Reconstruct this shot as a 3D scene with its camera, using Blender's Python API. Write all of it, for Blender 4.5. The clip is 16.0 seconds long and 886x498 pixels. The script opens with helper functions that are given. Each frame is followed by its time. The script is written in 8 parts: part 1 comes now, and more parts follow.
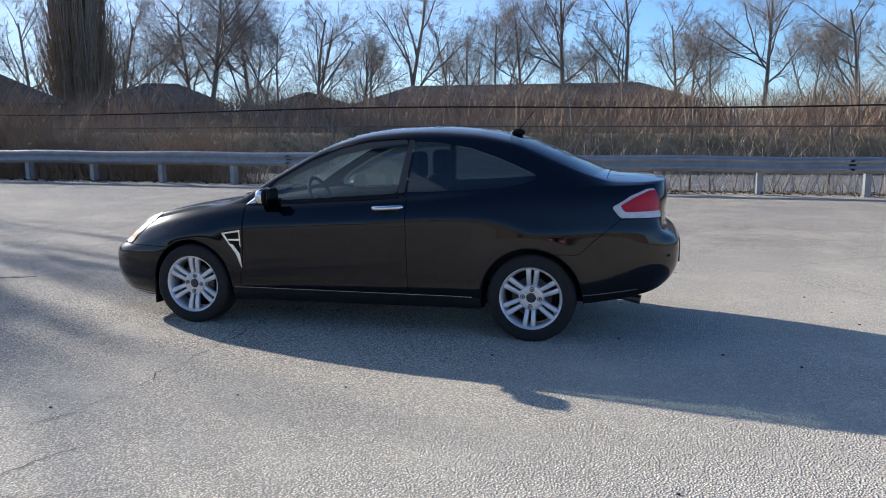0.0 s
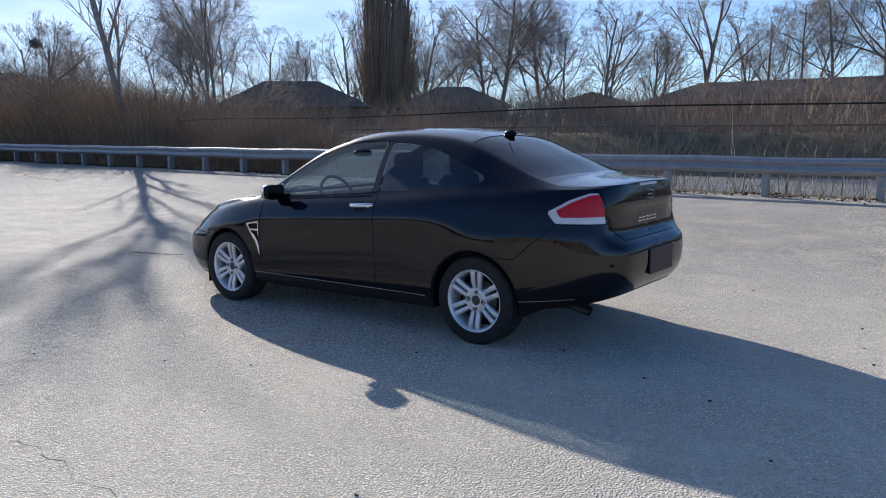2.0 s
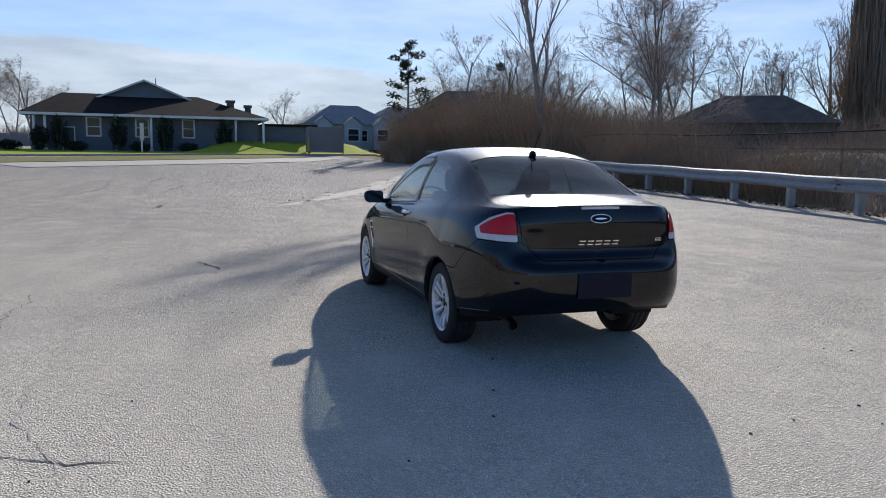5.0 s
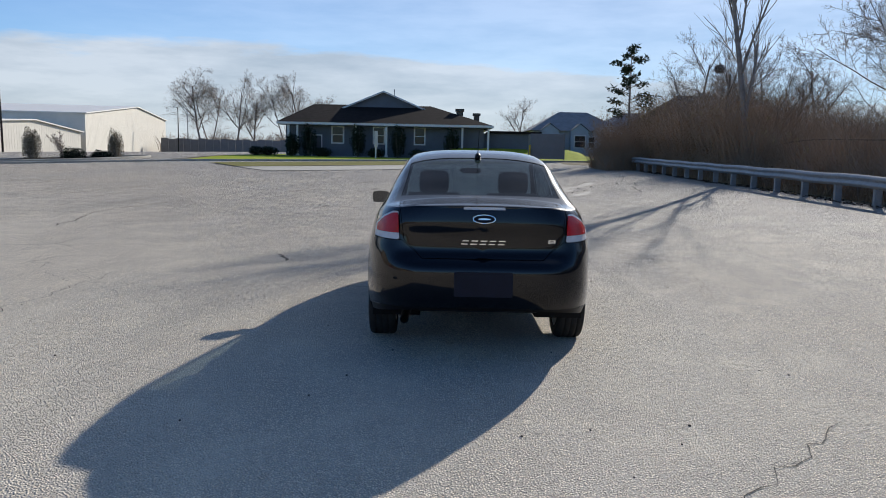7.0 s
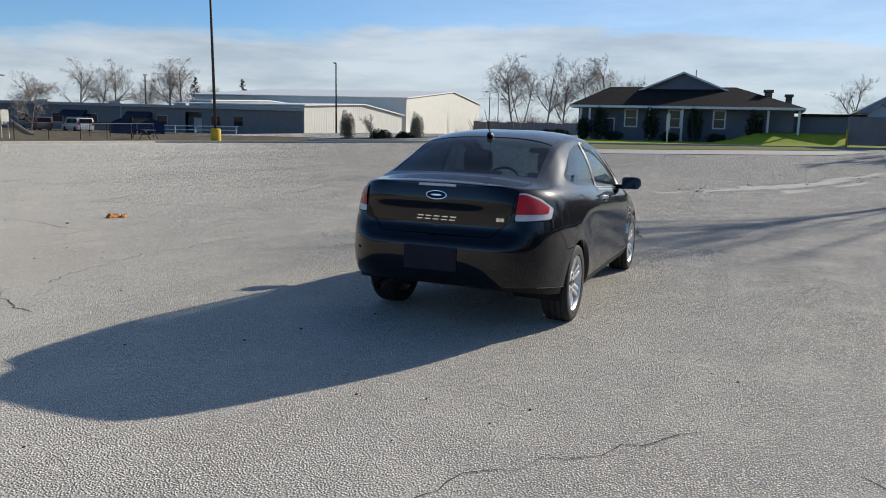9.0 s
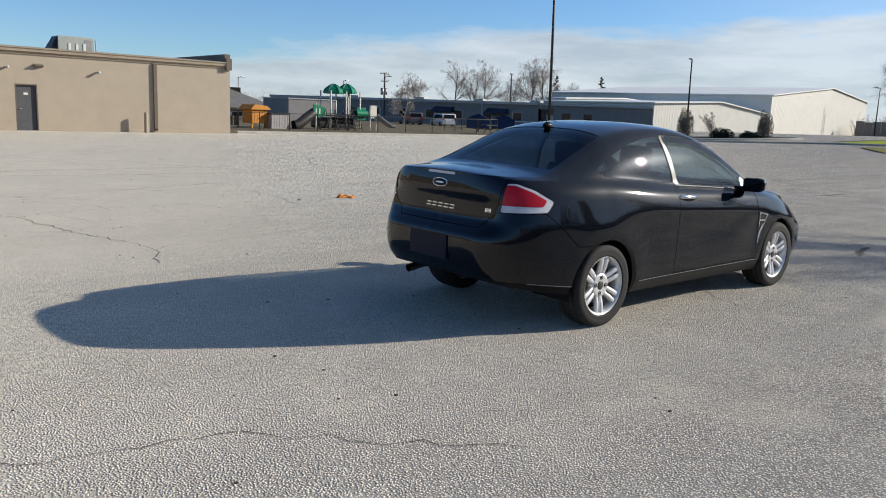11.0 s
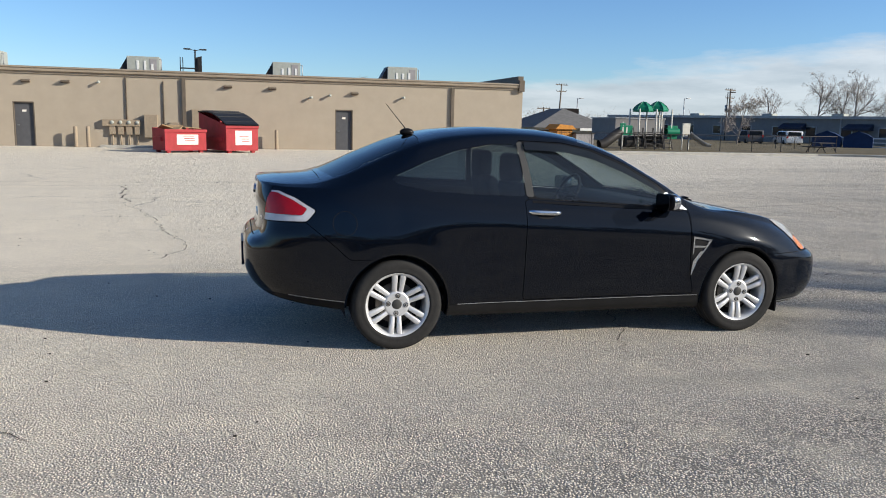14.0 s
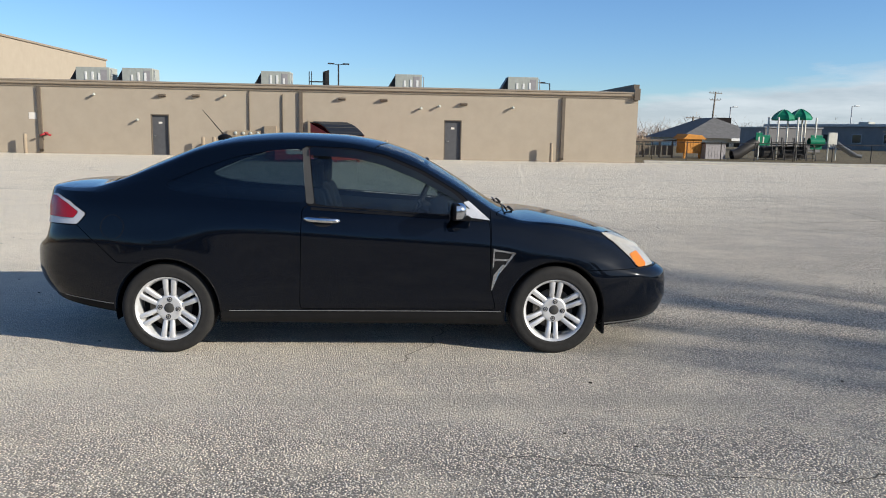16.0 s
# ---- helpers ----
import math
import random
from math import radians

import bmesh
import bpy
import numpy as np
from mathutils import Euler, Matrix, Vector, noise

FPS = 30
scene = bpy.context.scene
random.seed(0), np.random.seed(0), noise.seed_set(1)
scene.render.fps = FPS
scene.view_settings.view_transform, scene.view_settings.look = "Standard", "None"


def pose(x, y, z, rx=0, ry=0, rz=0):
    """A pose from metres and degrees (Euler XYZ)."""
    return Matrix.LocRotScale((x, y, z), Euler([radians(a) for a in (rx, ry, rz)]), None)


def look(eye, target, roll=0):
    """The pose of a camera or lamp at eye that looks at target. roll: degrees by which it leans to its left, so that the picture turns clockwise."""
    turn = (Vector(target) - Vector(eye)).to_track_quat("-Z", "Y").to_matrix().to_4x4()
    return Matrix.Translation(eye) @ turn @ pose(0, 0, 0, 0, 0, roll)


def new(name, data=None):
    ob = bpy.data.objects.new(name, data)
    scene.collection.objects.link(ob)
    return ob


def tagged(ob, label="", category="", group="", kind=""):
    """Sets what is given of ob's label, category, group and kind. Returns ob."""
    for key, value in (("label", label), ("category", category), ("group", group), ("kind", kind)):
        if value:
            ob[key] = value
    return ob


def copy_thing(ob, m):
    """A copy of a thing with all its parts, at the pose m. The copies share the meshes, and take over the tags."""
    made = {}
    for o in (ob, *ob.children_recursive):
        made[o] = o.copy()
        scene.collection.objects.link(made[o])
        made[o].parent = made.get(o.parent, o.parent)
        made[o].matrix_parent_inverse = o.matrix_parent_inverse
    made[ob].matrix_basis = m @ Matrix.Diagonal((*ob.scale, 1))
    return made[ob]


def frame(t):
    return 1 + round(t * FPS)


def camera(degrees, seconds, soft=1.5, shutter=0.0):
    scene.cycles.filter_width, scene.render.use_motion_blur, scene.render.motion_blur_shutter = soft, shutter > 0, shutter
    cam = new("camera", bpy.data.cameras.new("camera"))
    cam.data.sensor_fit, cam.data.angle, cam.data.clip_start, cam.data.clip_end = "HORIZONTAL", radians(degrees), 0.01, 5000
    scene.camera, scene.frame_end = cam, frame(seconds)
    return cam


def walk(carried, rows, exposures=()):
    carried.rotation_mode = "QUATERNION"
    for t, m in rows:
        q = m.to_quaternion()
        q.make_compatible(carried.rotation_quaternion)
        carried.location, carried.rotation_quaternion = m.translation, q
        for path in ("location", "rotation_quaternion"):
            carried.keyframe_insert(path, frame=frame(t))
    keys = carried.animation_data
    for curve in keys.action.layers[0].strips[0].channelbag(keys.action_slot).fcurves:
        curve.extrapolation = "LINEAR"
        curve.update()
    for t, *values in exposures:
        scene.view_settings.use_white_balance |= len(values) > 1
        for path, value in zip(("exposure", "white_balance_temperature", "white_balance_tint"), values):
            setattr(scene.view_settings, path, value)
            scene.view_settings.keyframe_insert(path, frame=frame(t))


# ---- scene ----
cam = camera(59.6, 16.0, soft=1.0)
PATH = [
    (0, (-2.028, 5.997, 1.434), (-1.522, 4.084, 1.138), -0.6),
    (0.5, (-2.618, 5.852, 1.428), (-1.926, 4.0, 1.124), -0.6),
    (1, (-3.161, 5.627, 1.413), (-2.287, 3.854, 1.108), -0.7),
    (1.5, (-3.716, 5.377, 1.423), (-2.679, 3.693, 1.124), -0.7),
    (2, (-4.223, 5.077, 1.42), (-3.032, 3.496, 1.132), -0.7),
    (2.5, (-4.747, 4.774, 1.443), (-3.416, 3.308, 1.158), -0.5),
    (3, (-5.241, 4.445, 1.453), (-3.775, 3.114, 1.174), -0.1),
    (3.5, (-5.667, 4.032, 1.466), (-4.071, 2.859, 1.192), 0.2),
    (4, (-6.103, 3.607, 1.471), (-4.389, 2.612, 1.203), 0.4),
    (4.5, (-6.474, 3.131, 1.465), (-4.662, 2.324, 1.205), 0.7),
    (5, (-6.778, 2.623, 1.459), (-4.893, 2.004, 1.204), 1.0),
    (7.5, (-7.473, -0.328, 1.473), (-5.496, -0.176, 1.212), 1.2),
    (8, (-7.465, -0.95, 1.484), (-5.513, -0.616, 1.202), 1.3),
    (8.5, (-7.369, -1.568, 1.479), (-5.467, -1.025, 1.178), 1.4),
    (9, (-7.209, -2.162, 1.484), (-5.384, -1.403, 1.175), 1.6),
    (9.5, (-6.995, -2.755, 1.484), (-5.275, -1.784, 1.169), 1.9),
    (10, (-6.691, -3.315, 1.493), (-5.098, -2.15, 1.166), 2.3),
    (12.3, (-4.33, -5.066, 1.496), (-3.431, -3.313, 1.153), 1.4),
    (12.5, (-4.107, -5.189, 1.485), (-3.264, -3.408, 1.144), 1.3),
    (13, (-3.523, -5.415, 1.487), (-2.807, -3.577, 1.157), 1.3),
    (13.5, (-2.903, -5.592, 1.501), (-2.293, -3.715, 1.178), 1.4),
    (14, (-2.296, -5.739, 1.506), (-1.783, -3.832, 1.185), 1.3),
    (14.5, (-1.669, -5.831, 1.523), (-1.243, -3.903, 1.207), 1.2),
    (15, (-1.037, -5.947, 1.535), (-0.699, -4.0, 1.224), 1.0),
    (15.5, (-0.401, -5.956, 1.539), (-0.159, -3.994, 1.235), 1.1),
    (16, (0.239, -5.98, 1.519), (0.361, -4.007, 1.217), 1.1),
]
walk(cam, [(t, look(eye, target, roll)) for t, eye, target, roll in PATH],
     [(0, .72, 6200, 12), (2.5, .65, 6150, 13), (4, .52, 6200, 13), (5, .38, 6300, 13), (7.5, .28, 6380, 10), (9, .26, 6380, 9), (12.5, .42, 6450, 9), (16, .44, 6450, 9)])

# ---- world and sun ----
SUN_AZ, SUN_EL = radians(-27.0), radians(22.5)      # azimuth from +x, counter-clockwise
sun_dir = Vector((math.cos(SUN_AZ) * math.cos(SUN_EL), math.sin(SUN_AZ) * math.cos(SUN_EL), math.sin(SUN_EL)))


def make_world():
    w = bpy.data.worlds.new("sky")
    scene.world = w
    w.use_nodes = True
    nt = w.node_tree
    nt.nodes.clear()
    out = nt.nodes.new("ShaderNodeOutputWorld")
    bg = nt.nodes.new("ShaderNodeBackground")
    sky = nt.nodes.new("ShaderNodeTexSky")
    sky.sky_type, sky.sun_disc = "NISHITA", False
    sky.sun_elevation, sky.sun_rotation = SUN_EL, math.atan2(sun_dir.x, sun_dir.y)
    sky.altitude, sky.air_density, sky.dust_density, sky.ozone_density = 200, 1.0, 0.0, 3.5
    co = nt.nodes.new("ShaderNodeTexCoord")
    sep = nt.nodes.new("ShaderNodeSeparateXYZ")
    nt.links.new(co.outputs["Generated"], sep.inputs[0])
    # long flat clouds low over the horizon, thicker towards the sun
    mp = nt.nodes.new("ShaderNodeMapping")
    mp.inputs["Scale"].default_value = (1.6, 1.6, 9.0)
    nt.links.new(co.outputs["Generated"], mp.inputs[0])
    noi = nt.nodes.new("ShaderNodeTexNoise")
    noi.inputs["Scale"].default_value, noi.inputs["Detail"].default_value, noi.inputs["Roughness"].default_value = 2.1, 9, 0.6
    nt.links.new(mp.outputs[0], noi.inputs[0])
    dot = nt.nodes.new("ShaderNodeVectorMath")
    dot.operation = "DOT_PRODUCT"
    dot.inputs[1].default_value = (0.92, 0.25, 0)
    nt.links.new(co.outputs["Generated"], dot.inputs[0])
    lift = nt.nodes.new("ShaderNodeMath")
    lift.operation, lift.inputs[1].default_value, lift.inputs[2].default_value = "MULTIPLY_ADD", 0.21, -0.045
    nt.links.new(dot.outputs["Value"], lift.inputs[0])
    low = nt.nodes.new("ShaderNodeMath")
    low.operation, low.use_clamp = "SUBTRACT", True
    nt.links.new(lift.outputs[0], low.inputs[0])
    nt.links.new(sep.outputs["Z"], low.inputs[1])
    bank = nt.nodes.new("ShaderNodeMath")
    bank.operation, bank.inputs[1].default_value = "MULTIPLY", 9.0
    nt.links.new(low.outputs[0], bank.inputs[0])
    summ = nt.nodes.new("ShaderNodeMath")
    summ.operation = "ADD"
    nt.links.new(bank.outputs[0], summ.inputs[0])
    nt.links.new(noi.outputs[0], summ.inputs[1])
    ramp = nt.nodes.new("ShaderNodeMapRange")
    ramp.inputs["From Min"].default_value, ramp.inputs["From Max"].default_value = 0.68, 0.88
    ramp.inputs["To Max"].default_value = 0.85
    nt.links.new(summ.outputs[0], ramp.inputs["Value"])
    mix = nt.nodes.new("ShaderNodeMix")
    mix.data_type = "RGBA"
    # thin haze, whiter on the sun's side
    sunward = nt.nodes.new("ShaderNodeVectorMath")
    sunward.operation = "DOT_PRODUCT"
    sunward.inputs[1].default_value = tuple(sun_dir)
    nt.links.new(co.outputs["Generated"], sunward.inputs[0])
    haze = nt.nodes.new("ShaderNodeMapRange")
    haze.inputs["From Min"].default_value, haze.inputs["From Max"].default_value, haze.inputs["To Max"].default_value = 0.45, 1.0, 0.62
    nt.links.new(sunward.outputs["Value"], haze.inputs["Value"])
    veil = nt.nodes.new("ShaderNodeMath")
    veil.operation = "MAXIMUM"
    nt.links.new(haze.outputs["Result"], veil.inputs[0])
    nt.links.new(ramp.outputs["Result"], veil.inputs[1])
    nt.links.new(veil.outputs[0], mix.inputs["Factor"])
    tint = nt.nodes.new("ShaderNodeMix")
    tint.data_type, tint.blend_type = "RGBA", "MULTIPLY"
    tint.inputs["Factor"].default_value, tint.inputs["B"].default_value = 1.0, (0.76, 0.93, 1.15, 1)
    nt.links.new(sky.outputs[0], tint.inputs["A"])
    nt.links.new(tint.outputs["Result"], mix.inputs["A"])
    # cloud tops and greyer bellies
    bel = nt.nodes.new("ShaderNodeTexNoise")
    bel.inputs["Scale"].default_value, bel.inputs["Detail"].default_value, bel.inputs["Roughness"].default_value = 3.7, 7, 0.6
    nt.links.new(mp.outputs[0], bel.inputs[0])
    tone = nt.nodes.new("ShaderNodeMapRange")
    tone.inputs["From Min"].default_value, tone.inputs["From Max"].default_value = 0.35, 0.65
    nt.links.new(bel.outputs[0], tone.inputs["Value"])
    cloud = nt.nodes.new("ShaderNodeMix")
    cloud.data_type = "RGBA"
    cloud.inputs["A"].default_value, cloud.inputs["B"].default_value = (4.1, 4.6, 5.1, 1), (6.0, 6.4, 6.8, 1)
    nt.links.new(tone.outputs["Result"], cloud.inputs["Factor"])
    nt.links.new(cloud.outputs["Result"], mix.inputs["B"])
    # bright glow of the hazy sky round the sun
    lobe = None
    for power, gain in ((90.0, 7.0), (700.0, 40.0)):
        pw = nt.nodes.new("ShaderNodeMath")
        pw.operation, pw.inputs[1].default_value = "POWER", power
        up = nt.nodes.new("ShaderNodeMath")
        up.operation, up.inputs[1].default_value = "MAXIMUM", 0.0
        nt.links.new(sunward.outputs["Value"], up.inputs[0])
        nt.links.new(up.outputs[0], pw.inputs[0])
        ml = nt.nodes.new("ShaderNodeMath")
        ml.operation, ml.inputs[1].default_value = "MULTIPLY_ADD", gain
        nt.links.new(pw.outputs[0], ml.inputs[0])
        if lobe:
            nt.links.new(lobe.outputs[0], ml.inputs[2])
        else:
            ml.inputs[2].default_value = 0.0
        lobe = ml
    glow = nt.nodes.new("ShaderNodeMix")
    glow.data_type, glow.blend_type, glow.clamp_factor = "RGBA", "ADD", False
    glow.inputs["B"].default_value = (1.0, 0.98, 0.94, 1)
    nt.links.new(lobe.outputs[0], glow.inputs["Factor"])
    nt.links.new(mix.outputs["Result"], glow.inputs["A"])
    nt.links.new(glow.outputs["Result"], bg.inputs["Color"])
    bg.inputs["Strength"].default_value = 0.094
    nt.links.new(bg.outputs[0], out.inputs["Surface"])


make_world()
sun = new("sun", bpy.data.lights.new("sun", "SUN"))
sun.data.energy, sun.data.angle, sun.data.color = 4.8, radians(0.55), (1.0, 0.93, 0.82)
sun.matrix_world = look(sun_dir * 100, (0, 0, 0))

# ---- materials ----
def mat(name, color, rough=0.6, metal=0.0, var=0.15, scale=6.0, bump=0.0, bscale=40.0, color2=None, coat=0.0, spec=0.25):
    """A procedural surface: base colour varied at two scales, roughness variation and fine relief."""
    m = bpy.data.materials.new(name)
    m.use_nodes = True
    nt = m.node_tree
    p = nt.nodes["Principled BSDF"]
    p.inputs["Roughness"].default_value, p.inputs["Metallic"].default_value = rough, metal
    p.inputs["Coat Weight"].default_value, p.inputs["Coat Roughness"].default_value = coat, 0.045
    p.inputs["Specular IOR Level"].default_value = spec
    p.inputs["Coat IOR"].default_value = 1.47
    co = nt.nodes.new("ShaderNodeTexCoord")
    c2 = color2 or tuple(c * (1 - var) for c in color)
    n1 = nt.nodes.new("ShaderNodeTexNoise")
    n1.inputs["Scale"].default_value, n1.inputs["Detail"].default_value, n1.inputs["Roughness"].default_value = scale, 8, 0.65
    nt.links.new(co.outputs["Object"], n1.inputs[0])
    r = nt.nodes.new("ShaderNodeMapRange")
    r.inputs["From Min"].default_value, r.inputs["From Max"].default_value = 0.3, 0.7
    nt.links.new(n1.outputs[0], r.inputs["Value"])
    mx = nt.nodes.new("ShaderNodeMix")
    mx.data_type = "RGBA"
    mx.inputs["A"].default_value, mx.inputs["B"].default_value = (*color, 1), (*c2, 1)
    nt.links.new(r.outputs["Result"], mx.inputs["Factor"])
    nt.links.new(mx.outputs["Result"], p.inputs["Base Color"])
    if bump:
        n2 = nt.nodes.new("ShaderNodeTexNoise")
        n2.inputs["Scale"].default_value, n2.inputs["Detail"].default_value = bscale, 4
        nt.links.new(co.outputs["Object"], n2.inputs[0])
        b = nt.nodes.new("ShaderNodeBump")
        b.inputs["Strength"].default_value, b.inputs["Distance"].default_value = bump, 0.01
        nt.links.new(n2.outputs[0], b.inputs["Height"])
        nt.links.new(b.outputs[0], p.inputs["Normal"])
    return m


def asphalt_mat():
    """Worn, bleached asphalt: pale exposed stones in grey binder, darker worn lanes and stains, broad paler and darker
    areas.
    """
    m = bpy.data.materials.new("worn_asphalt")
    m.use_nodes = True
    nt = m.node_tree
    p = nt.nodes["Principled BSDF"]
    p.inputs["Roughness"].default_value, p.inputs["Diffuse Roughness"].default_value = 0.86, 0.25
    p.inputs["Specular IOR Level"].default_value = 0.36
    L = nt.links.new
    co = nt.nodes.new("ShaderNodeTexCoord")

    def noise_tex(scale, detail=6, rough=0.6, stretch=None):
        n = nt.nodes.new("ShaderNodeTexNoise")
        n.inputs["Scale"].default_value, n.inputs["Detail"].default_value, n.inputs["Roughness"].default_value = scale, detail, rough
        src = co.outputs["Object"]
        if stretch:
            mp = nt.nodes.new("ShaderNodeMapping")
            mp.inputs["Scale"].default_value = stretch
            mp.inputs["Rotation"].default_value = (0, 0, 0.35)
            L(src, mp.inputs[0])
            src = mp.outputs[0]
        L(src, n.inputs[0])
        return n

    def rng(src, a, b, lo=0.0, hi=1.0):
        r = nt.nodes.new("ShaderNodeMapRange")
        for k, v in zip(("From Min", "From Max", "To Min", "To Max"), (a, b, lo, hi)):
            r.inputs[k].default_value = v
        L(src, r.inputs["Value"])
        return r.outputs["Result"]

    def mixc(fac, a, b, mode="MIX"):
        x = nt.nodes.new("ShaderNodeMix")
        x.data_type, x.blend_type = "RGBA", mode
        if isinstance(fac, float):
            x.inputs["Factor"].default_value = fac
        else:
            L(fac, x.inputs["Factor"])
        for sock, v in (("A", a), ("B", b)):
            if isinstance(v, tuple):
                x.inputs[sock].default_value = (*v, 1)
            else:
                L(v, x.inputs[sock])
        return x.outputs["Result"]

    def cells(scale):
        v = nt.nodes.new("ShaderNodeTexVoronoi")
        v.inputs["Scale"].default_value = scale
        L(co.outputs["Object"], v.inputs["Vector"])
        g = nt.nodes.new("ShaderNodeSeparateColor")
        L(v.outputs["Color"], g.inputs[0])
        return v.outputs["Distance"], g.outputs[0], g.outputs[1]

    dist, tone, pick = cells(82.0)
    dist2, tone2, pick2 = cells(38.0)
    stone = mixc(rng(tone, 0.15, 0.85), (1.0, 0.885, 0.71), (0.54, 0.475, 0.39))
    stone = mixc(rng(pick, 0.80, 0.86, 0.0, 0.7), stone, (0.15, 0.14, 0.13))
    stone = mixc(rng(pick2, 0.82, 0.9, 0.0, 0.5), stone, (0.78, 0.74, 0.66))
    grain = mixc(rng(dist, 0.40, 0.62, 0.0, 0.97), stone, (0.125, 0.110, 0.092))
    broad = noise_tex(0.16, 5, 0.6)
    lane = noise_tex(0.22, 4, 0.55, (0.25, 1.6, 1))
    mid = noise_tex(1.3, 6, 0.65)
    fine = noise_tex(9.0, 5, 0.7)
    c = mixc(rng(broad.outputs[0], 0.42, 0.66, 0.0, 0.34), grain, mixc(0.6, grain, (0.27, 0.262, 0.25)))
    c = mixc(rng(lane.outputs[0], 0.50, 0.64, 0.0, 0.32), c, (0.30, 0.292, 0.28))
    c = mixc(rng(mid.outputs[0], 0.48, 0.66, 0.0, 0.38), c, (0.70, 0.625, 0.48))
    blot = noise_tex(0.75, 7, 0.7)
    c = mixc(rng(blot.outputs[0], 0.52, 0.64, 0.0, 0.32), c, (0.28, 0.255, 0.215))
    streak = noise_tex(0.5, 5, 0.6, (0.18, 3.2, 1))
    c = mixc(rng(streak.outputs[0], 0.53, 0.66, 0.0, 0.42), c, (0.26, 0.24, 0.205))
    c = mixc(rng(fine.outputs[0], 0.54, 0.75, 0.0, 0.20), c, (0.27, 0.255, 0.23))
    # paler towards the store, darker towards the barrier's far end
    pos = nt.nodes.new("ShaderNodeSeparateXYZ")
    L(co.outputs["Object"], pos.inputs[0])

    def across(a, b, noise_out, k):
        u = nt.nodes.new("ShaderNodeMath")
        u.operation, u.inputs[1].default_value = "MULTIPLY", a
        L(pos.outputs[0], u.inputs[0])
        v = nt.nodes.new("ShaderNodeMath")
        v.operation, v.inputs[1].default_value = "MULTIPLY_ADD", b
        L(pos.outputs[1], v.inputs[0])
        L(u.outputs[0], v.inputs[2])
        w = nt.nodes.new("ShaderNodeMath")
        w.operation, w.inputs[1].default_value = "MULTIPLY_ADD", k
        L(noise_out, w.inputs[0])
        L(v.outputs[0], w.inputs[2])
        return w.outputs[0]

    c = mixc(rng(across(-0.65, 0.8, lane.outputs[0], 10.0), 2.5, 11.0, 0.0, 0.58), c, (0.88, 0.785, 0.62))
    c = mixc(rng(across(0.8, -1.0, blot.outputs[0], 12.0), 14.0, 28.0, 0.0, 0.5), c, (0.25, 0.24, 0.22))
    # a broken web of hairline cracks on the store's side of the lot
    warp = mixc(0.55, co.outputs["Object"], noise_tex(0.7, 9, 0.68).outputs["Color"], "LINEAR_LIGHT")
    store_side = mixc(1.0, rng(across(-0.15, 1.0, blot.outputs[0], 14.0), 10.5, 13.0), rng(noise_tex(0.4, 3, 0.5).outputs[0], 0.46, 0.54), "MULTIPLY")
    for scale, wide, dark in ((0.30, 0.0065, 0.6), (0.75, 0.0085, 0.4)):
        web = nt.nodes.new("ShaderNodeTexVoronoi")
        web.feature, web.voronoi_dimensions = "DISTANCE_TO_EDGE", "2D"
        web.inputs["Scale"].default_value = scale
        L(warp, web.inputs["Vector"])
        line = rng(web.outputs["Distance"], wide * 0.4, wide, dark, 0.0)
        keep = nt.nodes.new("ShaderNodeMath")
        keep.operation = "MULTIPLY"
        L(line, keep.inputs[0])
        L(store_side, keep.inputs[1])
        c = mixc(keep.outputs[0], c, (0.10, 0.088, 0.074))
    L(c, p.inputs["Base Color"])
    b = nt.nodes.new("ShaderNodeBump")
    b.inputs["Strength"].default_value, b.inputs["Distance"].default_value = 0.95, 0.016
    hgt = nt.nodes.new("ShaderNodeMath")
    hgt.operation = "MULTIPLY_ADD"
    L(rng(dist, 0.1, 0.6, 1.0, 0.0), hgt.inputs[0])
    L(rng(tone2, 0, 1, 0.4, 1.0), hgt.inputs[1])
    L(rng(fine.outputs[0], 0.2, 0.8, 0.0, 0.25), hgt.inputs[2])
    L(hgt.outputs[0], b.inputs["Height"])
    L(b.outputs[0], p.inputs["Normal"])
    return m


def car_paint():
    """Black paint under a clear coat; a stronger sheen is set on panels that face up."""
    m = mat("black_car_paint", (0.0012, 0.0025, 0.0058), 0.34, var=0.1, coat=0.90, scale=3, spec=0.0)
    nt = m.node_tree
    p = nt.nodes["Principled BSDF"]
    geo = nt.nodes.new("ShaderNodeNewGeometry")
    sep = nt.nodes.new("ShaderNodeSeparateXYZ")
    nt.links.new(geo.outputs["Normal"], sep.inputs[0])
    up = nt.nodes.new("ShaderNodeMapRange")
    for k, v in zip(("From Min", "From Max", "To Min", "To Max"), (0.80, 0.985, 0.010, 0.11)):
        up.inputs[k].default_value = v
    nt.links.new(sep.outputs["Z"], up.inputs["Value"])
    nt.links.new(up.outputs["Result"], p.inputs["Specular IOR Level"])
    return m


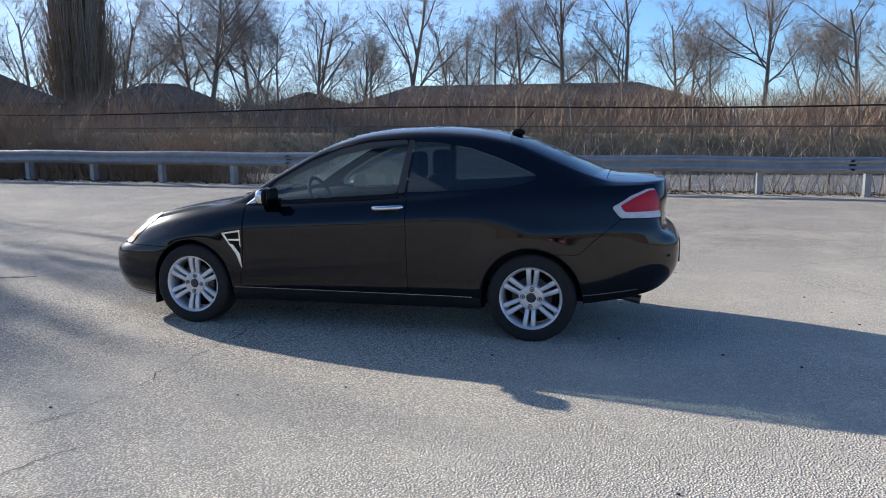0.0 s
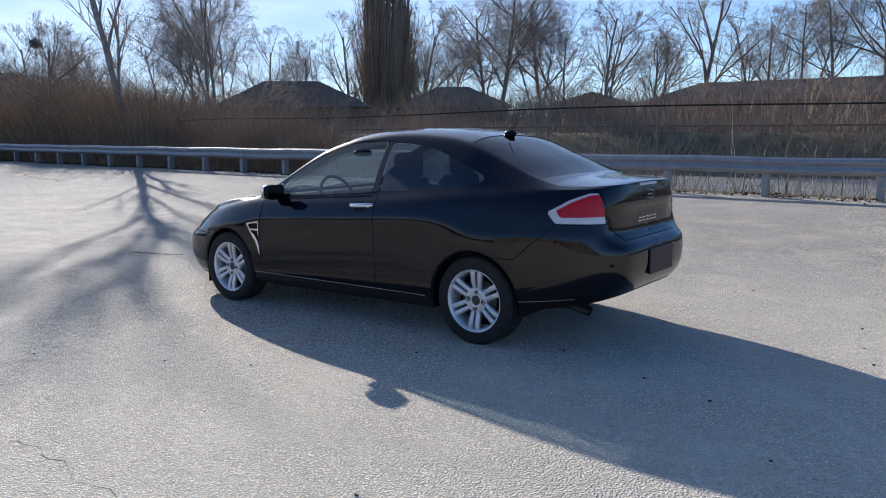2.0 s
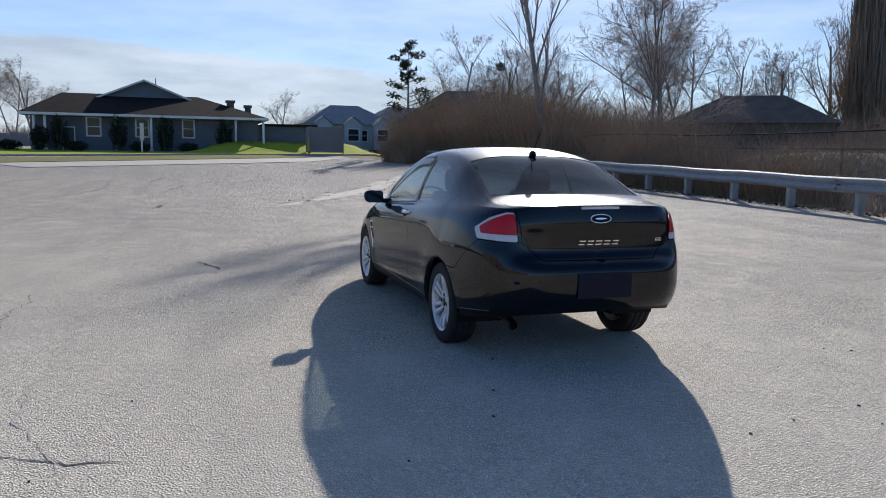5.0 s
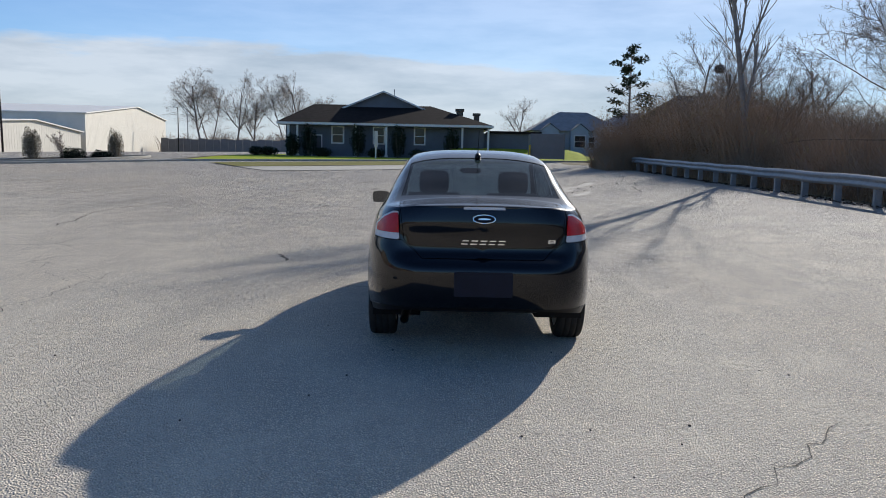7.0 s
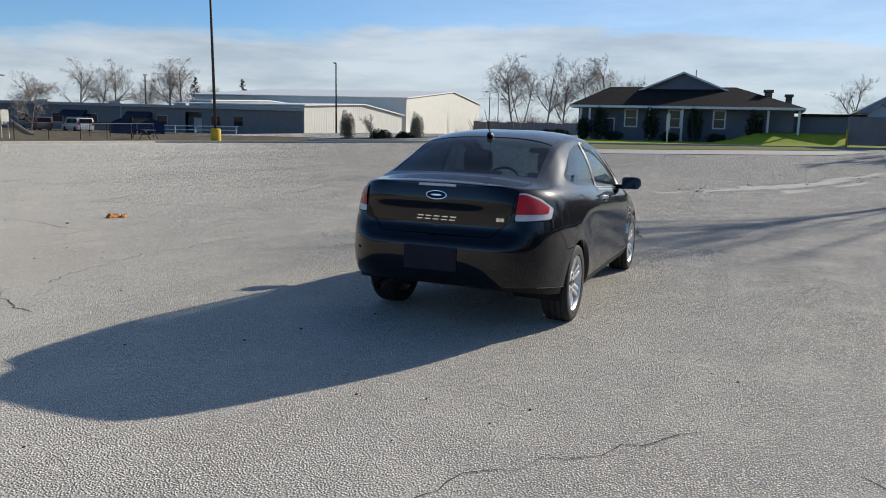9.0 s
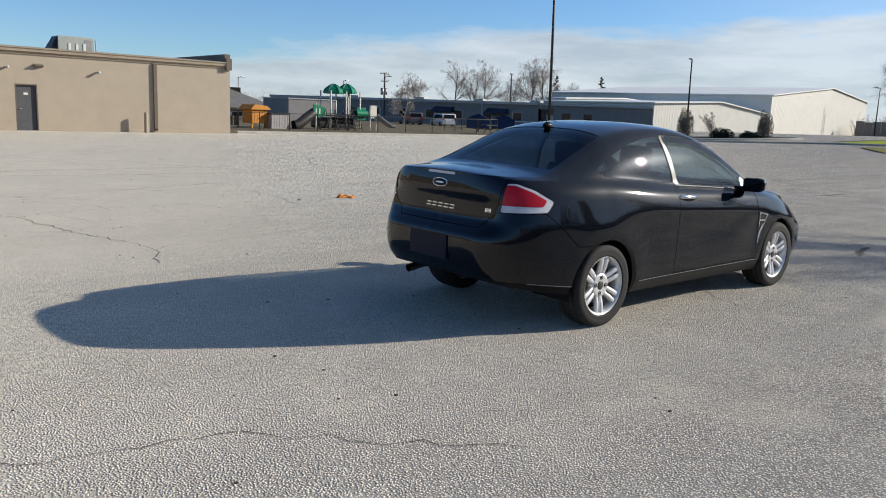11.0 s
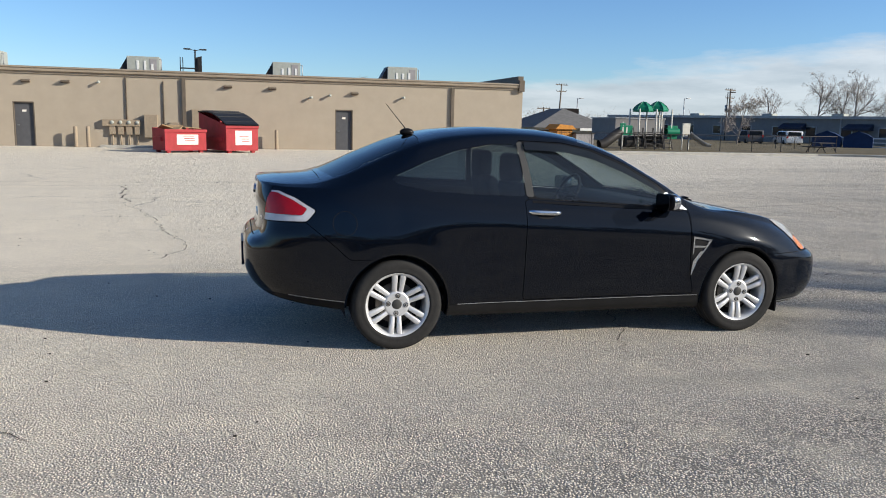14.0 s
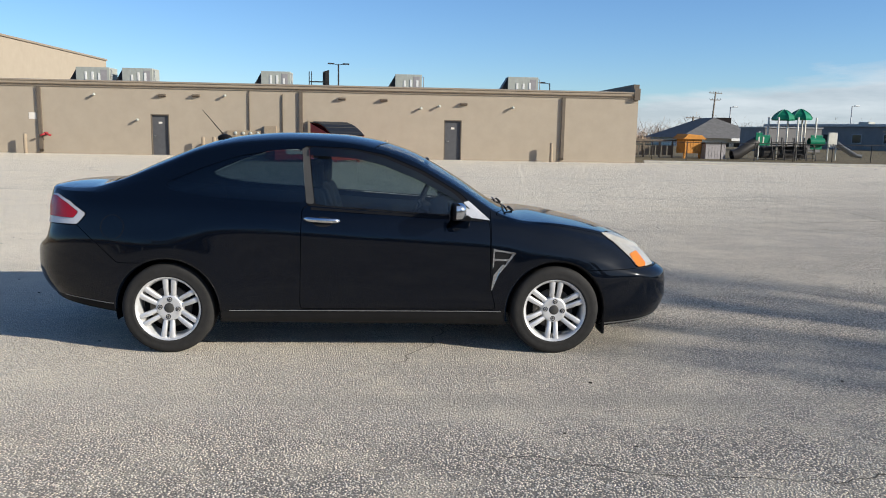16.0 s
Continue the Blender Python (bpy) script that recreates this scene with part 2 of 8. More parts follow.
M = {
    "asphalt": asphalt_mat(),
    "earth": mat("dead_grass_earth", (0.20, 0.168, 0.11), 0.95, var=0.55, scale=0.6, bump=0.6, bscale=5, spec=0.05),
    "lawn": mat("lawn_grass", (0.34, 0.38, 0.045), 0.9, scale=1.2, color2=(0.22, 0.28, 0.030), bump=0.5, bscale=30, spec=0.03),
    "verge": mat("worn_verge_grass", (0.15, 0.17, 0.045), 0.95, scale=0.9, color2=(0.24, 0.20, 0.10), bump=0.5, bscale=25, spec=0.03),
    "concrete": mat("kerb_concrete", (0.45, 0.43, 0.38), 0.9, scale=2.5, var=0.3, bump=0.3),
    "stucco": mat("tan_painted_wall", (0.40, 0.337, 0.258), 0.9, var=0.10, scale=1.3, bump=0.2, bscale=60),
    "galv": mat("galvanised_steel", (0.34, 0.35, 0.36), 0.5, 0.55, var=0.3, scale=5, bump=0.05),
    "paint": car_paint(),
    "bark": mat("grey_brown_bark", (0.30, 0.26, 0.225), 0.95, var=0.45, scale=4, bump=0.6, bscale=14),
    "roof": mat("brown_shingle_roof", (0.030, 0.026, 0.025), 0.95, var=0.35, scale=2.0, bump=0.3, spec=0.03),
    "roof_brown": mat("weathered_brown_shingles", (0.17, 0.135, 0.110), 0.95, var=0.3, scale=1.0, bump=0.3, spec=0.05),
    "shingle_grey": mat("grey_shingle_roof", (0.17, 0.165, 0.16), 0.95, var=0.3, scale=2.0, bump=0.3, spec=0.05),
    "siding_dark": mat("blue_grey_painted_wall", (0.15, 0.168, 0.195), 0.85, var=0.15, scale=1.5, bump=0.15, bscale=20),
    "siding_pale": mat("pale_grey_lap_siding", (0.46, 0.48, 0.50), 0.85, var=0.12, scale=1.2, bump=0.1, bscale=15),
    "shingle_pale": mat("weathered_pale_shingles", (0.30, 0.30, 0.30), 0.95, var=0.25, scale=1.5, bump=0.3, spec=0.05),
    "dry_leaf": mat("withered_brown_leaves", (0.30, 0.19, 0.10), 0.9, var=0.55, scale=0.7, spec=0.05),
    "siding_white": mat("cream_white_metal_wall", (0.66, 0.63, 0.56), 0.6, var=0.1, scale=0.7, bump=0.1),
    "slate_wall": mat("slate_grey_block_wall", (0.22, 0.212, 0.205), 0.85, var=0.18, scale=1.0, bump=0.2),
    "white_trim": mat("white_painted_trim", (0.75, 0.74, 0.70), 0.6, var=0.12, scale=5),
    "glass_far": mat("dark_window_glass", (0.02, 0.025, 0.03), 0.06, var=0.3, scale=2),
    "door_grey": mat("grey_steel_door", (0.10, 0.10, 0.105), 0.5, var=0.2, scale=4),
    "brown_trim": mat("brown_metal_trim", (0.15, 0.12, 0.09), 0.6, var=0.2, scale=5),
    "cornice": mat("tan_metal_cornice", (0.33, 0.27, 0.20), 0.55, var=0.2, scale=2),
    "ac_grey": mat("pale_grey_unit_steel", (0.42, 0.43, 0.38), 0.55, 0.1, var=0.2, scale=3),
    "red_steel": mat("faded_red_dumpster_steel", (0.40, 0.035, 0.045), 0.6, var=0.3, scale=3, color2=(0.28, 0.03, 0.03), bump=0.1),
    "lid_black": mat("black_plastic_lid", (0.02, 0.022, 0.026), 0.5, var=0.4, scale=6),
    "label_white": mat("white_sticker", (0.75, 0.70, 0.62), 0.6, var=0.1, scale=8),
    "cardboard": mat("brown_cardboard", (0.42, 0.28, 0.15), 0.9, var=0.25, scale=6),
    "pipe_tan": mat("tan_painted_pipe", (0.34, 0.27, 0.19), 0.7, var=0.2, scale=8),
    "pole_dark": mat("dark_bronze_pole", (0.045, 0.042, 0.04), 0.5, 0.3, var=0.3, scale=3),
    "pole_wood": mat("weathered_wooden_pole", (0.19, 0.155, 0.12), 0.95, var=0.35, scale=6, bump=0.4),
    "yellow": mat("yellow_painted_concrete", (0.62, 0.42, 0.04), 0.8, var=0.3, scale=4),
    "play_green": mat("green_playground_plastic", (0.012, 0.19, 0.10), 0.4, var=0.2, scale=4),
    "play_post": mat("cream_playground_post", (0.62, 0.60, 0.52), 0.5, var=0.15, scale=4),
    "slide_grey": mat("grey_slide_plastic", (0.30, 0.31, 0.32), 0.4, var=0.2, scale=4),
    "orange_wood": mat("orange_stained_wood", (0.55, 0.24, 0.05), 0.8, var=0.25, scale=6),
    "shed_grey": mat("grey_panel_shed", (0.33, 0.31, 0.31), 0.7, var=0.2, scale=4),
    "blue_tarp": mat("blue_canvas", (0.012, 0.035, 0.10), 0.7, var=0.3, scale=2),
    "navy": mat("navy_painted_wall", (0.025, 0.034, 0.06), 0.7, var=0.2, scale=2),
    "car_white": mat("white_car_paint", (0.72, 0.72, 0.70), 0.3, var=0.05, coat=0.8),
    "twig": mat("bare_twigs", (0.42, 0.36, 0.31), 0.95, var=0.45, scale=0.8),
    # the sky's reflection is put into the ditch water's pale base colour
    "water": mat("ditch_water", (0.34, 0.335, 0.315), 0.22, var=0.3, scale=0.8, bump=0.5, bscale=3.0, spec=0.5),
    "brush_dark": mat("dark_brown_brush", (0.44, 0.325, 0.235), 0.95, var=0.5, scale=0.4, spec=0.05),
    "twig_red": mat("reddish_brush_twigs", (0.40, 0.278, 0.180), 0.95, var=0.5, scale=0.5),
    "reed": mat("dry_straw_grass", (0.40, 0.30, 0.16), 0.95, var=0.45, scale=0.7),
    "bark_pale": mat("pale_grey_bark", (0.26, 0.22, 0.18), 0.95, var=0.4, scale=4, bump=0.5, bscale=14),
    "needle": mat("dark_green_needles", (0.035, 0.05, 0.022), 0.9, var=0.4, scale=2),
    "shrub": mat("dark_evergreen_leaves", (0.022, 0.035, 0.018), 0.85, var=0.5, scale=3),
    "tan_shrub": mat("winter_tan_shrub_leaves", (0.27, 0.23, 0.165), 0.9, var=0.5, scale=3),
    "mulch": mat("dark_mulch", (0.05, 0.04, 0.03), 0.95, var=0.5, scale=3, bump=0.6),
    "crack": mat("dark_crack_fill", (0.085, 0.075, 0.063), 0.95, var=0.4, scale=6),
    "pale_patch": mat("pale_worn_patch", (0.47, 0.435, 0.38), 0.9, var=0.35, scale=3, bump=0.5, bscale=30),
    "dead_leaves": mat("dead_brown_leaves", (0.085, 0.06, 0.04), 0.95, var=0.6, scale=9, spec=0.05),
    "sign_grey": mat("grey_sign_panel", (0.55, 0.56, 0.57), 0.5, var=0.1),
    "leaf_orange": mat("orange_scrap", (0.55, 0.20, 0.04), 0.8, var=0.3, scale=20),
}

# ---- helpers for meshes ----
def add(bm, verts, faces):
    vs = [bm.verts.new(v) for v in verts]
    for f in faces:
        try:
            bm.faces.new([vs[i] for i in f])
        except ValueError:
            pass
    return vs


def box(bm, x0, y0, z0, x1, y1, z1, bev=0.0):
    vs = add(bm, [(x0, y0, z0), (x1, y0, z0), (x1, y1, z0), (x0, y1, z0), (x0, y0, z1), (x1, y0, z1), (x1, y1, z1), (x0, y1, z1)],
             [(0, 3, 2, 1), (4, 5, 6, 7), (0, 1, 5, 4), (1, 2, 6, 5), (2, 3, 7, 6), (3, 0, 4, 7)])
    if bev:
        es = list({e for v in vs for e in v.link_edges})
        bmesh.ops.bevel(bm, geom=es, offset=bev, segments=2, affect="EDGES", profile=0.6)
    return vs


def tube(bm, pts, radii, n=8, cap=True):
    """A round tube along points, radius by point."""
    rings = []
    pts = [Vector(p) for p in pts]
    for i, p in enumerate(pts):
        d = (pts[min(i + 1, len(pts) - 1)] - pts[max(i - 1, 0)]).normalized()
        a = d.cross(Vector((0, 0, 1)) if abs(d.z) < 0.9 else Vector((1, 0, 0))).normalized()
        b = d.cross(a)
        r = radii[i] if isinstance(radii, (list, tuple)) else radii
        rings.append([bm.verts.new(p + (a * math.cos(2 * math.pi * k / n) + b * math.sin(2 * math.pi * k / n)) * r) for k in range(n)])
    for r0, r1 in zip(rings, rings[1:]):
        for k in range(n):
            bm.faces.new((r0[k], r0[(k + 1) % n], r1[(k + 1) % n], r1[k]))
    if cap:
        bm.faces.new(rings[0][::-1])
        bm.faces.new(rings[-1])


def mesh_of(name, bm, material, smooth=False, weld=False):
    if weld:
        bmesh.ops.remove_doubles(bm, verts=bm.verts, dist=1e-4)
    bmesh.ops.recalc_face_normals(bm, faces=bm.faces)
    me = bpy.data.meshes.new(name)
    bm.to_mesh(me)
    bm.free()
    if isinstance(material, str):
        material = M[material]
    me.materials.append(material)
    if smooth:
        me.polygons.foreach_set("use_smooth", [True] * len(me.polygons))
    return me


def part(name, bm, material, parent, label="", smooth=False):
    ob = new(name, mesh_of(name, bm, material, smooth))
    ob.parent = parent
    if label:
        ob["label"] = label
    return ob


def thing(name, label, category, at=(0, 0, 0), turn=0.0, group="", kind=""):
    ob = new(name)
    ob.matrix_basis = pose(*at, 0, 0, turn)
    ob.empty_display_size = 0.2
    return tagged(ob, label, category, group, kind)


def boxpart(name, b, material, parent, label="", bev=0.0):
    bm = bmesh.new()
    box(bm, *b, bev=bev)
    return part(name, bm, material, parent, label)


def sstep(a, b, x):
    t = min(1.0, max(0.0, (x - a) / (b - a)))
    return t * t * (3 - 2 * t)


def rise(x, y):
    """Height of the lot's surface."""
    near = sstep(-2.0, -10.0, y) * (0.2 + 0.0115 * min(max(x + 3.0, -10.0), 42.0)) * sstep(75, 50, x)
    return max(near, 0.75 * sstep(32, 70, x) * sstep(60, 35, y))


def land(x, y):
    """Height of the land round the lot."""
    z = rise(x, y)
    if y < -10.3:
        z += (-1.5 * sstep(-11.0, -16.0, y) + 2.6 * sstep(-33, -38, y) + .5 * sstep(-45, -90, y)) * sstep(52, 34, x)
    return z


def sheet(name, xs, ys, fz, material, keep=lambda x, y: True):
    bm = bmesh.new()
    g = {}
    for i, x in enumerate(xs):
        for j, y in enumerate(ys):
            g[i, j] = bm.verts.new((x, y, fz(x, y)))
    for i in range(len(xs) - 1):
        for j in range(len(ys) - 1):
            if keep((xs[i] + xs[i + 1]) / 2, (ys[j] + ys[j + 1]) / 2):
                bm.faces.new((g[i, j], g[i + 1, j], g[i + 1, j + 1], g[i, j + 1]))
    for v in [v for v in bm.verts if not v.link_faces]:
        bm.verts.remove(v)
    return new(name, mesh_of(name, bm, material, True))


def steps(*spans):
    out = []
    for a, b, d in spans:
        n = max(1, round((b - a) / d))
        out += [a + (b - a) * k / n for k in range(n)]
    return out + [spans[-1][1]]


LOT_EDGE = ((-70.0, 36.2), (33.0, 35.2), (38.0, 32.5), (46.0, 25.5), (52.0, 20.0), (68.0, -15.0), (70.0, -19.0))      # the lot's far kerb, by (x, y)


def lot_top(x):
    return float(np.interp(x, [p[0] for p in LOT_EDGE], [p[1] for p in LOT_EDGE]))


def in_lot(x, y):
    return y > -10.5 and y < lot_top(x) and -70 < x < 66


def berm(x, y):
    """The lawn's mound above the lot."""
    return 1.15 * sstep(lot_edge_x(y) + 1.5, lot_edge_x(y) + 10, x) * sstep(2.8, -1.2, y) * sstep(-17, -13.5, y) * sstep(90, 78, x)


def lot_edge_x(y):
    return float(np.interp(-y, [-20.0, 15.0, 19.0], [52.0, 68.0, 70.0]))


def ruled(name, xs, lo, hi, nv, material, lift=0.0, extra=None):
    """A sheet between two edges lo(x) and hi(x), on the lot's surface."""
    bm = bmesh.new()
    rows = [[bm.verts.new((x, lo(x) + (hi(x) - lo(x)) * k / nv, rise(x, lo(x) + (hi(x) - lo(x)) * k / nv) + lift + (extra(x, lo(x) + (hi(x) - lo(x)) * k / nv) if extra else 0))) for k in range(nv + 1)] for x in xs]
    for a, b in zip(rows, rows[1:]):
        for k in range(nv):
            bm.faces.new((a[k], b[k], b[k + 1], a[k + 1]))
    return new(name, mesh_of(name, bm, material, True))


ground = sheet("ground", steps((-1500, -200, 260), (-200, -72, 16), (-72, 110, 2), (110, 300, 19), (300, 1500, 240)),
               steps((-1500, -200, 260), (-200, -46, 10), (-46, -8, 1.0), (-8, 60, 2), (60, 200, 14), (200, 1500, 260)),
               lambda x, y: land(x, y) - (0.07 if in_lot(x, y) and y > -9.4 else 0.0), "earth")
water = sheet("water", steps((-70, 52, 10)), steps((-37, -13, 4)), lambda x, y: -.72, "water")
tagged(water, "still pale water in the drainage ditch", "water", kind="structure")
tagged(ground, "dry brown winter grass and bare earth", "ground", kind="structure")
lot = ruled("parking_lot", steps((-70, -14, 8), (-14, 66, 1.0)), lambda x: -10.4, lot_top, 44, "asphalt", 0.004)
tagged(lot, "bleached worn asphalt parking lot with cracks", "pavement", kind="structure")
drive = ruled("drive", steps((50, 170, 6)), lambda x: max(21.5, lot_top(x) + 1.2), lambda x: 47.0, 10, "asphalt", 0.03)
tagged(drive, "pale asphalt drive between the buildings", "pavement", kind="structure")
lawn = ruled("lawn", steps((53, 104, 1.5)), lambda x: max(-17.0, lot_top(x) + 0.25) if x < 68 else -17.0, lambda x: 20.5, 30, "lawn", 0.05, berm)
tagged(lawn, "short green lawn in front of the house", "lawn", kind="structure")


def sweep(bm, pts, w, h, base):
    """A low bar of width w and height h along points on the ground."""
    prev = None
    for i, (x, y) in enumerate(pts):
        a, b = pts[max(i - 1, 0)], pts[min(i + 1, len(pts) - 1)]
        d = Vector((b[0] - a[0], b[1] - a[1], 0)).normalized()
        n = Vector((-d.y, d.x, 0)) * w / 2
        z = base(x, y)
        ring = [bm.verts.new((x + s * n.x * k, y + s * n.y * k, z + q)) for s, q, k in ((-1, -.1, 1), (-1, h - .02, 1), (-1, h, .8), (1, h, .8), (1, h - .02, 1), (1, -.1, 1))]
        if prev:
            for k in range(5):
                bm.faces.new((prev[k], prev[k + 1], ring[k + 1], ring[k]))
        else:
            bm.faces.new(ring)
        prev = ring
    bm.faces.new(prev[::-1])


bm = bmesh.new()
kerb_pts = [(x, lot_top(x) + 0.1) for x in steps((13.6, 68, 0.8))]
sweep(bm, kerb_pts, 0.3, 0.14, rise)
tagged(new("kerb", mesh_of("kerb", bm, "concrete")), "pale worn concrete kerb round the lot", "kerb", kind="structure")
bm = bmesh.new()
sweep(bm, [(x + 0.9, y + 0.35) for x, y in kerb_pts if x > 50], 1.3, 0.10, rise)
tagged(new("footpath", mesh_of("footpath", bm, "concrete")), "pale concrete footpath beside the lawn", "path", kind="structure")

bm = bmesh.new()
drive_line = [(42.5 + 13.5 * k / 24, 12.5 - 21.5 * k / 24) for k in range(25)]
rows = [[bm.verts.new((x + .83 * q, y + .55 * q, rise(x + .83 * q, y + .55 * q) + .035)) for q in (-2.6, -.9, .9, 2.6)] for x, y in drive_line]
for a, b in zip(rows, rows[1:]):
    for k in range(3):
        bm.faces.new((a[k], a[k + 1], b[k + 1], b[k]))
tagged(new("concrete_apron", mesh_of("concrete_apron", bm, "concrete")), "pale concrete drive strip before the lawn", "pavement", kind="structure")
bm = bmesh.new()
rows = [[bm.verts.new((x + .83 * q, y + .55 * q, rise(x + .83 * q, y + .55 * q) + .06)) for q in (2.7, 4.2, 5.8, 7.4, 8.6)] for x, y in drive_line]
for a, b in zip(rows, rows[1:]):
    for k in range(4):
        bm.faces.new((a[k], a[k + 1], b[k + 1], b[k]))
tagged(new("grass_verge", mesh_of("grass_verge", bm, "verge")), "worn green and straw grass verge beside the drive", "grass", kind="structure")

# ---- the car ----
def spline(*pts):
    """A smooth curve through (x, y) points that does not overshoot; works on arrays."""
    xs, ys = np.array([p[0] for p in pts], float), np.array([p[1] for p in pts], float)
    h = np.diff(xs)
    d = np.diff(ys) / h
    m = np.zeros(len(xs))
    m[0], m[-1] = d[0], d[-1]
    for i in range(1, len(xs) - 1):
        if d[i - 1] * d[i] > 0:
            w1, w2 = 2 * h[i] + h[i - 1], h[i] + 2 * h[i - 1]
            m[i] = (w1 + w2) / (w1 / d[i - 1] + w2 / d[i])

    def f(x):
        x = np.clip(np.asarray(x, float), xs[0], xs[-1])
        i = np.clip(np.searchsorted(xs, x, side="right") - 1, 0, len(xs) - 2)
        t = (x - xs[i]) / h[i]
        return ((1 + 2 * t) * (1 - t) ** 2 * ys[i] + t * (1 - t) ** 2 * h[i] * m[i]
                + t * t * (3 - 2 * t) * ys[i + 1] + t * t * (t - 1) * h[i] * m[i + 1])
    return f


AXLE, TYRE_R, ARCH_R = 1.307, 0.307, 0.354
car_bottom = spline((-2.3, .40), (-2.1, .35), (-1.7, .285), (-1.0, .215), (.95, .195), (1.6, .18), (1.9, .19), (2.25, .25))
car_belt = spline((-2.3, 1.09), (-2.19, 1.088), (-2.05, 1.075), (-1.75, 1.07), (-1.3, 1.065), (-.43, 1.005), (.43, .955), (.9, .925), (1.2, .885), (1.5, .83), (1.8, .755), (2.0, .695), (2.25, .60))
car_top = spline((-2.3, 1.095), (-2.2, 1.103), (-2.15, 1.113), (-1.80, 1.142), (-1.74, 1.160), (-1.45, 1.288), (-1.1, 1.418), (-.85, 1.466), (-.55, 1.487), (-.2, 1.478), (.1, 1.435), (.3, 1.375), (.65, 1.19), (1.02, .968), (1.10, .942), (1.3, .92), (1.6, .872), (1.80, .820), (1.93, .768), (2.02, .70), (2.25, .58))
car_rail = spline((-2.3, 1.092), (-2.15, 1.098), (-2.0, 1.092), (-1.85, 1.098), (-1.7, 1.135), (-1.4, 1.254), (-1.1, 1.370), (-.8, 1.420), (-.42, 1.438), (-.1, 1.414), (.26, 1.322), (.64, 1.13), (.97, .945), (1.1, .915), (1.3, .90), (1.6, .85), (1.95, .735), (2.25, .60))
rail_in = spline((-2.3, .93), (-1.85, .90), (-1.7, .86), (-1.4, .79), (-1.1, .755), (-.8, .74), (-.42, .74), (-.1, .755), (.26, .80), (.64, .885), (.97, .945), (1.3, .95), (2.3, .95))
side_width = spline((.15, .76), (.2, .785), (.25, .822), (.295, .828), (.315, .838), (.40, .846), (.50, .850), (.70, .853), (.88, .854), (1.1, .845))
side_roll = spline((0, -.096), (.02, -.066), (.045, -.045), (.085, -.027), (.125, -.013), (.155, -.003), (.165, 0), (.30, 0))
rear_end = spline((.2, 2.1), (.36, 2.19), (.45, 2.262), (.55, 2.290), (.66, 2.292), (.712, 2.272), (.745, 2.222), (.785, 2.188), (.86, 2.186), (.93, 2.187), (.955, 2.204), (1.03, 2.197), (1.075, 2.189), (1.12, 2.178))
rear_plain = spline((.2, 2.1), (.36, 2.185), (.45, 2.245), (.55, 2.268), (.66, 2.262), (.745, 2.245), (.86, 2.215), (.95, 2.20), (1.03, 2.194), (1.12, 2.19))
front_end = spline((.15, 2.06), (.2, 2.13), (.28, 2.19), (.385, 2.219), (.50, 2.217), (.552, 2.208), (.575, 2.165), (.60, 2.112), (.66, 2.055), (.71, 2.0), (.80, 1.90), (.95, 1.75))


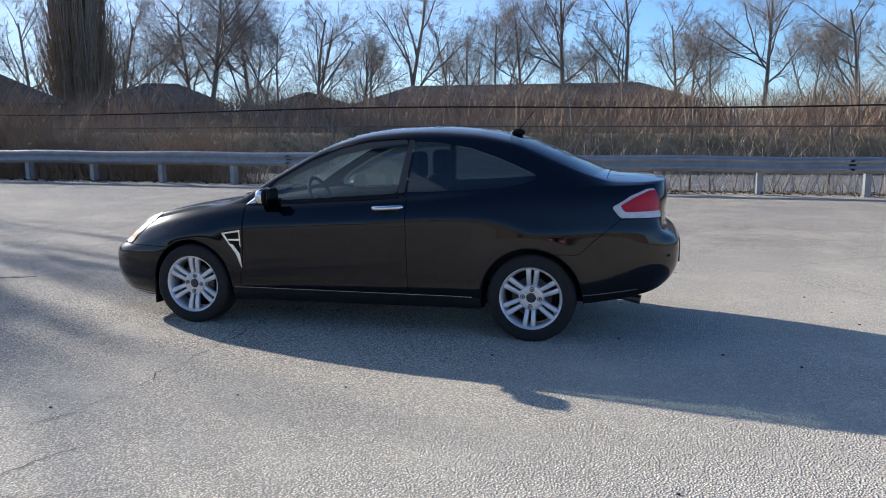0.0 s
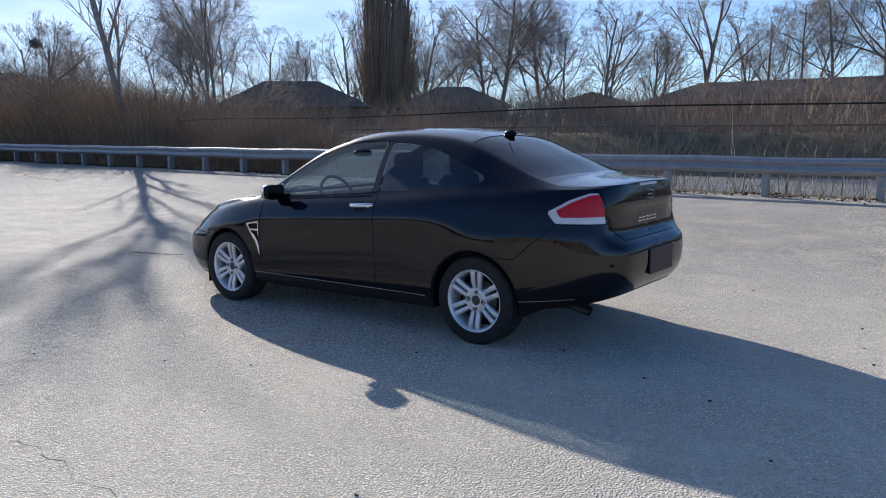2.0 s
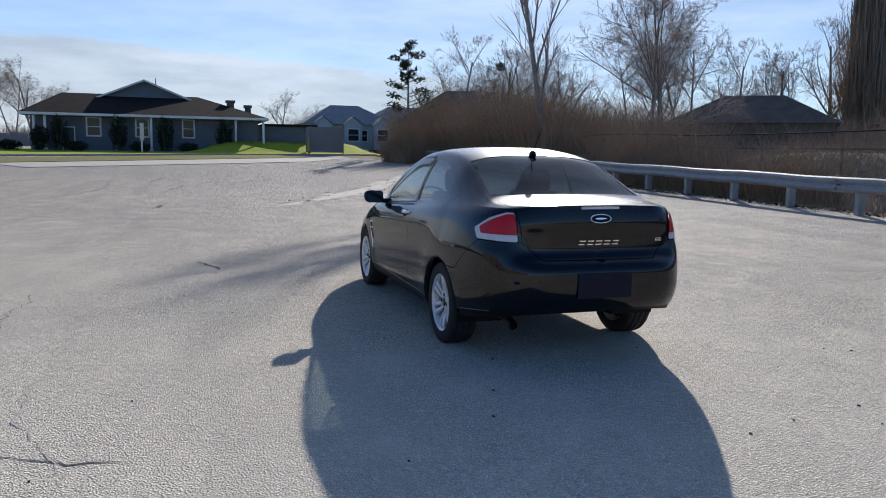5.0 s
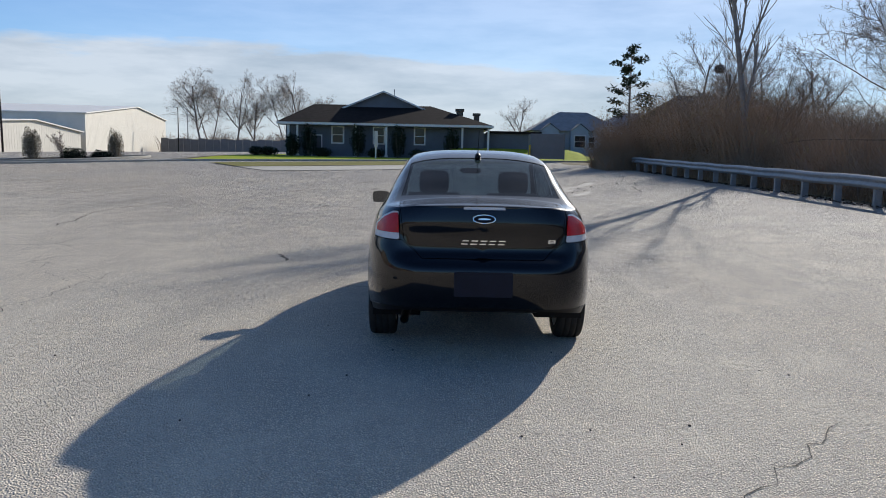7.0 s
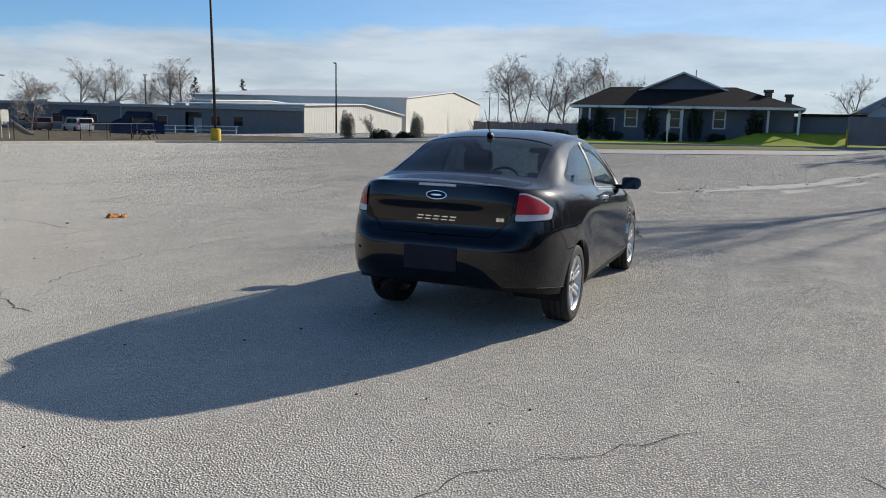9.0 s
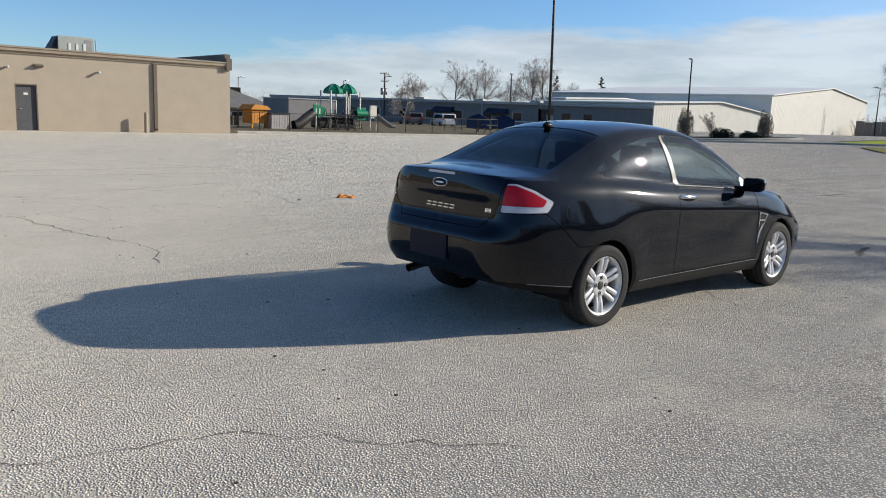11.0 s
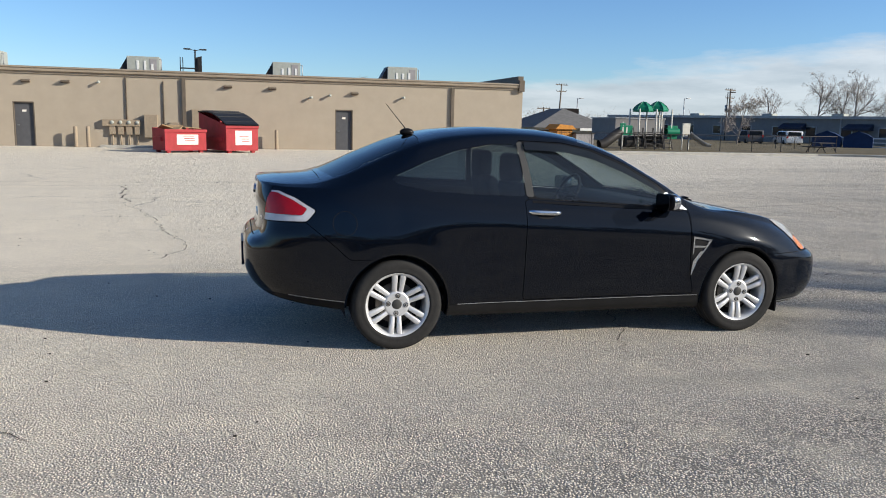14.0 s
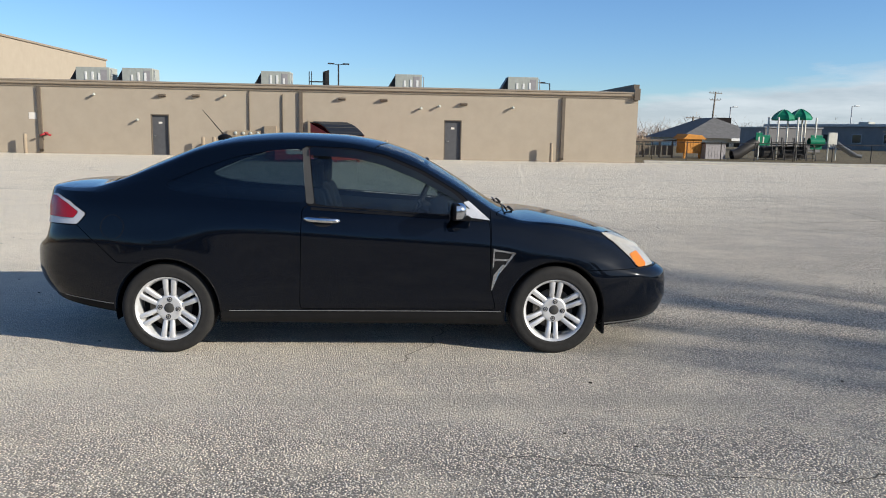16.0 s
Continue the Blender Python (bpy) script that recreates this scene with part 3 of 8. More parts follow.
def body_surface(ni=300, ks=46, kg=20, kr=22):
    """The left half of the body as one smooth grid: plan outline by height, belt, glasshouse, roof. Returns points, normals, attributes, triangles."""
    th = np.linspace(-np.pi / 2, np.pi / 2, 20001)
    n = np.where(th < 0, 6.0, 5.0)
    m = np.where(th < 0, 5.3, 5.0)
    s = np.sign(th) * np.abs(np.sin(th)) ** (2 / n)
    c = np.abs(np.cos(th)) ** (2 / m)
    arc = np.r_[0, np.cumsum(np.hypot(np.diff(s) * 2.2, np.diff(c) * 0.84))]
    u = np.linspace(0, arc[-1], ni)
    s, c = np.interp(u, arc, s)[:, None], np.interp(u, arc, c)[:, None]
    c[0], c[-1] = 0, 0
    t = np.linspace(0, 1, ks + 1)[None, :]
    x = s * 2.2 + 0 * t
    for _ in range(6):
        z = car_bottom(x) + (car_belt(x) - car_bottom(x)) * t
        dip = np.clip((0.80 - c) / 0.25, 0, 1)
        dip = dip * dip * (3 - 2 * dip)
        x = np.where(s < 0, s * (rear_end(z) * dip + rear_plain(z) * (1 - dip)), s * front_end(z))
    z = car_bottom(x) + (car_belt(x) - car_bottom(x)) * t
    soft = 1 - 0.45 * np.clip((-0.55 - x) / 0.75, 0, 1) ** 1.5      # the shoulder rounds off towards the tail
    w = side_width(z) + side_roll((car_belt(x) - z) * soft)
    for a in (-AXLE, AXLE):
        r = np.hypot(x - a, z - TYRE_R)
        w = w + (0.014 if a < 0 else 0.012) * np.exp(-(np.maximum(r - ARCH_R - .01, 0) / (0.15 if a < 0 else .11)) ** 2)
    y = w * c
    xs, ys, zs = x[:, -1:], y[:, -1:], z[:, -1:]
    zr = np.maximum(car_rail(xs), zs + 0.002)
    yr = ys * rail_in(xs)
    tau = np.linspace(0, 1, kg + 1)[None, 1:]
    cab = np.clip((zr - zs) / 0.38, 0, 1)
    bulge = np.sin(np.pi * tau) * cab * 0.022
    gx, gy, gz = xs + 0 * tau, ys + (yr - ys) * tau + bulge * c, zs + (zr - zs) * tau + bulge * 0.4
    v = np.linspace(0, 1, kr + 1)[None, 1:]
    zc = np.maximum(car_top(xs), zr + 0.001)
    rx, ry, rz = xs + 0 * v, yr * (1 - v), zr + (zc - zr) * (1 - (1 - v) ** (2.2 + 1.3 * cab))
    P = np.stack([np.hstack(q) for q in ((x, gx, rx), (y, gy, ry), (z, gz, rz))], -1)
    for _ in range(3):
        P[1:-1, 1:-1] = 0.25 * P[1:-1, :-2] + 0.5 * P[1:-1, 1:-1] + 0.25 * P[1:-1, 2:]
    for _ in range(2):
        P[1:-1, 1:-1] = 0.25 * P[:-2, 1:-1] + 0.5 * P[1:-1, 1:-1] + 0.25 * P[2:, 1:-1]
    K = P.shape[1]
    row = np.broadcast_to(np.r_[np.linspace(0, 1, ks + 1), 1 + np.linspace(0, 1, kg + 1)[1:], 2 + np.linspace(0, 1, kr + 1)[1:]], (ni, K))
    around = np.zeros((ni, K))
    around[1:] = np.cumsum(np.linalg.norm(np.diff(P[..., :2], axis=0), axis=-1), axis=0)
    idx = np.arange(ni * K).reshape(ni, K)
    a, b, cc, d = idx[:-1, :-1].ravel(), idx[1:, :-1].ravel(), idx[1:, 1:].ravel(), idx[:-1, 1:].ravel()
    T = np.vstack([np.stack([a, cc, b], 1), np.stack([a, d, cc], 1)])
    V = P.reshape(-1, 3)
    fn = np.cross(V[T[:, 1]] - V[T[:, 0]], V[T[:, 2]] - V[T[:, 0]])
    N = np.zeros_like(V)
    for k in range(3):
        np.add.at(N, T[:, k], fn)
    mid = np.abs(V[:, 1]) < 1e-6
    N[mid, 1] = 0
    N /= np.maximum(np.linalg.norm(N, axis=1, keepdims=True), 1e-12)
    if (N[:, 1] * (V[:, 1] > 0.5)).sum() < 0:
        N, T = -N, T[:, ::-1]
    keep = np.linalg.norm(np.cross(V[T[:, 1]] - V[T[:, 0]], V[T[:, 2]] - V[T[:, 0]]), axis=1) > 1e-10
    return np.hstack([V, N, row.reshape(-1, 1), around.reshape(-1, 1)]), T[keep]


def split(A, T, d, gap=0.0):
    """Cuts a triangle surface along d = 0. Returns the part with d > gap and the part with d < -gap."""
    def one(f):
        inside = f > 0
        cnt = inside[T].sum(1)
        whole = T[cnt == 3]
        rows, tris, seen = [A], [], {}
        base = len(A)
        extra = []

        def cut(i, j):
            key = (min(i, j), max(i, j))
            if key not in seen:
                w = f[i] / (f[i] - f[j])
                seen[key] = base + len(extra)
                extra.append(A[i] + (A[j] - A[i]) * w)
            return seen[key]
        for tri in T[(cnt == 1) | (cnt == 2)]:
            ins = [bool(inside[q]) for q in tri]
            poly = []
            for k in range(3):
                i, j = int(tri[k]), int(tri[(k + 1) % 3])
                if ins[k]:
                    poly.append(i)
                if ins[k] != ins[(k + 1) % 3]:
                    poly.append(cut(i, j))
            tris += [(poly[0], poly[q], poly[q + 1]) for q in range(1, len(poly) - 1)]
        A2 = np.vstack([A, np.array(extra)]) if extra else A
        T2 = np.vstack([whole, np.array(tris, int).reshape(-1, 3)]).astype(int)
        used = np.unique(T2)
        back = np.zeros(len(A2), int)
        back[used] = np.arange(len(used))
        return A2[used], back[T2]
    return one(d - gap), one(-d - gap)


def poly_field(px, pz, outline):
    """Signed distance to a closed outline, positive inside."""
    p = np.array(outline, float)
    q = np.roll(p, -1, axis=0)
    best = np.full(len(px), 1e9)
    inside = np.zeros(len(px), bool)
    for (ax, az), (bx, bz) in zip(p, q):
        ex, ez = bx - ax, bz - az
        t = np.clip(((px - ax) * ex + (pz - az) * ez) / (ex * ex + ez * ez + 1e-15), 0, 1)
        best = np.minimum(best, np.hypot(px - ax - t * ex, pz - az - t * ez))
        hit = ((az > pz) != (bz > pz)) & (px < ex * (pz - az) / (ez if abs(ez) > 1e-12 else 1e-12) + ax)
        inside ^= hit
    return np.where(inside, best, -best)


def rounded(outline, r=0.03, n=5):
    """An outline with its corners rounded."""
    out, k = [], len(outline)
    for i in range(k):
        p, a, b = Vector(outline[i]), Vector(outline[i - 1]), Vector(outline[(i + 1) % k])
        da, db = (a - p), (b - p)
        ra = min(r, da.length * 0.45)
        rb = min(r, db.length * 0.45)
        s, e = p + da.normalized() * ra, p + db.normalized() * rb
        for j in range(n + 1):
            t = j / n
            out.append(tuple((1 - t) ** 2 * s + 2 * t * (1 - t) * p + t * t * e))
    return out


def arr_mesh(name, A, T, material):
    me = bpy.data.meshes.new(name)
    me.from_pydata(A[:, :3].tolist(), [], T.tolist())
    me.materials.append(M[material] if isinstance(material, str) else material)
    me.polygons.foreach_set("use_smooth", [True] * len(me.polygons))
    me.normals_split_custom_set_from_vertices(A[:, 3:6].tolist())
    return me


def flip(S):
    A, T = S
    B = A.copy()
    B[:, 1] *= -1
    B[:, 4] *= -1
    return B, T[:, ::-1]


def joined(*parts):
    A, T, n = [], [], 0
    for a, t in parts:
        A.append(a)
        T.append(t + n)
        n += len(a)
    return np.vstack(A), np.vstack(T)


def pushed(S, d):
    A, T = S
    B = A.copy()
    B[:, :3] += B[:, 3:6] * d
    return B, T


def skin(name, S, material, parent, label=""):
    ob = new(name, arr_mesh(name, S[0], S[1], material))
    ob.parent = parent
    if label:
        ob["label"] = label
    return ob


def lathe(bm, profile, n=48, centre=(0, 0, 0)):
    """Turns (y, r) points round the y axis."""
    rings = [[bm.verts.new((centre[0] + r * math.cos(2 * math.pi * k / n), centre[1] + y, centre[2] + r * math.sin(2 * math.pi * k / n))) for k in range(n)] for y, r in profile]
    for a, b in zip(rings, rings[1:]):
        for k in range(n):
            bm.faces.new((a[k], a[(k + 1) % n], b[(k + 1) % n], b[k]))


def prism(bm, outline, plane, lo, hi, bev=0.0):
    """Extrudes an outline of (a, b) points; plane 'xz' along y, 'yz' along x, 'xy' along z."""
    put = {"xz": lambda a, b, c: (a, c, b), "yz": lambda a, b, c: (c, a, b), "xy": lambda a, b, c: (a, b, c)}[plane]
    n = len(outline)
    v0 = [bm.verts.new(put(a, b, lo)) for a, b in outline]
    v1 = [bm.verts.new(put(a, b, hi)) for a, b in outline]
    faces = [bm.faces.new(v0), bm.faces.new(v1[::-1])]
    for i in range(n):
        faces.append(bm.faces.new((v0[i], v1[i], v1[(i + 1) % n], v0[(i + 1) % n])))
    if bev:
        es = [e for e in {e for f in faces[:2] for e in f.edges}]
        bmesh.ops.bevel(bm, geom=es, offset=bev, segments=2, affect="EDGES", profile=0.6)


def ellipsoid(bm, c, r, n=16, m=10, power=1.0):
    vs = {}
    for i in range(m + 1):
        a = math.pi * (i / m - 0.5)
        for k in range(n):
            b = 2 * math.pi * k / n
            f = lambda q: math.copysign(abs(q) ** power, q)
            vs[i, k] = bm.verts.new((c[0] + r[0] * f(math.cos(a)) * f(math.cos(b)), c[1] + r[1] * f(math.cos(a)) * f(math.sin(b)), c[2] + r[2] * f(math.sin(a))))
    for i in range(m):
        for k in range(n):
            bm.faces.new((vs[i, k], vs[i, (k + 1) % n], vs[i + 1, (k + 1) % n], vs[i + 1, k]))
    bmesh.ops.remove_doubles(bm, verts=[v for v in bm.verts], dist=1e-5)


def glass_mat(name, tint, rough=0.0, haze=0.055, front=0.075, power=4.5):
    m = bpy.data.materials.new(name)
    m.use_nodes = True
    nt = m.node_tree
    nt.nodes.clear()
    out, tr, gl, fr, mx = (nt.nodes.new(k) for k in ("ShaderNodeOutputMaterial", "ShaderNodeBsdfTransparent", "ShaderNodeBsdfGlossy", "ShaderNodeLayerWeight", "ShaderNodeMixShader"))
    tr.inputs[0].default_value = (*tint, 1)
    gl.inputs["Roughness"].default_value = rough
    # the same sheen from both sides of the pane, rising towards a glancing view
    fr.inputs["Blend"].default_value = 0.5
    steep, sheen = nt.nodes.new("ShaderNodeMath"), nt.nodes.new("ShaderNodeMath")
    steep.operation, steep.inputs[1].default_value = "POWER", power
    sheen.operation, sheen.inputs[1].default_value, sheen.inputs[2].default_value = "MULTIPLY_ADD", 0.90, front
    nt.links.new(fr.outputs["Facing"], steep.inputs[0])
    nt.links.new(steep.outputs[0], sheen.inputs[0])
    # a film of dust that glows when the sun stands behind it
    film, dust = nt.nodes.new("ShaderNodeBsdfTranslucent"), nt.nodes.new("ShaderNodeMixShader")
    film.inputs[0].default_value, dust.inputs[0].default_value = (0.72, 0.84, 0.88, 1), haze
    nt.links.new(tr.outputs[0], dust.inputs[1])
    nt.links.new(film.outputs[0], dust.inputs[2])
    nt.links.new(sheen.outputs[0], mx.inputs[0])
    nt.links.new(dust.outputs[0], mx.inputs[1])
    nt.links.new(gl.outputs[0], mx.inputs[2])
    nt.links.new(mx.outputs[0], out.inputs[0])
    return m


def lens_mat(name, color, bump_scale=220.0):
    """Moulded coloured lamp plastic over a bright reflector."""
    m = mat(name, color, 0.25, 0.0, var=0.25, scale=14, coat=0.3)
    nt = m.node_tree
    p = nt.nodes["Principled BSDF"]
    co = nt.nodes.new("ShaderNodeTexCoord")
    vo = nt.nodes.new("ShaderNodeTexVoronoi")
    vo.inputs["Scale"].default_value = bump_scale
    nt.links.new(co.outputs["Object"], vo.inputs["Vector"])
    b = nt.nodes.new("ShaderNodeBump")
    b.inputs["Strength"].default_value, b.inputs["Distance"].default_value = 0.18, 0.003
    nt.links.new(vo.outputs["Distance"], b.inputs["Height"])
    nt.links.new(b.outputs[0], p.inputs["Normal"])
    return m


M.update({
    "glass_side": glass_mat("tinted_side_glass", (0.37, 0.44, 0.44), haze=0.06),
    "glass_rear": glass_mat("dark_tinted_rear_glass", (0.085, 0.125, 0.17), haze=0.008, front=0.05, power=5.5),
    "glass_quarter": glass_mat("dark_tinted_quarter_glass", (0.20, 0.26, 0.29)),
    "glass_front": glass_mat("clear_windscreen_glass", (0.80, 0.85, 0.83), haze=0.10),
    "visor_smoke": glass_mat("smoked_visor_plastic", (0.06, 0.062, 0.065), 0.05),
    "sill_grey": mat("dusty_sill_plastic", (0.012, 0.012, 0.013), 0.55, var=0.4, scale=9),
    "lip_trim": mat("grey_scuffed_lip", (0.30, 0.30, 0.30), 0.35, 0.4, var=0.3, scale=9),
    "red_lens": lens_mat("red_lamp_lens", (0.50, 0.003, 0.010)),
    "clear_lens": lens_mat("clear_lamp_lens", (0.62, 0.62, 0.64), 120),
    "head_lens": lens_mat("hazed_headlamp_lens", (0.46, 0.44, 0.39), 120),
    "amber_lens": lens_mat("amber_lamp_lens", (0.75, 0.22, 0.02), 160),
    "chrome": mat("chrome_trim", (0.78, 0.79, 0.80), 0.12, 1.0, var=0.1, scale=8),
    "alloy": mat("silver_painted_alloy", (0.72, 0.72, 0.72), 0.36, 0.45, var=0.2, scale=12, coat=0.3),
    "rubber": mat("tyre_rubber", (0.028, 0.027, 0.026), 0.8, var=0.35, scale=20, bump=0.15, bscale=90),
    "black_plastic": mat("black_trim_plastic", (0.010, 0.010, 0.011), 0.35, var=0.3, scale=15, spec=0.1),
    "pillar_vinyl": mat("satin_pillar_applique", (0.06, 0.059, 0.056), 0.38, var=0.2, scale=10),
    "dark_gap": mat("dark_panel_gap", (0.006, 0.006, 0.007), 0.8, var=0.2),
    "brake": mat("brake_iron", (0.16, 0.145, 0.13), 0.5, 0.7, var=0.4, scale=15),
    "seat_cloth": mat("charcoal_seat_cloth", (0.018, 0.019, 0.022), 0.95, var=0.3, scale=30, bump=0.2),
    "dash": mat("grey_dashboard_plastic", (0.018, 0.018, 0.02), 0.7, var=0.2, scale=10),
    "plate_dark": mat("dark_blue_plate", (0.009, 0.014, 0.030), 0.3, var=0.3, scale=9, spec=0.12),
    "exhaust": mat("sooty_exhaust_steel", (0.12, 0.115, 0.11), 0.45, 0.8, var=0.5, scale=20),
    "badge_blue": mat("dark_badge_enamel", (0.008, 0.011, 0.02), 0.5, var=0.1, spec=0.1),
})


def wheel_parts(parent, x, side):
    """side +1: left. The hub at the axle; parts lie round it."""
    hub = new("wheel")
    hub.parent = parent
    hub.matrix_basis = Matrix.Translation((x, side * 0.735, TYRE_R)) @ Matrix.Rotation(0 if side > 0 else math.pi, 4, "Z")
    bm = bmesh.new()
    # tyre 205/50 R16, rim seat at 0.21
    lathe(bm, [(-.10, .215), (-.105, .25), (-.103, .285), (-.09, .3005), (-.07, .3065), (-.052, .307), (-.05, .3), (-.045, .3), (-.043, .307), (-.004, .307), (-.002, .3), (.002, .3), (.004, .307),
               (.043, .307), (.045, .3), (.05, .3), (.052, .307), (.07, .3065), (.09, .3005), (.099, .292), (.1045, .275), (.106, .255), (.102, .236), (.1035, .232), (.1, .222), (.092, .213)], 72)
    part("tyre", bm, "rubber", hub, "worn black rubber tyre", True)
    bm = bmesh.new()
    lathe(bm, [(-.095, .214), (-.085, .205), (-.06, .195), (.02, .190), (.05, .192), (.075, .198), (.088, .205), (.094, .2135), (.0965, .2165), (.0935, .219), (.086, .217)], 72)
    for k in range(6):
        a0 = 2 * math.pi * k / 6 + math.pi / 2 + 0.06
        for off in (-1, 1):
            pts = []
            for r, half, dep in ((.045, .0, .055), (.075, .0, .062), (.13, 0, .078), (.18, 0, .085), (.206, 0, .083)):
                pts.append((r, dep))
            # one bar of a pair: inner end near the hub, flaring outwards
            rows = []
            for r, dep in pts:
                q = (r - .045) / .161
                mid = off * (.0195 + .0095 * q)
                hw = .0150 + .0062 * q
                for sgn, dd in ((-1, -.028), (-.85, -.004), (-.55, 0.0), (.55, 0.0), (.85, -.004), (1, -.028)):
                    rows.append(((r, mid + sgn * hw, dep + dd)))
            vs = []
            for r, tt, dep in rows:
                vs.append(bm.verts.new((r * math.cos(a0) - tt * math.sin(a0), dep, r * math.sin(a0) + tt * math.cos(a0))))
            for i in range(len(pts) - 1):
                for j in range(5):
                    bm.faces.new((vs[i * 6 + j], vs[i * 6 + j + 1], vs[i * 6 + 6 + j + 1], vs[i * 6 + 6 + j]))
                bm.faces.new((vs[i * 6], vs[i * 6 + 5], vs[i * 6 + 11], vs[i * 6 + 6]))
    lathe(bm, [(.02, .092), (.058, .090), (.066, .084), (.068, .074), (.066, .05), (.0655, .034)], 48)
    part("rim", bm, "alloy", hub, "silver twin-spoke alloy rim", True)
    bm = bmesh.new()
    lathe(bm, [(.05, .036), (.0655, .034), (.069, .029), (.0695, .0005)], 28)
    part("centre_cap", bm, "pillar_vinyl", hub, "grey round centre cap", True)
    for k in range(4):
        a = math.pi / 2 * k + 0.1
        bm = bmesh.new()
        lathe(bm, [(.05, .0165), (.0690, .0165), (.0690, .012), (.060, .0115), (.060, .001)], 18, (.060 * math.cos(a), 0, .060 * math.sin(a)))
        part("nut_recess", bm, "dark_gap", hub, "", True)
        bm = bmesh.new()
        lathe(bm, [(.050, .0085), (.068, .008), (.071, .006), (.0715, .0005)], 8, (.060 * math.cos(a), 0, .060 * math.sin(a)))
        part("wheel_nut", bm, "brake", hub, "", True)
    bm = bmesh.new()
    lathe(bm, [(.0, .001), (.0, .138), (.012, .14), (.024, .138), (.024, .075), (.04, .07), (.04, .001)], 40)
    part("brake_disc", bm, "brake", hub, "dull iron brake disc", True)
    bm = bmesh.new()
    lathe(bm, [(-.03, .001), (-.03, .19)], 40)
    part("dust_shield", bm, "dark_gap", hub, "", True)
    return hub


def build_car():
    car = thing("car", "glossy black two-door coupe with silver alloy wheels parked on the asphalt", "car", (0.03, 0, 0))
    A, T = body_surface()
    X = lambda S: S[0][:, 0]
    Y = lambda S: S[0][:, 1]
    Z = lambda S: S[0][:, 2]
    ROW = lambda S: S[0][:, 6]
    ARC = lambda S: S[0][:, 7]
    S = (A, T)
    # wheel arches
    for a in (-AXLE, AXLE):
        d = np.hypot(X(S) - a, Z(S) - TYRE_R) - ARCH_R
        d = np.where(ROW(S) > 1.0, 1.0, d)
        S, _ = split(*S, d)
    shell = S
    GAP = 0.0022
    # glass
    screen = np.minimum.reduce([(ROW(S) - 2.0) * 0.5 - 0.022, 1.015 - 0.13 * (Y(S) / .7) ** 2 - X(S), X(S) - 0.155 + 0.16 * (Y(S) / .7) ** 2])
    g_front, S = split(*S, screen, 0.0)
    back = np.minimum.reduce([(ROW(S) - 2.0) * 0.55 - 0.018, X(S) + 1.755 - 0.05 * (Y(S) / .6) ** 2, -1.075 - 0.05 * (Y(S) / .6) ** 2 - X(S)])
    g_back, S = split(*S, back, 0.0)
    door_glass = rounded([(-.334, 1.012), (-.387, 1.385), (-.08, 1.366), (.12, 1.322), (.36, 1.226), (.60, 1.092), (.70, 1.0), (.735, .968), (.60, .955), (.2, .977)], .03)
    side_only = (ROW(S) > 0.93) & (ROW(S) < 2.1)
    d = np.where(side_only, poly_field(X(S), Z(S), door_glass), -1)
    g_door, S = split(*S, d, 0.0)
    quarter_glass = rounded([(-.398, 1.022), (-.437, 1.376), (-.62, 1.367), (-.86, 1.325), (-1.08, 1.25), (-1.30, 1.155), (-1.335, 1.133), (-1.28, 1.098), (-1.10, 1.062), (-.8, 1.038)], .03)
    side_only = (ROW(S) > 0.93) & (ROW(S) < 2.1)
    d = np.where(side_only, poly_field(X(S), Z(S), quarter_glass), -1)
    g_quarter, S = split(*S, d, 0.0)
    pillar = [(-.395, 1.020), (-.338, 1.010), (-.390, 1.392), (-.434, 1.385)]
    side_only = (ROW(S) > 0.93) & (ROW(S) < 2.1)
    d = np.where(side_only, poly_field(X(S), Z(S), pillar), -1)
    pillar_s, S = split(*S, d, 0.001)
    # lamps
    lamp = rounded([(.575, .858), (.60, 1.052), (.66, 1.052), (.80, 1.01), (.955, .935), (.905, .862)], .012)
    rear = (X(S) < -1.2) & (ROW(S) < 1.25)
    d = np.where(rear, poly_field(ARC(S), Z(S), lamp), -1)
    lamp_s, S = split(*S, d, GAP)
    red = rounded([(.580, .906), (.602, 1.041), (.66, 1.037), (.785, .996), (.895, .943), (.868, .902)], .010)
    red_s, clear_s = split(*lamp_s, poly_field(ARC(lamp_s), Z(lamp_s), red), 0.0005)
    head = rounded([(1.645, .832), (1.74, .822), (1.85, .785), (1.96, .735), (2.035, .66), (2.075, .594), (1.905, .592), (1.86, .655), (1.75, .755)], .02)
    front = (X(S) > 1.3)
    d = np.where(front, np.minimum(poly_field(X(S), Z(S), head), Y(S) - .43), -1)
    head_s, S = split(*S, d, GAP)
    amber = rounded([(1.852, .682), (1.930, .696), (1.992, .606), (1.965, .5925), (1.907, .593)], .012)
    amber_s, headc_s = split(*head_s, poly_field(X(head_s), Z(head_s), amber), 0.0005)
    # panels
    wlid = np.interp(Z(S), [.74, .80, .86, 1.05, 1.2], [.42, .475, .545, .572, .60])
    lid = np.minimum.reduce([wlid - Y(S), Z(S) - .742, -1.775 - X(S)])
    lid = np.where(ROW(S) >= 1.5, np.minimum(-1.79 - X(S), 0.585 - Y(S)), lid)
    lid = np.where(X(S) < -1.0, lid, -1)
    lid_s, S = split(*S, lid, GAP)
    btop = np.interp(ARC(S), [0, .42, .50, .56, .90, 1.19, 1.26], [.742, .742, .81, .858, .858, .665, .62])
    bump = np.where((X(S) < -1.25) & (ROW(S) < 1.0), btop - Z(S), -1)
    bump_s, S = split(*S, bump, GAP)
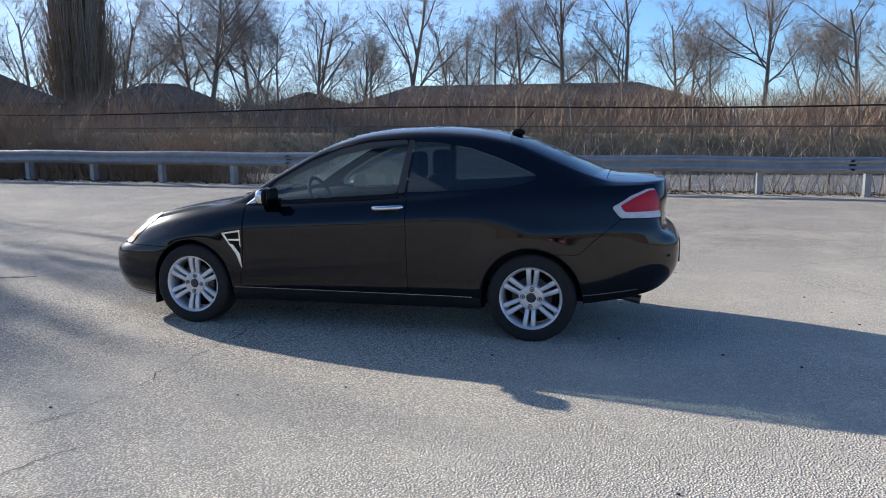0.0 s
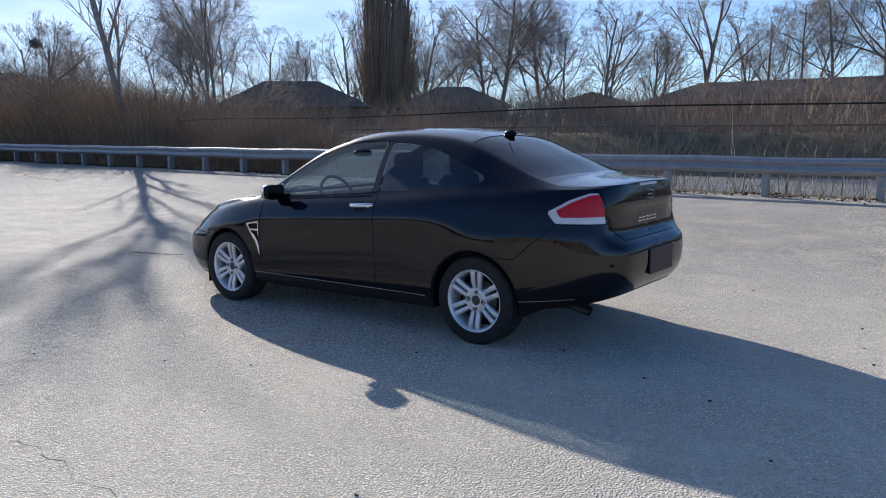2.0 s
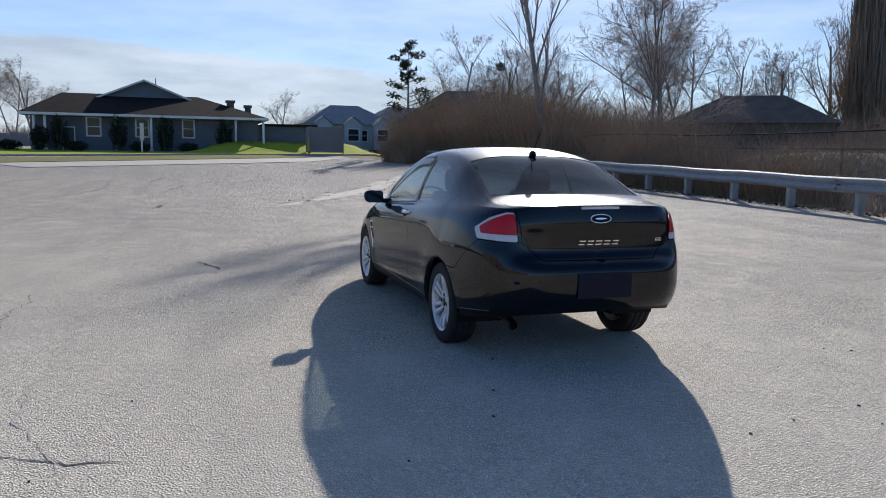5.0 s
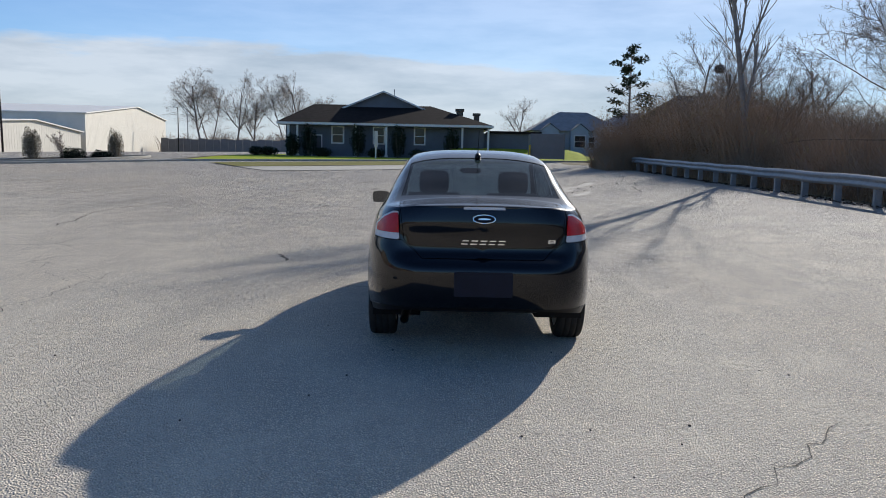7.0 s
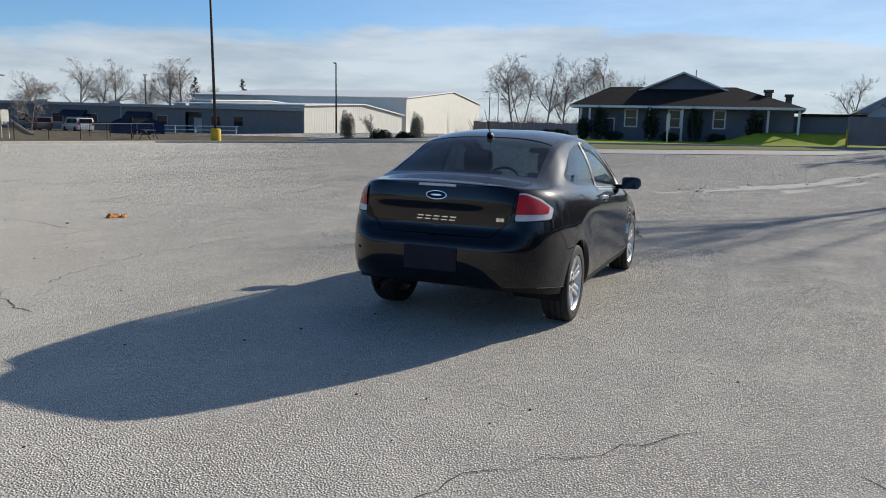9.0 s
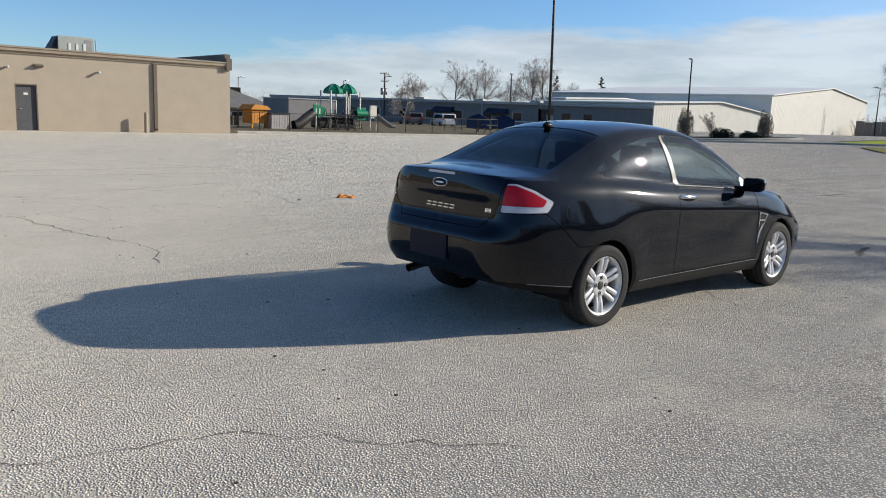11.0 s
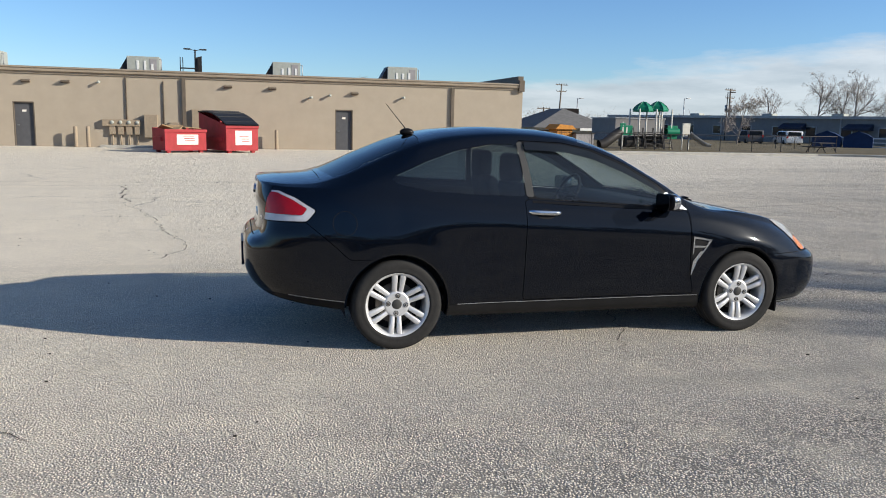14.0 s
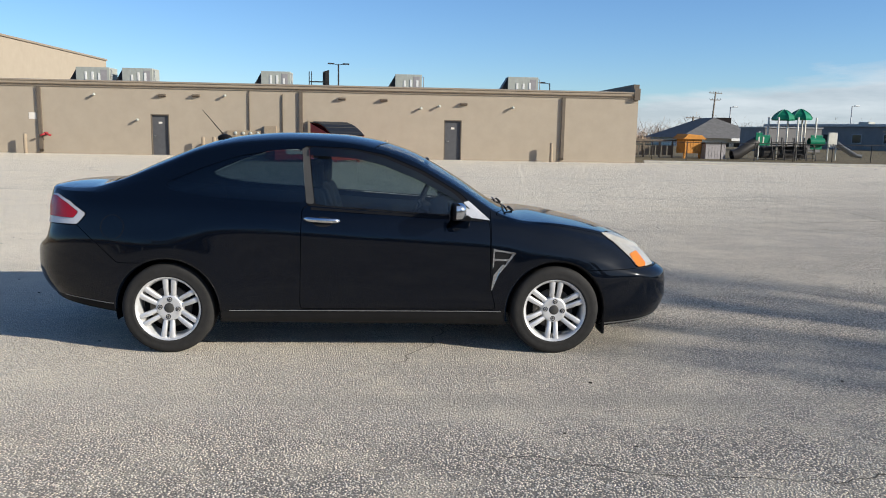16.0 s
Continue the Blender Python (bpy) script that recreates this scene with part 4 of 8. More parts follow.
    val = np.interp(ARC(bump_s), [0, .75, 1.3], [.405, .385, .325]) - Z(bump_s)
    val_s, bump_s = split(*bump_s, val, .0015)
    seam = np.interp(ARC(bump_s), [0, .75, 1.3], [.405, .385, .325])
    lip_s, bump_s = split(*bump_s, np.minimum(seam + .007 - Z(bump_s), ARC(bump_s) - .80), 0.0)
    visor = np.interp(X(g_door), [-.40, -.08, .12, .36, .60, .70], [1.332, 1.314, 1.270, 1.176, 1.058, .99])
    visor_s, _ = split(*g_door, Z(g_door) - visor, 0.0)
    hood = np.where(X(S) > .5, np.minimum(X(S) - 1.035 + .13 * (Y(S) / .7) ** 2, (ROW(S) - 1.55) * .1), -1)
    hood_s, S = split(*S, hood, GAP)
    fbump = np.where((X(S) > 1.4), .589 - Z(S), -1)
    fbump_s, S = split(*S, fbump, GAP)
    door = rounded([(-.432, .315), (-.418, .99), (-.38, 1.008), (.70, .935), (.845, .918), (.848, .70), (.858, .46), (.895, .318)], .03)
    d = np.where(ROW(S) < 1.02, poly_field(X(S), Z(S), door), -1)
    door_s, S = split(*S, d, GAP)
    frame_poly = rounded([(-.385, 1.004), (-.425, 1.398), (-.1, 1.388), (.14, 1.345), (.39, 1.245), (.64, 1.10), (.80, .96), (.84, .918), (.5, .93)], .02)
    d = np.where((ROW(S) > .93) & (ROW(S) < 2.05), poly_field(X(S), Z(S), frame_poly), -1)
    wframe_s, S = split(*S, d, GAP)
    sill = np.where((np.abs(X(S)) < 1.2) & (ROW(S) < .5), .298 - Z(S), -1)
    sill_s, S = split(*S, sill, 0.001)
    fend = np.where(ROW(S) < 1.9, X(S) - .853, -1)
    fend_s, S = split(*S, fend, GAP)
    roof = np.minimum.reduce([(ROW(S) - 2.0) * .5 - .012, X(S) + 1.095, .20 - X(S)])
    roof_s, S = split(*S, roof, 0.001)
    both = lambda s: joined(s, flip(s))
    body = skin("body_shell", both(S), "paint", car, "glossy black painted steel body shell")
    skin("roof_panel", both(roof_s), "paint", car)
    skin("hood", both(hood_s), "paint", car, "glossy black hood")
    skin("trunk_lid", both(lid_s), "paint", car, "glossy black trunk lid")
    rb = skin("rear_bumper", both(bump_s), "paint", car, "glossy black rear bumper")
    skin('rear_valance', both(pushed(val_s, -.006)), 'black_plastic', rb, 'dull black lower valance')
    fb = skin("front_bumper", both(fbump_s), "paint", car, "glossy black front bumper")
    chin = np.where(ROW(fbump_s) < .5, car_bottom(X(fbump_s)) + .030 - Z(fbump_s), -1)
    chin_s, _ = split(*fbump_s, chin, 0.0)
    chin_lo, _ = split(*chin_s, Z(chin_s) - car_bottom(X(chin_s)) - .018, 0.0)
    skin("chin_lip", both(pushed(chin_lo, .004)), "lip_trim", fb, "thin grey lip under the front bumper")
    skin("windscreen", both(pushed(g_front, -.004)), "glass_front", car, "clear windscreen")
    skin("rear_window", both(pushed(g_back, -.004)), "glass_rear", car, "dark tinted rear window")
    inner = pushed((shell[0], shell[1]), -0.012)
    # the dark shell behind the panel gaps, open where the glass is
    I = inner
    for poly, lo in ((door_glass, .9), (quarter_glass, .9)):
        d = np.where((ROW(I) > lo) & (ROW(I) < 2.1), poly_field(X(I), Z(I), poly) + .012, -1)
        _, I = split(*I, d)
    d = np.minimum.reduce([(ROW(I) - 2.0) * 0.5 - 0.015, 1.03 - 0.13 * (Y(I) / .7) ** 2 - X(I), X(I) - 0.14 + 0.16 * (Y(I) / .7) ** 2])
    _, I = split(*I, d)
    d = np.minimum.reduce([(ROW(I) - 2.0) * 0.55 - 0.012, X(I) + 1.77 - 0.05 * (Y(I) / .6) ** 2, -1.065 - 0.05 * (Y(I) / .6) ** 2 - X(I)])
    _, I = split(*I, d)
    skin("inner_shell", both(I), "dark_gap", car, "dark liner behind the panel gaps")
    for side in (1, -1):
        put = (lambda s: s) if side > 0 else flip
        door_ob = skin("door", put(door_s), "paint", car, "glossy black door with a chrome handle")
        skin("door_window", put(pushed(g_door, -.005)), "glass_side", door_ob, "tinted door glass")
        skin("window_frame", put(wframe_s), "black_plastic", door_ob, "black window frame")
        skin("rain_visor", put(pushed(visor_s, .016)), "visor_smoke", door_ob, "smoked plastic rain visor over the window")
        skin("pillar_cover", put(pushed(pillar_s, .002)), "pillar_vinyl", car, "satin grey window pillar cover")
        skin("quarter_window", put(pushed(g_quarter, -.004)), "glass_quarter", car, "tinted rear quarter glass")
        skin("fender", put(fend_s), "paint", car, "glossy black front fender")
        skin("bumper_lip", put(pushed(lip_s, .003)), "lip_trim", rb, "thin grey lip of the bumper's lower edge")
        skin("sill", put(pushed(sill_s, -.003)), "sill_grey", car, "dull dark grey sill")
        tl = skin("tail_lamp", put(pushed(clear_s, .006)), "clear_lens", car, "red tail lamp with a clear rim")
        skin("red_lens", put(pushed(red_s, .009)), "red_lens", tl, "red moulded lens")
        hl = skin("headlamp", put(pushed(headc_s, .005)), "head_lens", car, "clear headlamp with an amber corner")
        skin("amber_lens", put(pushed(amber_s, .007)), "amber_lens", hl, "amber turn signal")
        for a in (-AXLE, AXLE):
            # arch lip and dark wheel housing
            bm = bmesh.new()
            n = 40
            ring = []
            for k in range(n + 1):
                g = math.radians(-32 + 244 * k / n)
                px, pz = a + ARCH_R * math.cos(g), TYRE_R + ARCH_R * math.sin(g)
                if pz < float(car_bottom(px)) + .005:
                    continue
                cand = np.argmin((shell[0][:, 0] - px) ** 2 + (shell[0][:, 2] - pz) ** 2 + (shell[0][:, 1] < .5) * 9)
                py = float(shell[0][cand, 1])
                q = ARCH_R - .014
                ring.append([bm.verts.new((px, side * (py + .001), pz)), bm.verts.new((a + q * math.cos(g), side * (py - .006), TYRE_R + q * math.sin(g))),
                             bm.verts.new((a + q * math.cos(g), side * (py - .05), TYRE_R + q * math.sin(g)))])
            for r0, r1 in zip(ring, ring[1:]):
                for j in range(2):
                    bm.faces.new((r0[j], r0[j + 1], r1[j + 1], r1[j]))
            part("arch_lip", bm, "paint", car, "", True)
            bm = bmesh.new()
            prev = None
            for k in range(n + 1):
                g = math.radians(-14 + 208 * k / n)
                q = ARCH_R - .004
                cur = [bm.verts.new((a + q * math.cos(g), side * yy, TYRE_R + q * math.sin(g))) for yy in (.80, .45)]
                if prev:
                    bm.faces.new((prev[0], prev[1], cur[1], cur[0]))
                prev = cur
            prism(bm, [(a + (ARCH_R - .004) * math.cos(math.radians(g)), TYRE_R + (ARCH_R - .004) * math.sin(math.radians(g))) for g in range(-14, 195, 8)], 'xz', side * .45, side * .44)
            part("wheel_housing", bm, "dark_gap", car, "", True)
            wheel_parts(car, a, side)
    return car, shell




def car_details(car, shell):
    """Handles, mirrors, vents, badges, plate, exhaust, aerial, wipers, underbody and the cabin."""
    P = shell[0]

    def side_y(x, z):
        d = (P[:, 0] - x) ** 2 + (P[:, 2] - z) ** 2 + (P[:, 1] < .3) * 9
        i = np.argpartition(d, 4)[:4]
        w = 1 / (d[i] + 1e-6)
        return float((P[i, 1] * w).sum() / w.sum())

    def rear_x(y, z):
        d = (P[:, 1] - abs(y)) ** 2 + (P[:, 2] - z) ** 2 + (P[:, 0] > -1.9) * 9
        i = np.argpartition(d, 4)[:4]
        w = 1 / (d[i] + 1e-6)
        return float((P[i, 0] * w).sum() / w.sum())

    def plate_on_side(name, outline, side, material, parent, out=.006, deep=.012, label=""):
        bm = bmesh.new()
        v0 = [bm.verts.new((x, side * (side_y(x, z) + out), z)) for x, z in outline]
        v1 = [bm.verts.new((x, side * (side_y(x, z) - deep), z)) for x, z in outline]
        bm.faces.new(v0)
        n = len(outline)
        for i in range(n):
            bm.faces.new((v0[i], v0[(i + 1) % n], v1[(i + 1) % n], v1[i]))
        return part(name, bm, material, parent, label)

    def plate_on_rear(name, outline, material, parent, out=.004, deep=.012, label=""):
        bm = bmesh.new()
        v0 = [bm.verts.new((rear_x(y, z) - out, y, z)) for y, z in outline]
        v1 = [bm.verts.new((rear_x(y, z) + deep, y, z)) for y, z in outline]
        bm.faces.new(v0)
        n = len(outline)
        for i in range(n):
            bm.faces.new((v0[i], v0[(i + 1) % n], v1[(i + 1) % n], v1[i]))
        return part(name, bm, material, parent, label)

    kids = {}
    for ob in car.children:
        kids.setdefault(ob.name.split(".")[0], []).append(ob)
    doors, fenders, lid, rear_bumper = kids["door"], kids["fender"], kids["trunk_lid"][0], kids["rear_bumper"][0]
    oval = lambda cy, cz, ry, rz, n=28: [(cy + ry * math.cos(2 * math.pi * k / n), cz + rz * math.sin(2 * math.pi * k / n)) for k in range(n)]
    for n, side in enumerate((1, -1)):
        door, fender = doors[n], fenders[n]
        # handle: a chrome pull bar over a dark cup
        y0 = side_y(-.28, .915)
        bm = bmesh.new()
        rows = []
        for k in range(13):
            t = k / 12
            x = -.402 + .238 * t
            lift = .030 * math.sin(math.pi * min(max(t * 1.0, .0), 1)) ** .35 + .002
            zc, h = .922 - .012 * t, .0165 * (1 if 0 < k < 12 else .7)
            rows.append([bm.verts.new((x, side * (y0 - .004 + lift + d), zc + e * h)) for d, e in ((-.012, -1), (0, -.85), (.004, 0), (0, .85), (-.012, 1))])
        for a, b in zip(rows, rows[1:]):
            for j in range(4):
                bm.faces.new((a[j], a[j + 1], b[j + 1], b[j]))
        part("handle", bm, "chrome", door, "chrome door handle", True)
        plate_on_side("handle_cup", oval(-.275, .905, .07, .032, 20), side, "dark_gap", door, .001, .004, "dark handle recess")
        # belt moulding under the glass
        bm = bmesh.new()
        belt = [(-.36 + 1.16 * k / 20, float(car_belt(-.36 + 1.16 * k / 20)) - .012) for k in range(21)]
        ring = [[bm.verts.new((x, side * (side_y(x, z + e) + .004), z + e)) for e in (-.008, .008)] for x, z in belt]
        for a, b in zip(ring, ring[1:]):
            bm.faces.new((a[0], a[1], b[1], b[0]))
        part("belt_moulding", bm, "black_plastic", door, "", True)
        # sail panel and mirror
        plate_on_side("mirror_sail", [(.665, .944), (.85, .922), (.825, .945), (.705, 1.048), (.672, 1.040)], side, "alloy", door, .004, .004, "silver mirror sail")
        mirror = new("mirror")
        mirror.parent = car
        mirror["label"] = "door mirror with a chrome cap and black housing"
        bm = bmesh.new()
        ellipsoid(bm, (0, 0, 0), (.058, .092, .060), 24, 14, .66)
        for v in bm.verts:
            v.co.z *= 1 - .22 * (v.co.y * side < 0) * abs(v.co.y) / .1
            v.co.x *= 1.25 if v.co.x > 0 else .55
        bm2 = bm.copy()
        for f in [f for f in bm.faces if f.calc_center_median().x > .012]:
            bm.faces.remove(f)
        for f in [f for f in bm2.faces if f.calc_center_median().x <= .012]:
            bm2.faces.remove(f)
        at = Matrix.Translation((.60, side * .915, .995))
        for b in (bm, bm2):
            for v in [v for v in b.verts if not v.link_faces]:
                b.verts.remove(v)
            b.transform(at)
        part("housing", bm, "black_plastic", mirror, "black mirror housing", True)
        part("cap", bm2, "chrome", mirror, "chrome mirror cap", True)
        bm = bmesh.new()
        prism(bm, rounded([(-.088, -.058), (.088, -.058), (.088, .058), (-.088, .058)], .04), "yz", -.0445, -.0415)
        bm.transform(at)
        part("mirror_glass", bm, M["mirror"], mirror, "dark mirror glass")
        bm = bmesh.new()
        prism(bm, rounded([(.57, .935), (.70, .925), (.72, .945), (.66, .975), (.58, .975)], .02), "xz", side * .73, side * .88, .008)
        part("mirror_arm", bm, "black_plastic", mirror, "black mirror arm")
        # fender vent: a tapering chrome surround with two slots
        vent = plate_on_side("vent_mesh", [(.872, .722), (1.0, .706), (.985, .69), (.925, .615), (.872, .47)], side, "dark_gap", fender, .002, .01, "dark vent mesh")
        for outline in ([(.868, .738), (1.022, .712), (1.012, .700), (.93, .716), (.868, .722)], [(1.022, .712), (.955, .62), (.93, .60), (.995, .702)],
                        [(.868, .672), (.972, .668), (.958, .656), (.868, .656)], [(.958, .628), (.905, .56), (.862, .452), (.858, .458), (.872, .56), (.93, .632)], [(.868, .738), (.878, .738), (.874, .63), (.864, .60)]):
            plate_on_side("vent_bar", outline, side, "chrome", fender, .008, .004)
        # thin bright strip along the sill
        bm = bmesh.new()
        ring = [[bm.verts.new((x, side * (side_y(x, .303) + .005), .303 + e)) for e in (-.0024, .0024)] for x in np.linspace(-.90, .93, 25)]
        for a, b in zip(ring, ring[1:]):
            bm.faces.new((a[0], a[1], b[1], b[0]))
        part("sill_strip", bm, "lip_trim", car, "thin bright sill strip", True)
    # fuel door, right side only
    ring = [(-1.655 + .078 * math.cos(a), .853 + .08 * math.sin(a)) for a in np.linspace(0, 2 * math.pi, 33)[:-1]]
    bm = bmesh.new()
    rows = [[bm.verts.new((x, -(side_y(x, z) + .0012), z)), bm.verts.new((-1.655 + (x + 1.655) * .965, -(side_y(x, z) + .0012), .853 + (z - .853) * .965))] for x, z in ring]
    for a, b in zip(rows, rows[1:] + rows[:1]):
        bm.faces.new((a[0], a[1], b[1], b[0]))
    part("fuel_door_seam", bm, "dark_gap", car, "round seam of the fuel door")
    # trunk lid: emblem, plain letter bars, badge, brake light
    plate_on_rear("emblem_rim", oval(-.005, 1.016, .079, .031), "chrome", lid, .006, .01, "chrome oval emblem rim")
    plate_on_rear("emblem_field", oval(-.005, 1.016, .073, .0265), "badge_blue", lid, .0075, .01, "dark plain emblem")
    plate_on_rear("emblem_mark", oval(-.005, 1.016, .044, .006, 16), "chrome", lid, .009, .01)
    for k in range(5):
        y = .150 - .063 * k
        for z, lean in ((.838, 0), (.860, .008)):
            plate_on_rear("letter_bar", [(y - lean, z), (y - lean - .044, z), (y - lean - .046, z + .007), (y - lean - .002, z + .007)], "chrome", lid, .005, .006)
    plate_on_rear("badge", [(-.452, .852), (-.502, .852), (-.502, .876), (-.452, .876)], "chrome", lid, .005, .006, "small bright badge")
    for z in (.858, .868):
        plate_on_rear("badge_bar", [(-.462, z - .002), (-.492, z - .002), (-.492, z + .002), (-.462, z + .002)], "badge_blue", lid, .0065, .006)
    plate_on_rear("brake_light", rounded([(.14, 1.079), (-.15, 1.079), (-.145, 1.097), (.135, 1.097)], .006), "clear_lens", lid, .006, .01, "narrow clear brake light")
    # number plate
    bm = bmesh.new()
    prism(bm, rounded([(-.205, .492), (.195, .492), (.195, .662), (-.205, .662)], .012), "yz", -2.301, -2.285, .002)
    number = part("number_plate", bm, "plate_dark", rear_bumper, "dark blank number plate")
    # parking sensors and reflector bits
    plate_on_rear("sensor", oval(.60, .60, .016, .010, 14), "dark_gap", rear_bumper, .002, .004)
    # exhaust tip
    bm = bmesh.new()
    tube(bm, [(-1.66, .52, .300), (-1.90, .535, .300), (-2.035, .54, .272)], .032, 16, False)
    tube(bm, [(-2.035, .54, .272), (-1.90, .535, .300)], .028, 16, False)
    part("exhaust_pipe", bm, "exhaust", car, "sooty steel exhaust tip", True)
    # roof aerial
    bm = bmesh.new()
    ellipsoid(bm, (-1.085, 0, 1.434), (.055, .026, .030), 16, 10)
    base = part("aerial_base", bm, "black_plastic", car, "black aerial base", True)
    bm = bmesh.new()
    tube(bm, [(-1.09, 0, 1.455), (-1.17, 0, 1.55), (-1.245, 0, 1.64)], [.004, .003, .002], 8)
    part("aerial_mast", bm, "black_plastic", base, "", True)
    # wipers and cowl
    for y in (.30, -.38):
        bm = bmesh.new()
        tube(bm, [(1.055, y, .955), (1.02, y - .04, .985), (.995, y - .16, .990)], [.010, .008, .005], 8)
        tube(bm, [(1.005, y + .16, .978), (.992, y - .02, .986), (.985, y - .22, .975)], .006, 6)
        part("wiper", bm, "black_plastic", car, "", True)
    # underbody
    bm = bmesh.new()
    prism(bm, [(-2.05, .36), (-1.72, .27), (-.9, .215), (.9, .205), (1.68, .19), (2.0, .22), (2.0, .40), (-2.05, .5)], "xz", -.44, .44)
    box(bm, -.92, -.74, .215, .92, .74, .26)
    box(bm, -2.0, -.6, .34, -1.70, .6, .42)
    part("underbody", bm, "dark_gap", car, "dark underbody")
    for a in (-AXLE, AXLE):
        bm = bmesh.new()
        tube(bm, [(a, -.7, .30), (a, .7, .30)], .04, 10)
        part("axle", bm, "brake", car, "", True)
    for side in (1, -1):
        bm = bmesh.new()
        box(bm, AXLE + .345, side * .62, .135, AXLE + .362, side * .79, .30, .004)
        part("mud_flap", bm, "black_plastic", car)
    # cabin
    for y in (.36, -.36):
        seat = new("front_seat")
        seat.parent = car
        seat["label"] = "charcoal cloth front seat with a headrest"
        bm = bmesh.new()
        prism(bm, rounded([(-.28, .44), (.24, .48), (.27, .56), (-.22, .56)], .05), "xz", y - .25, y + .25, .04)
        part("seat_cushion", bm, "seat_cloth", seat, "", True)
        bm = bmesh.new()
        prism(bm, rounded([(-.24, .50), (-.13, .50), (-.31, 1.10), (-.41, 1.10)], .05), "xz", y - .235, y + .235, .045)
        part("seat_back", bm, "seat_cloth", seat, "", True)
        bm = bmesh.new()
        ellipsoid(bm, (-.375, y, 1.195), (.058, .136, .105), 24, 14, .42)
        part("headrest", bm, "seat_cloth", seat, "", True)
        for d in (-.05, .05):
            bm = bmesh.new()
            tube(bm, [(-.36, y + d, 1.05), (-.37, y + d, 1.18)], .006, 8)
            part("headrest_post", bm, "chrome", seat, "", True)
    bm = bmesh.new()
    prism(bm, rounded([(-1.18, .50), (-.70, .52), (-.68, .62), (-1.02, .60), (-1.25, 1.04), (-1.38, 1.04)], .04), "xz", -.60, .60, .03)
    part("rear_seat", bm, "seat_cloth", car, "charcoal cloth rear bench", True)
    bm = bmesh.new()
    prism(bm, [(-1.74, 1.075), (-1.28, 1.035), (-1.28, 1.015), (-1.74, 1.05)], "xz", -.60, .60)
    part("parcel_shelf", bm, "dash", car)
    bm = bmesh.new()
    prism(bm, rounded([(.46, .70), (.50, .93), (.60, .97), (.95, .94), (.98, .60), (.55, .60)], .04), "xz", -.68, .68)
    part("dashboard", bm, "dash", car, "grey dashboard")
    bm = bmesh.new()
    ring = [(.40 + .075 * math.sin(a), .37 + .185 * math.cos(a), .93 + .165 * math.sin(a)) for a in np.linspace(0, 2 * math.pi, 33)]
    tube(bm, ring, .014, 8, False)
    tube(bm, [(.50, .37, .88), (.40, .37, .93)], [.035, .05], 10)
    tube(bm, [(.40, .19, .93), (.40, .55, .93)], .014, 6)
    part("steering_wheel", bm, "dash", car, "dark steering wheel", True)
    bm = bmesh.new()
    prism(bm, [(-1.6, .30), (.95, .28), (.95, .33), (-1.6, .34)], "xz", -.70, .70)
    part("cabin_floor", bm, "dash", car)
    for side in (1, -1):
        bm = bmesh.new()
        prism(bm, [(-1.25, .40), (.85, .38), (.83, .90), (.1, .93), (-.45, .97), (-1.25, 1.02)], "xz", side * .685, side * .70)
        part("door_lining", bm, "dash", car, "grey inner door lining")
    bm = bmesh.new()
    ellipsoid(bm, (.44, 0, 1.285), (.02, .11, .03), 14, 8, .7)
    part("rear_view_mirror", bm, "black_plastic", car, "", True)


M["mirror"] = mat("mirror_silver", (0.07, 0.075, 0.085), 0.03, 1.0, var=0.03)
car, car_shell = build_car()
car_details(car, car_shell)

# ---- the tan store behind the lot ----
WALL_Y = 34.885


def slab_with_openings(bm, x0, x1, z0, z1, y0, y1, holes):
    """A wall along x from y0 to y1 with rectangular holes (x0, x1, z0, z1) that reach the floor z0."""
    edges = sorted({x0, x1, *[h for o in holes for h in o[:2]]})
    for a, b in zip(edges, edges[1:]):
        top = [o for o in holes if o[0] <= a and b <= o[1]]
        box(bm, a, y0, top[0][3] if top else z0, b, y1, z1)


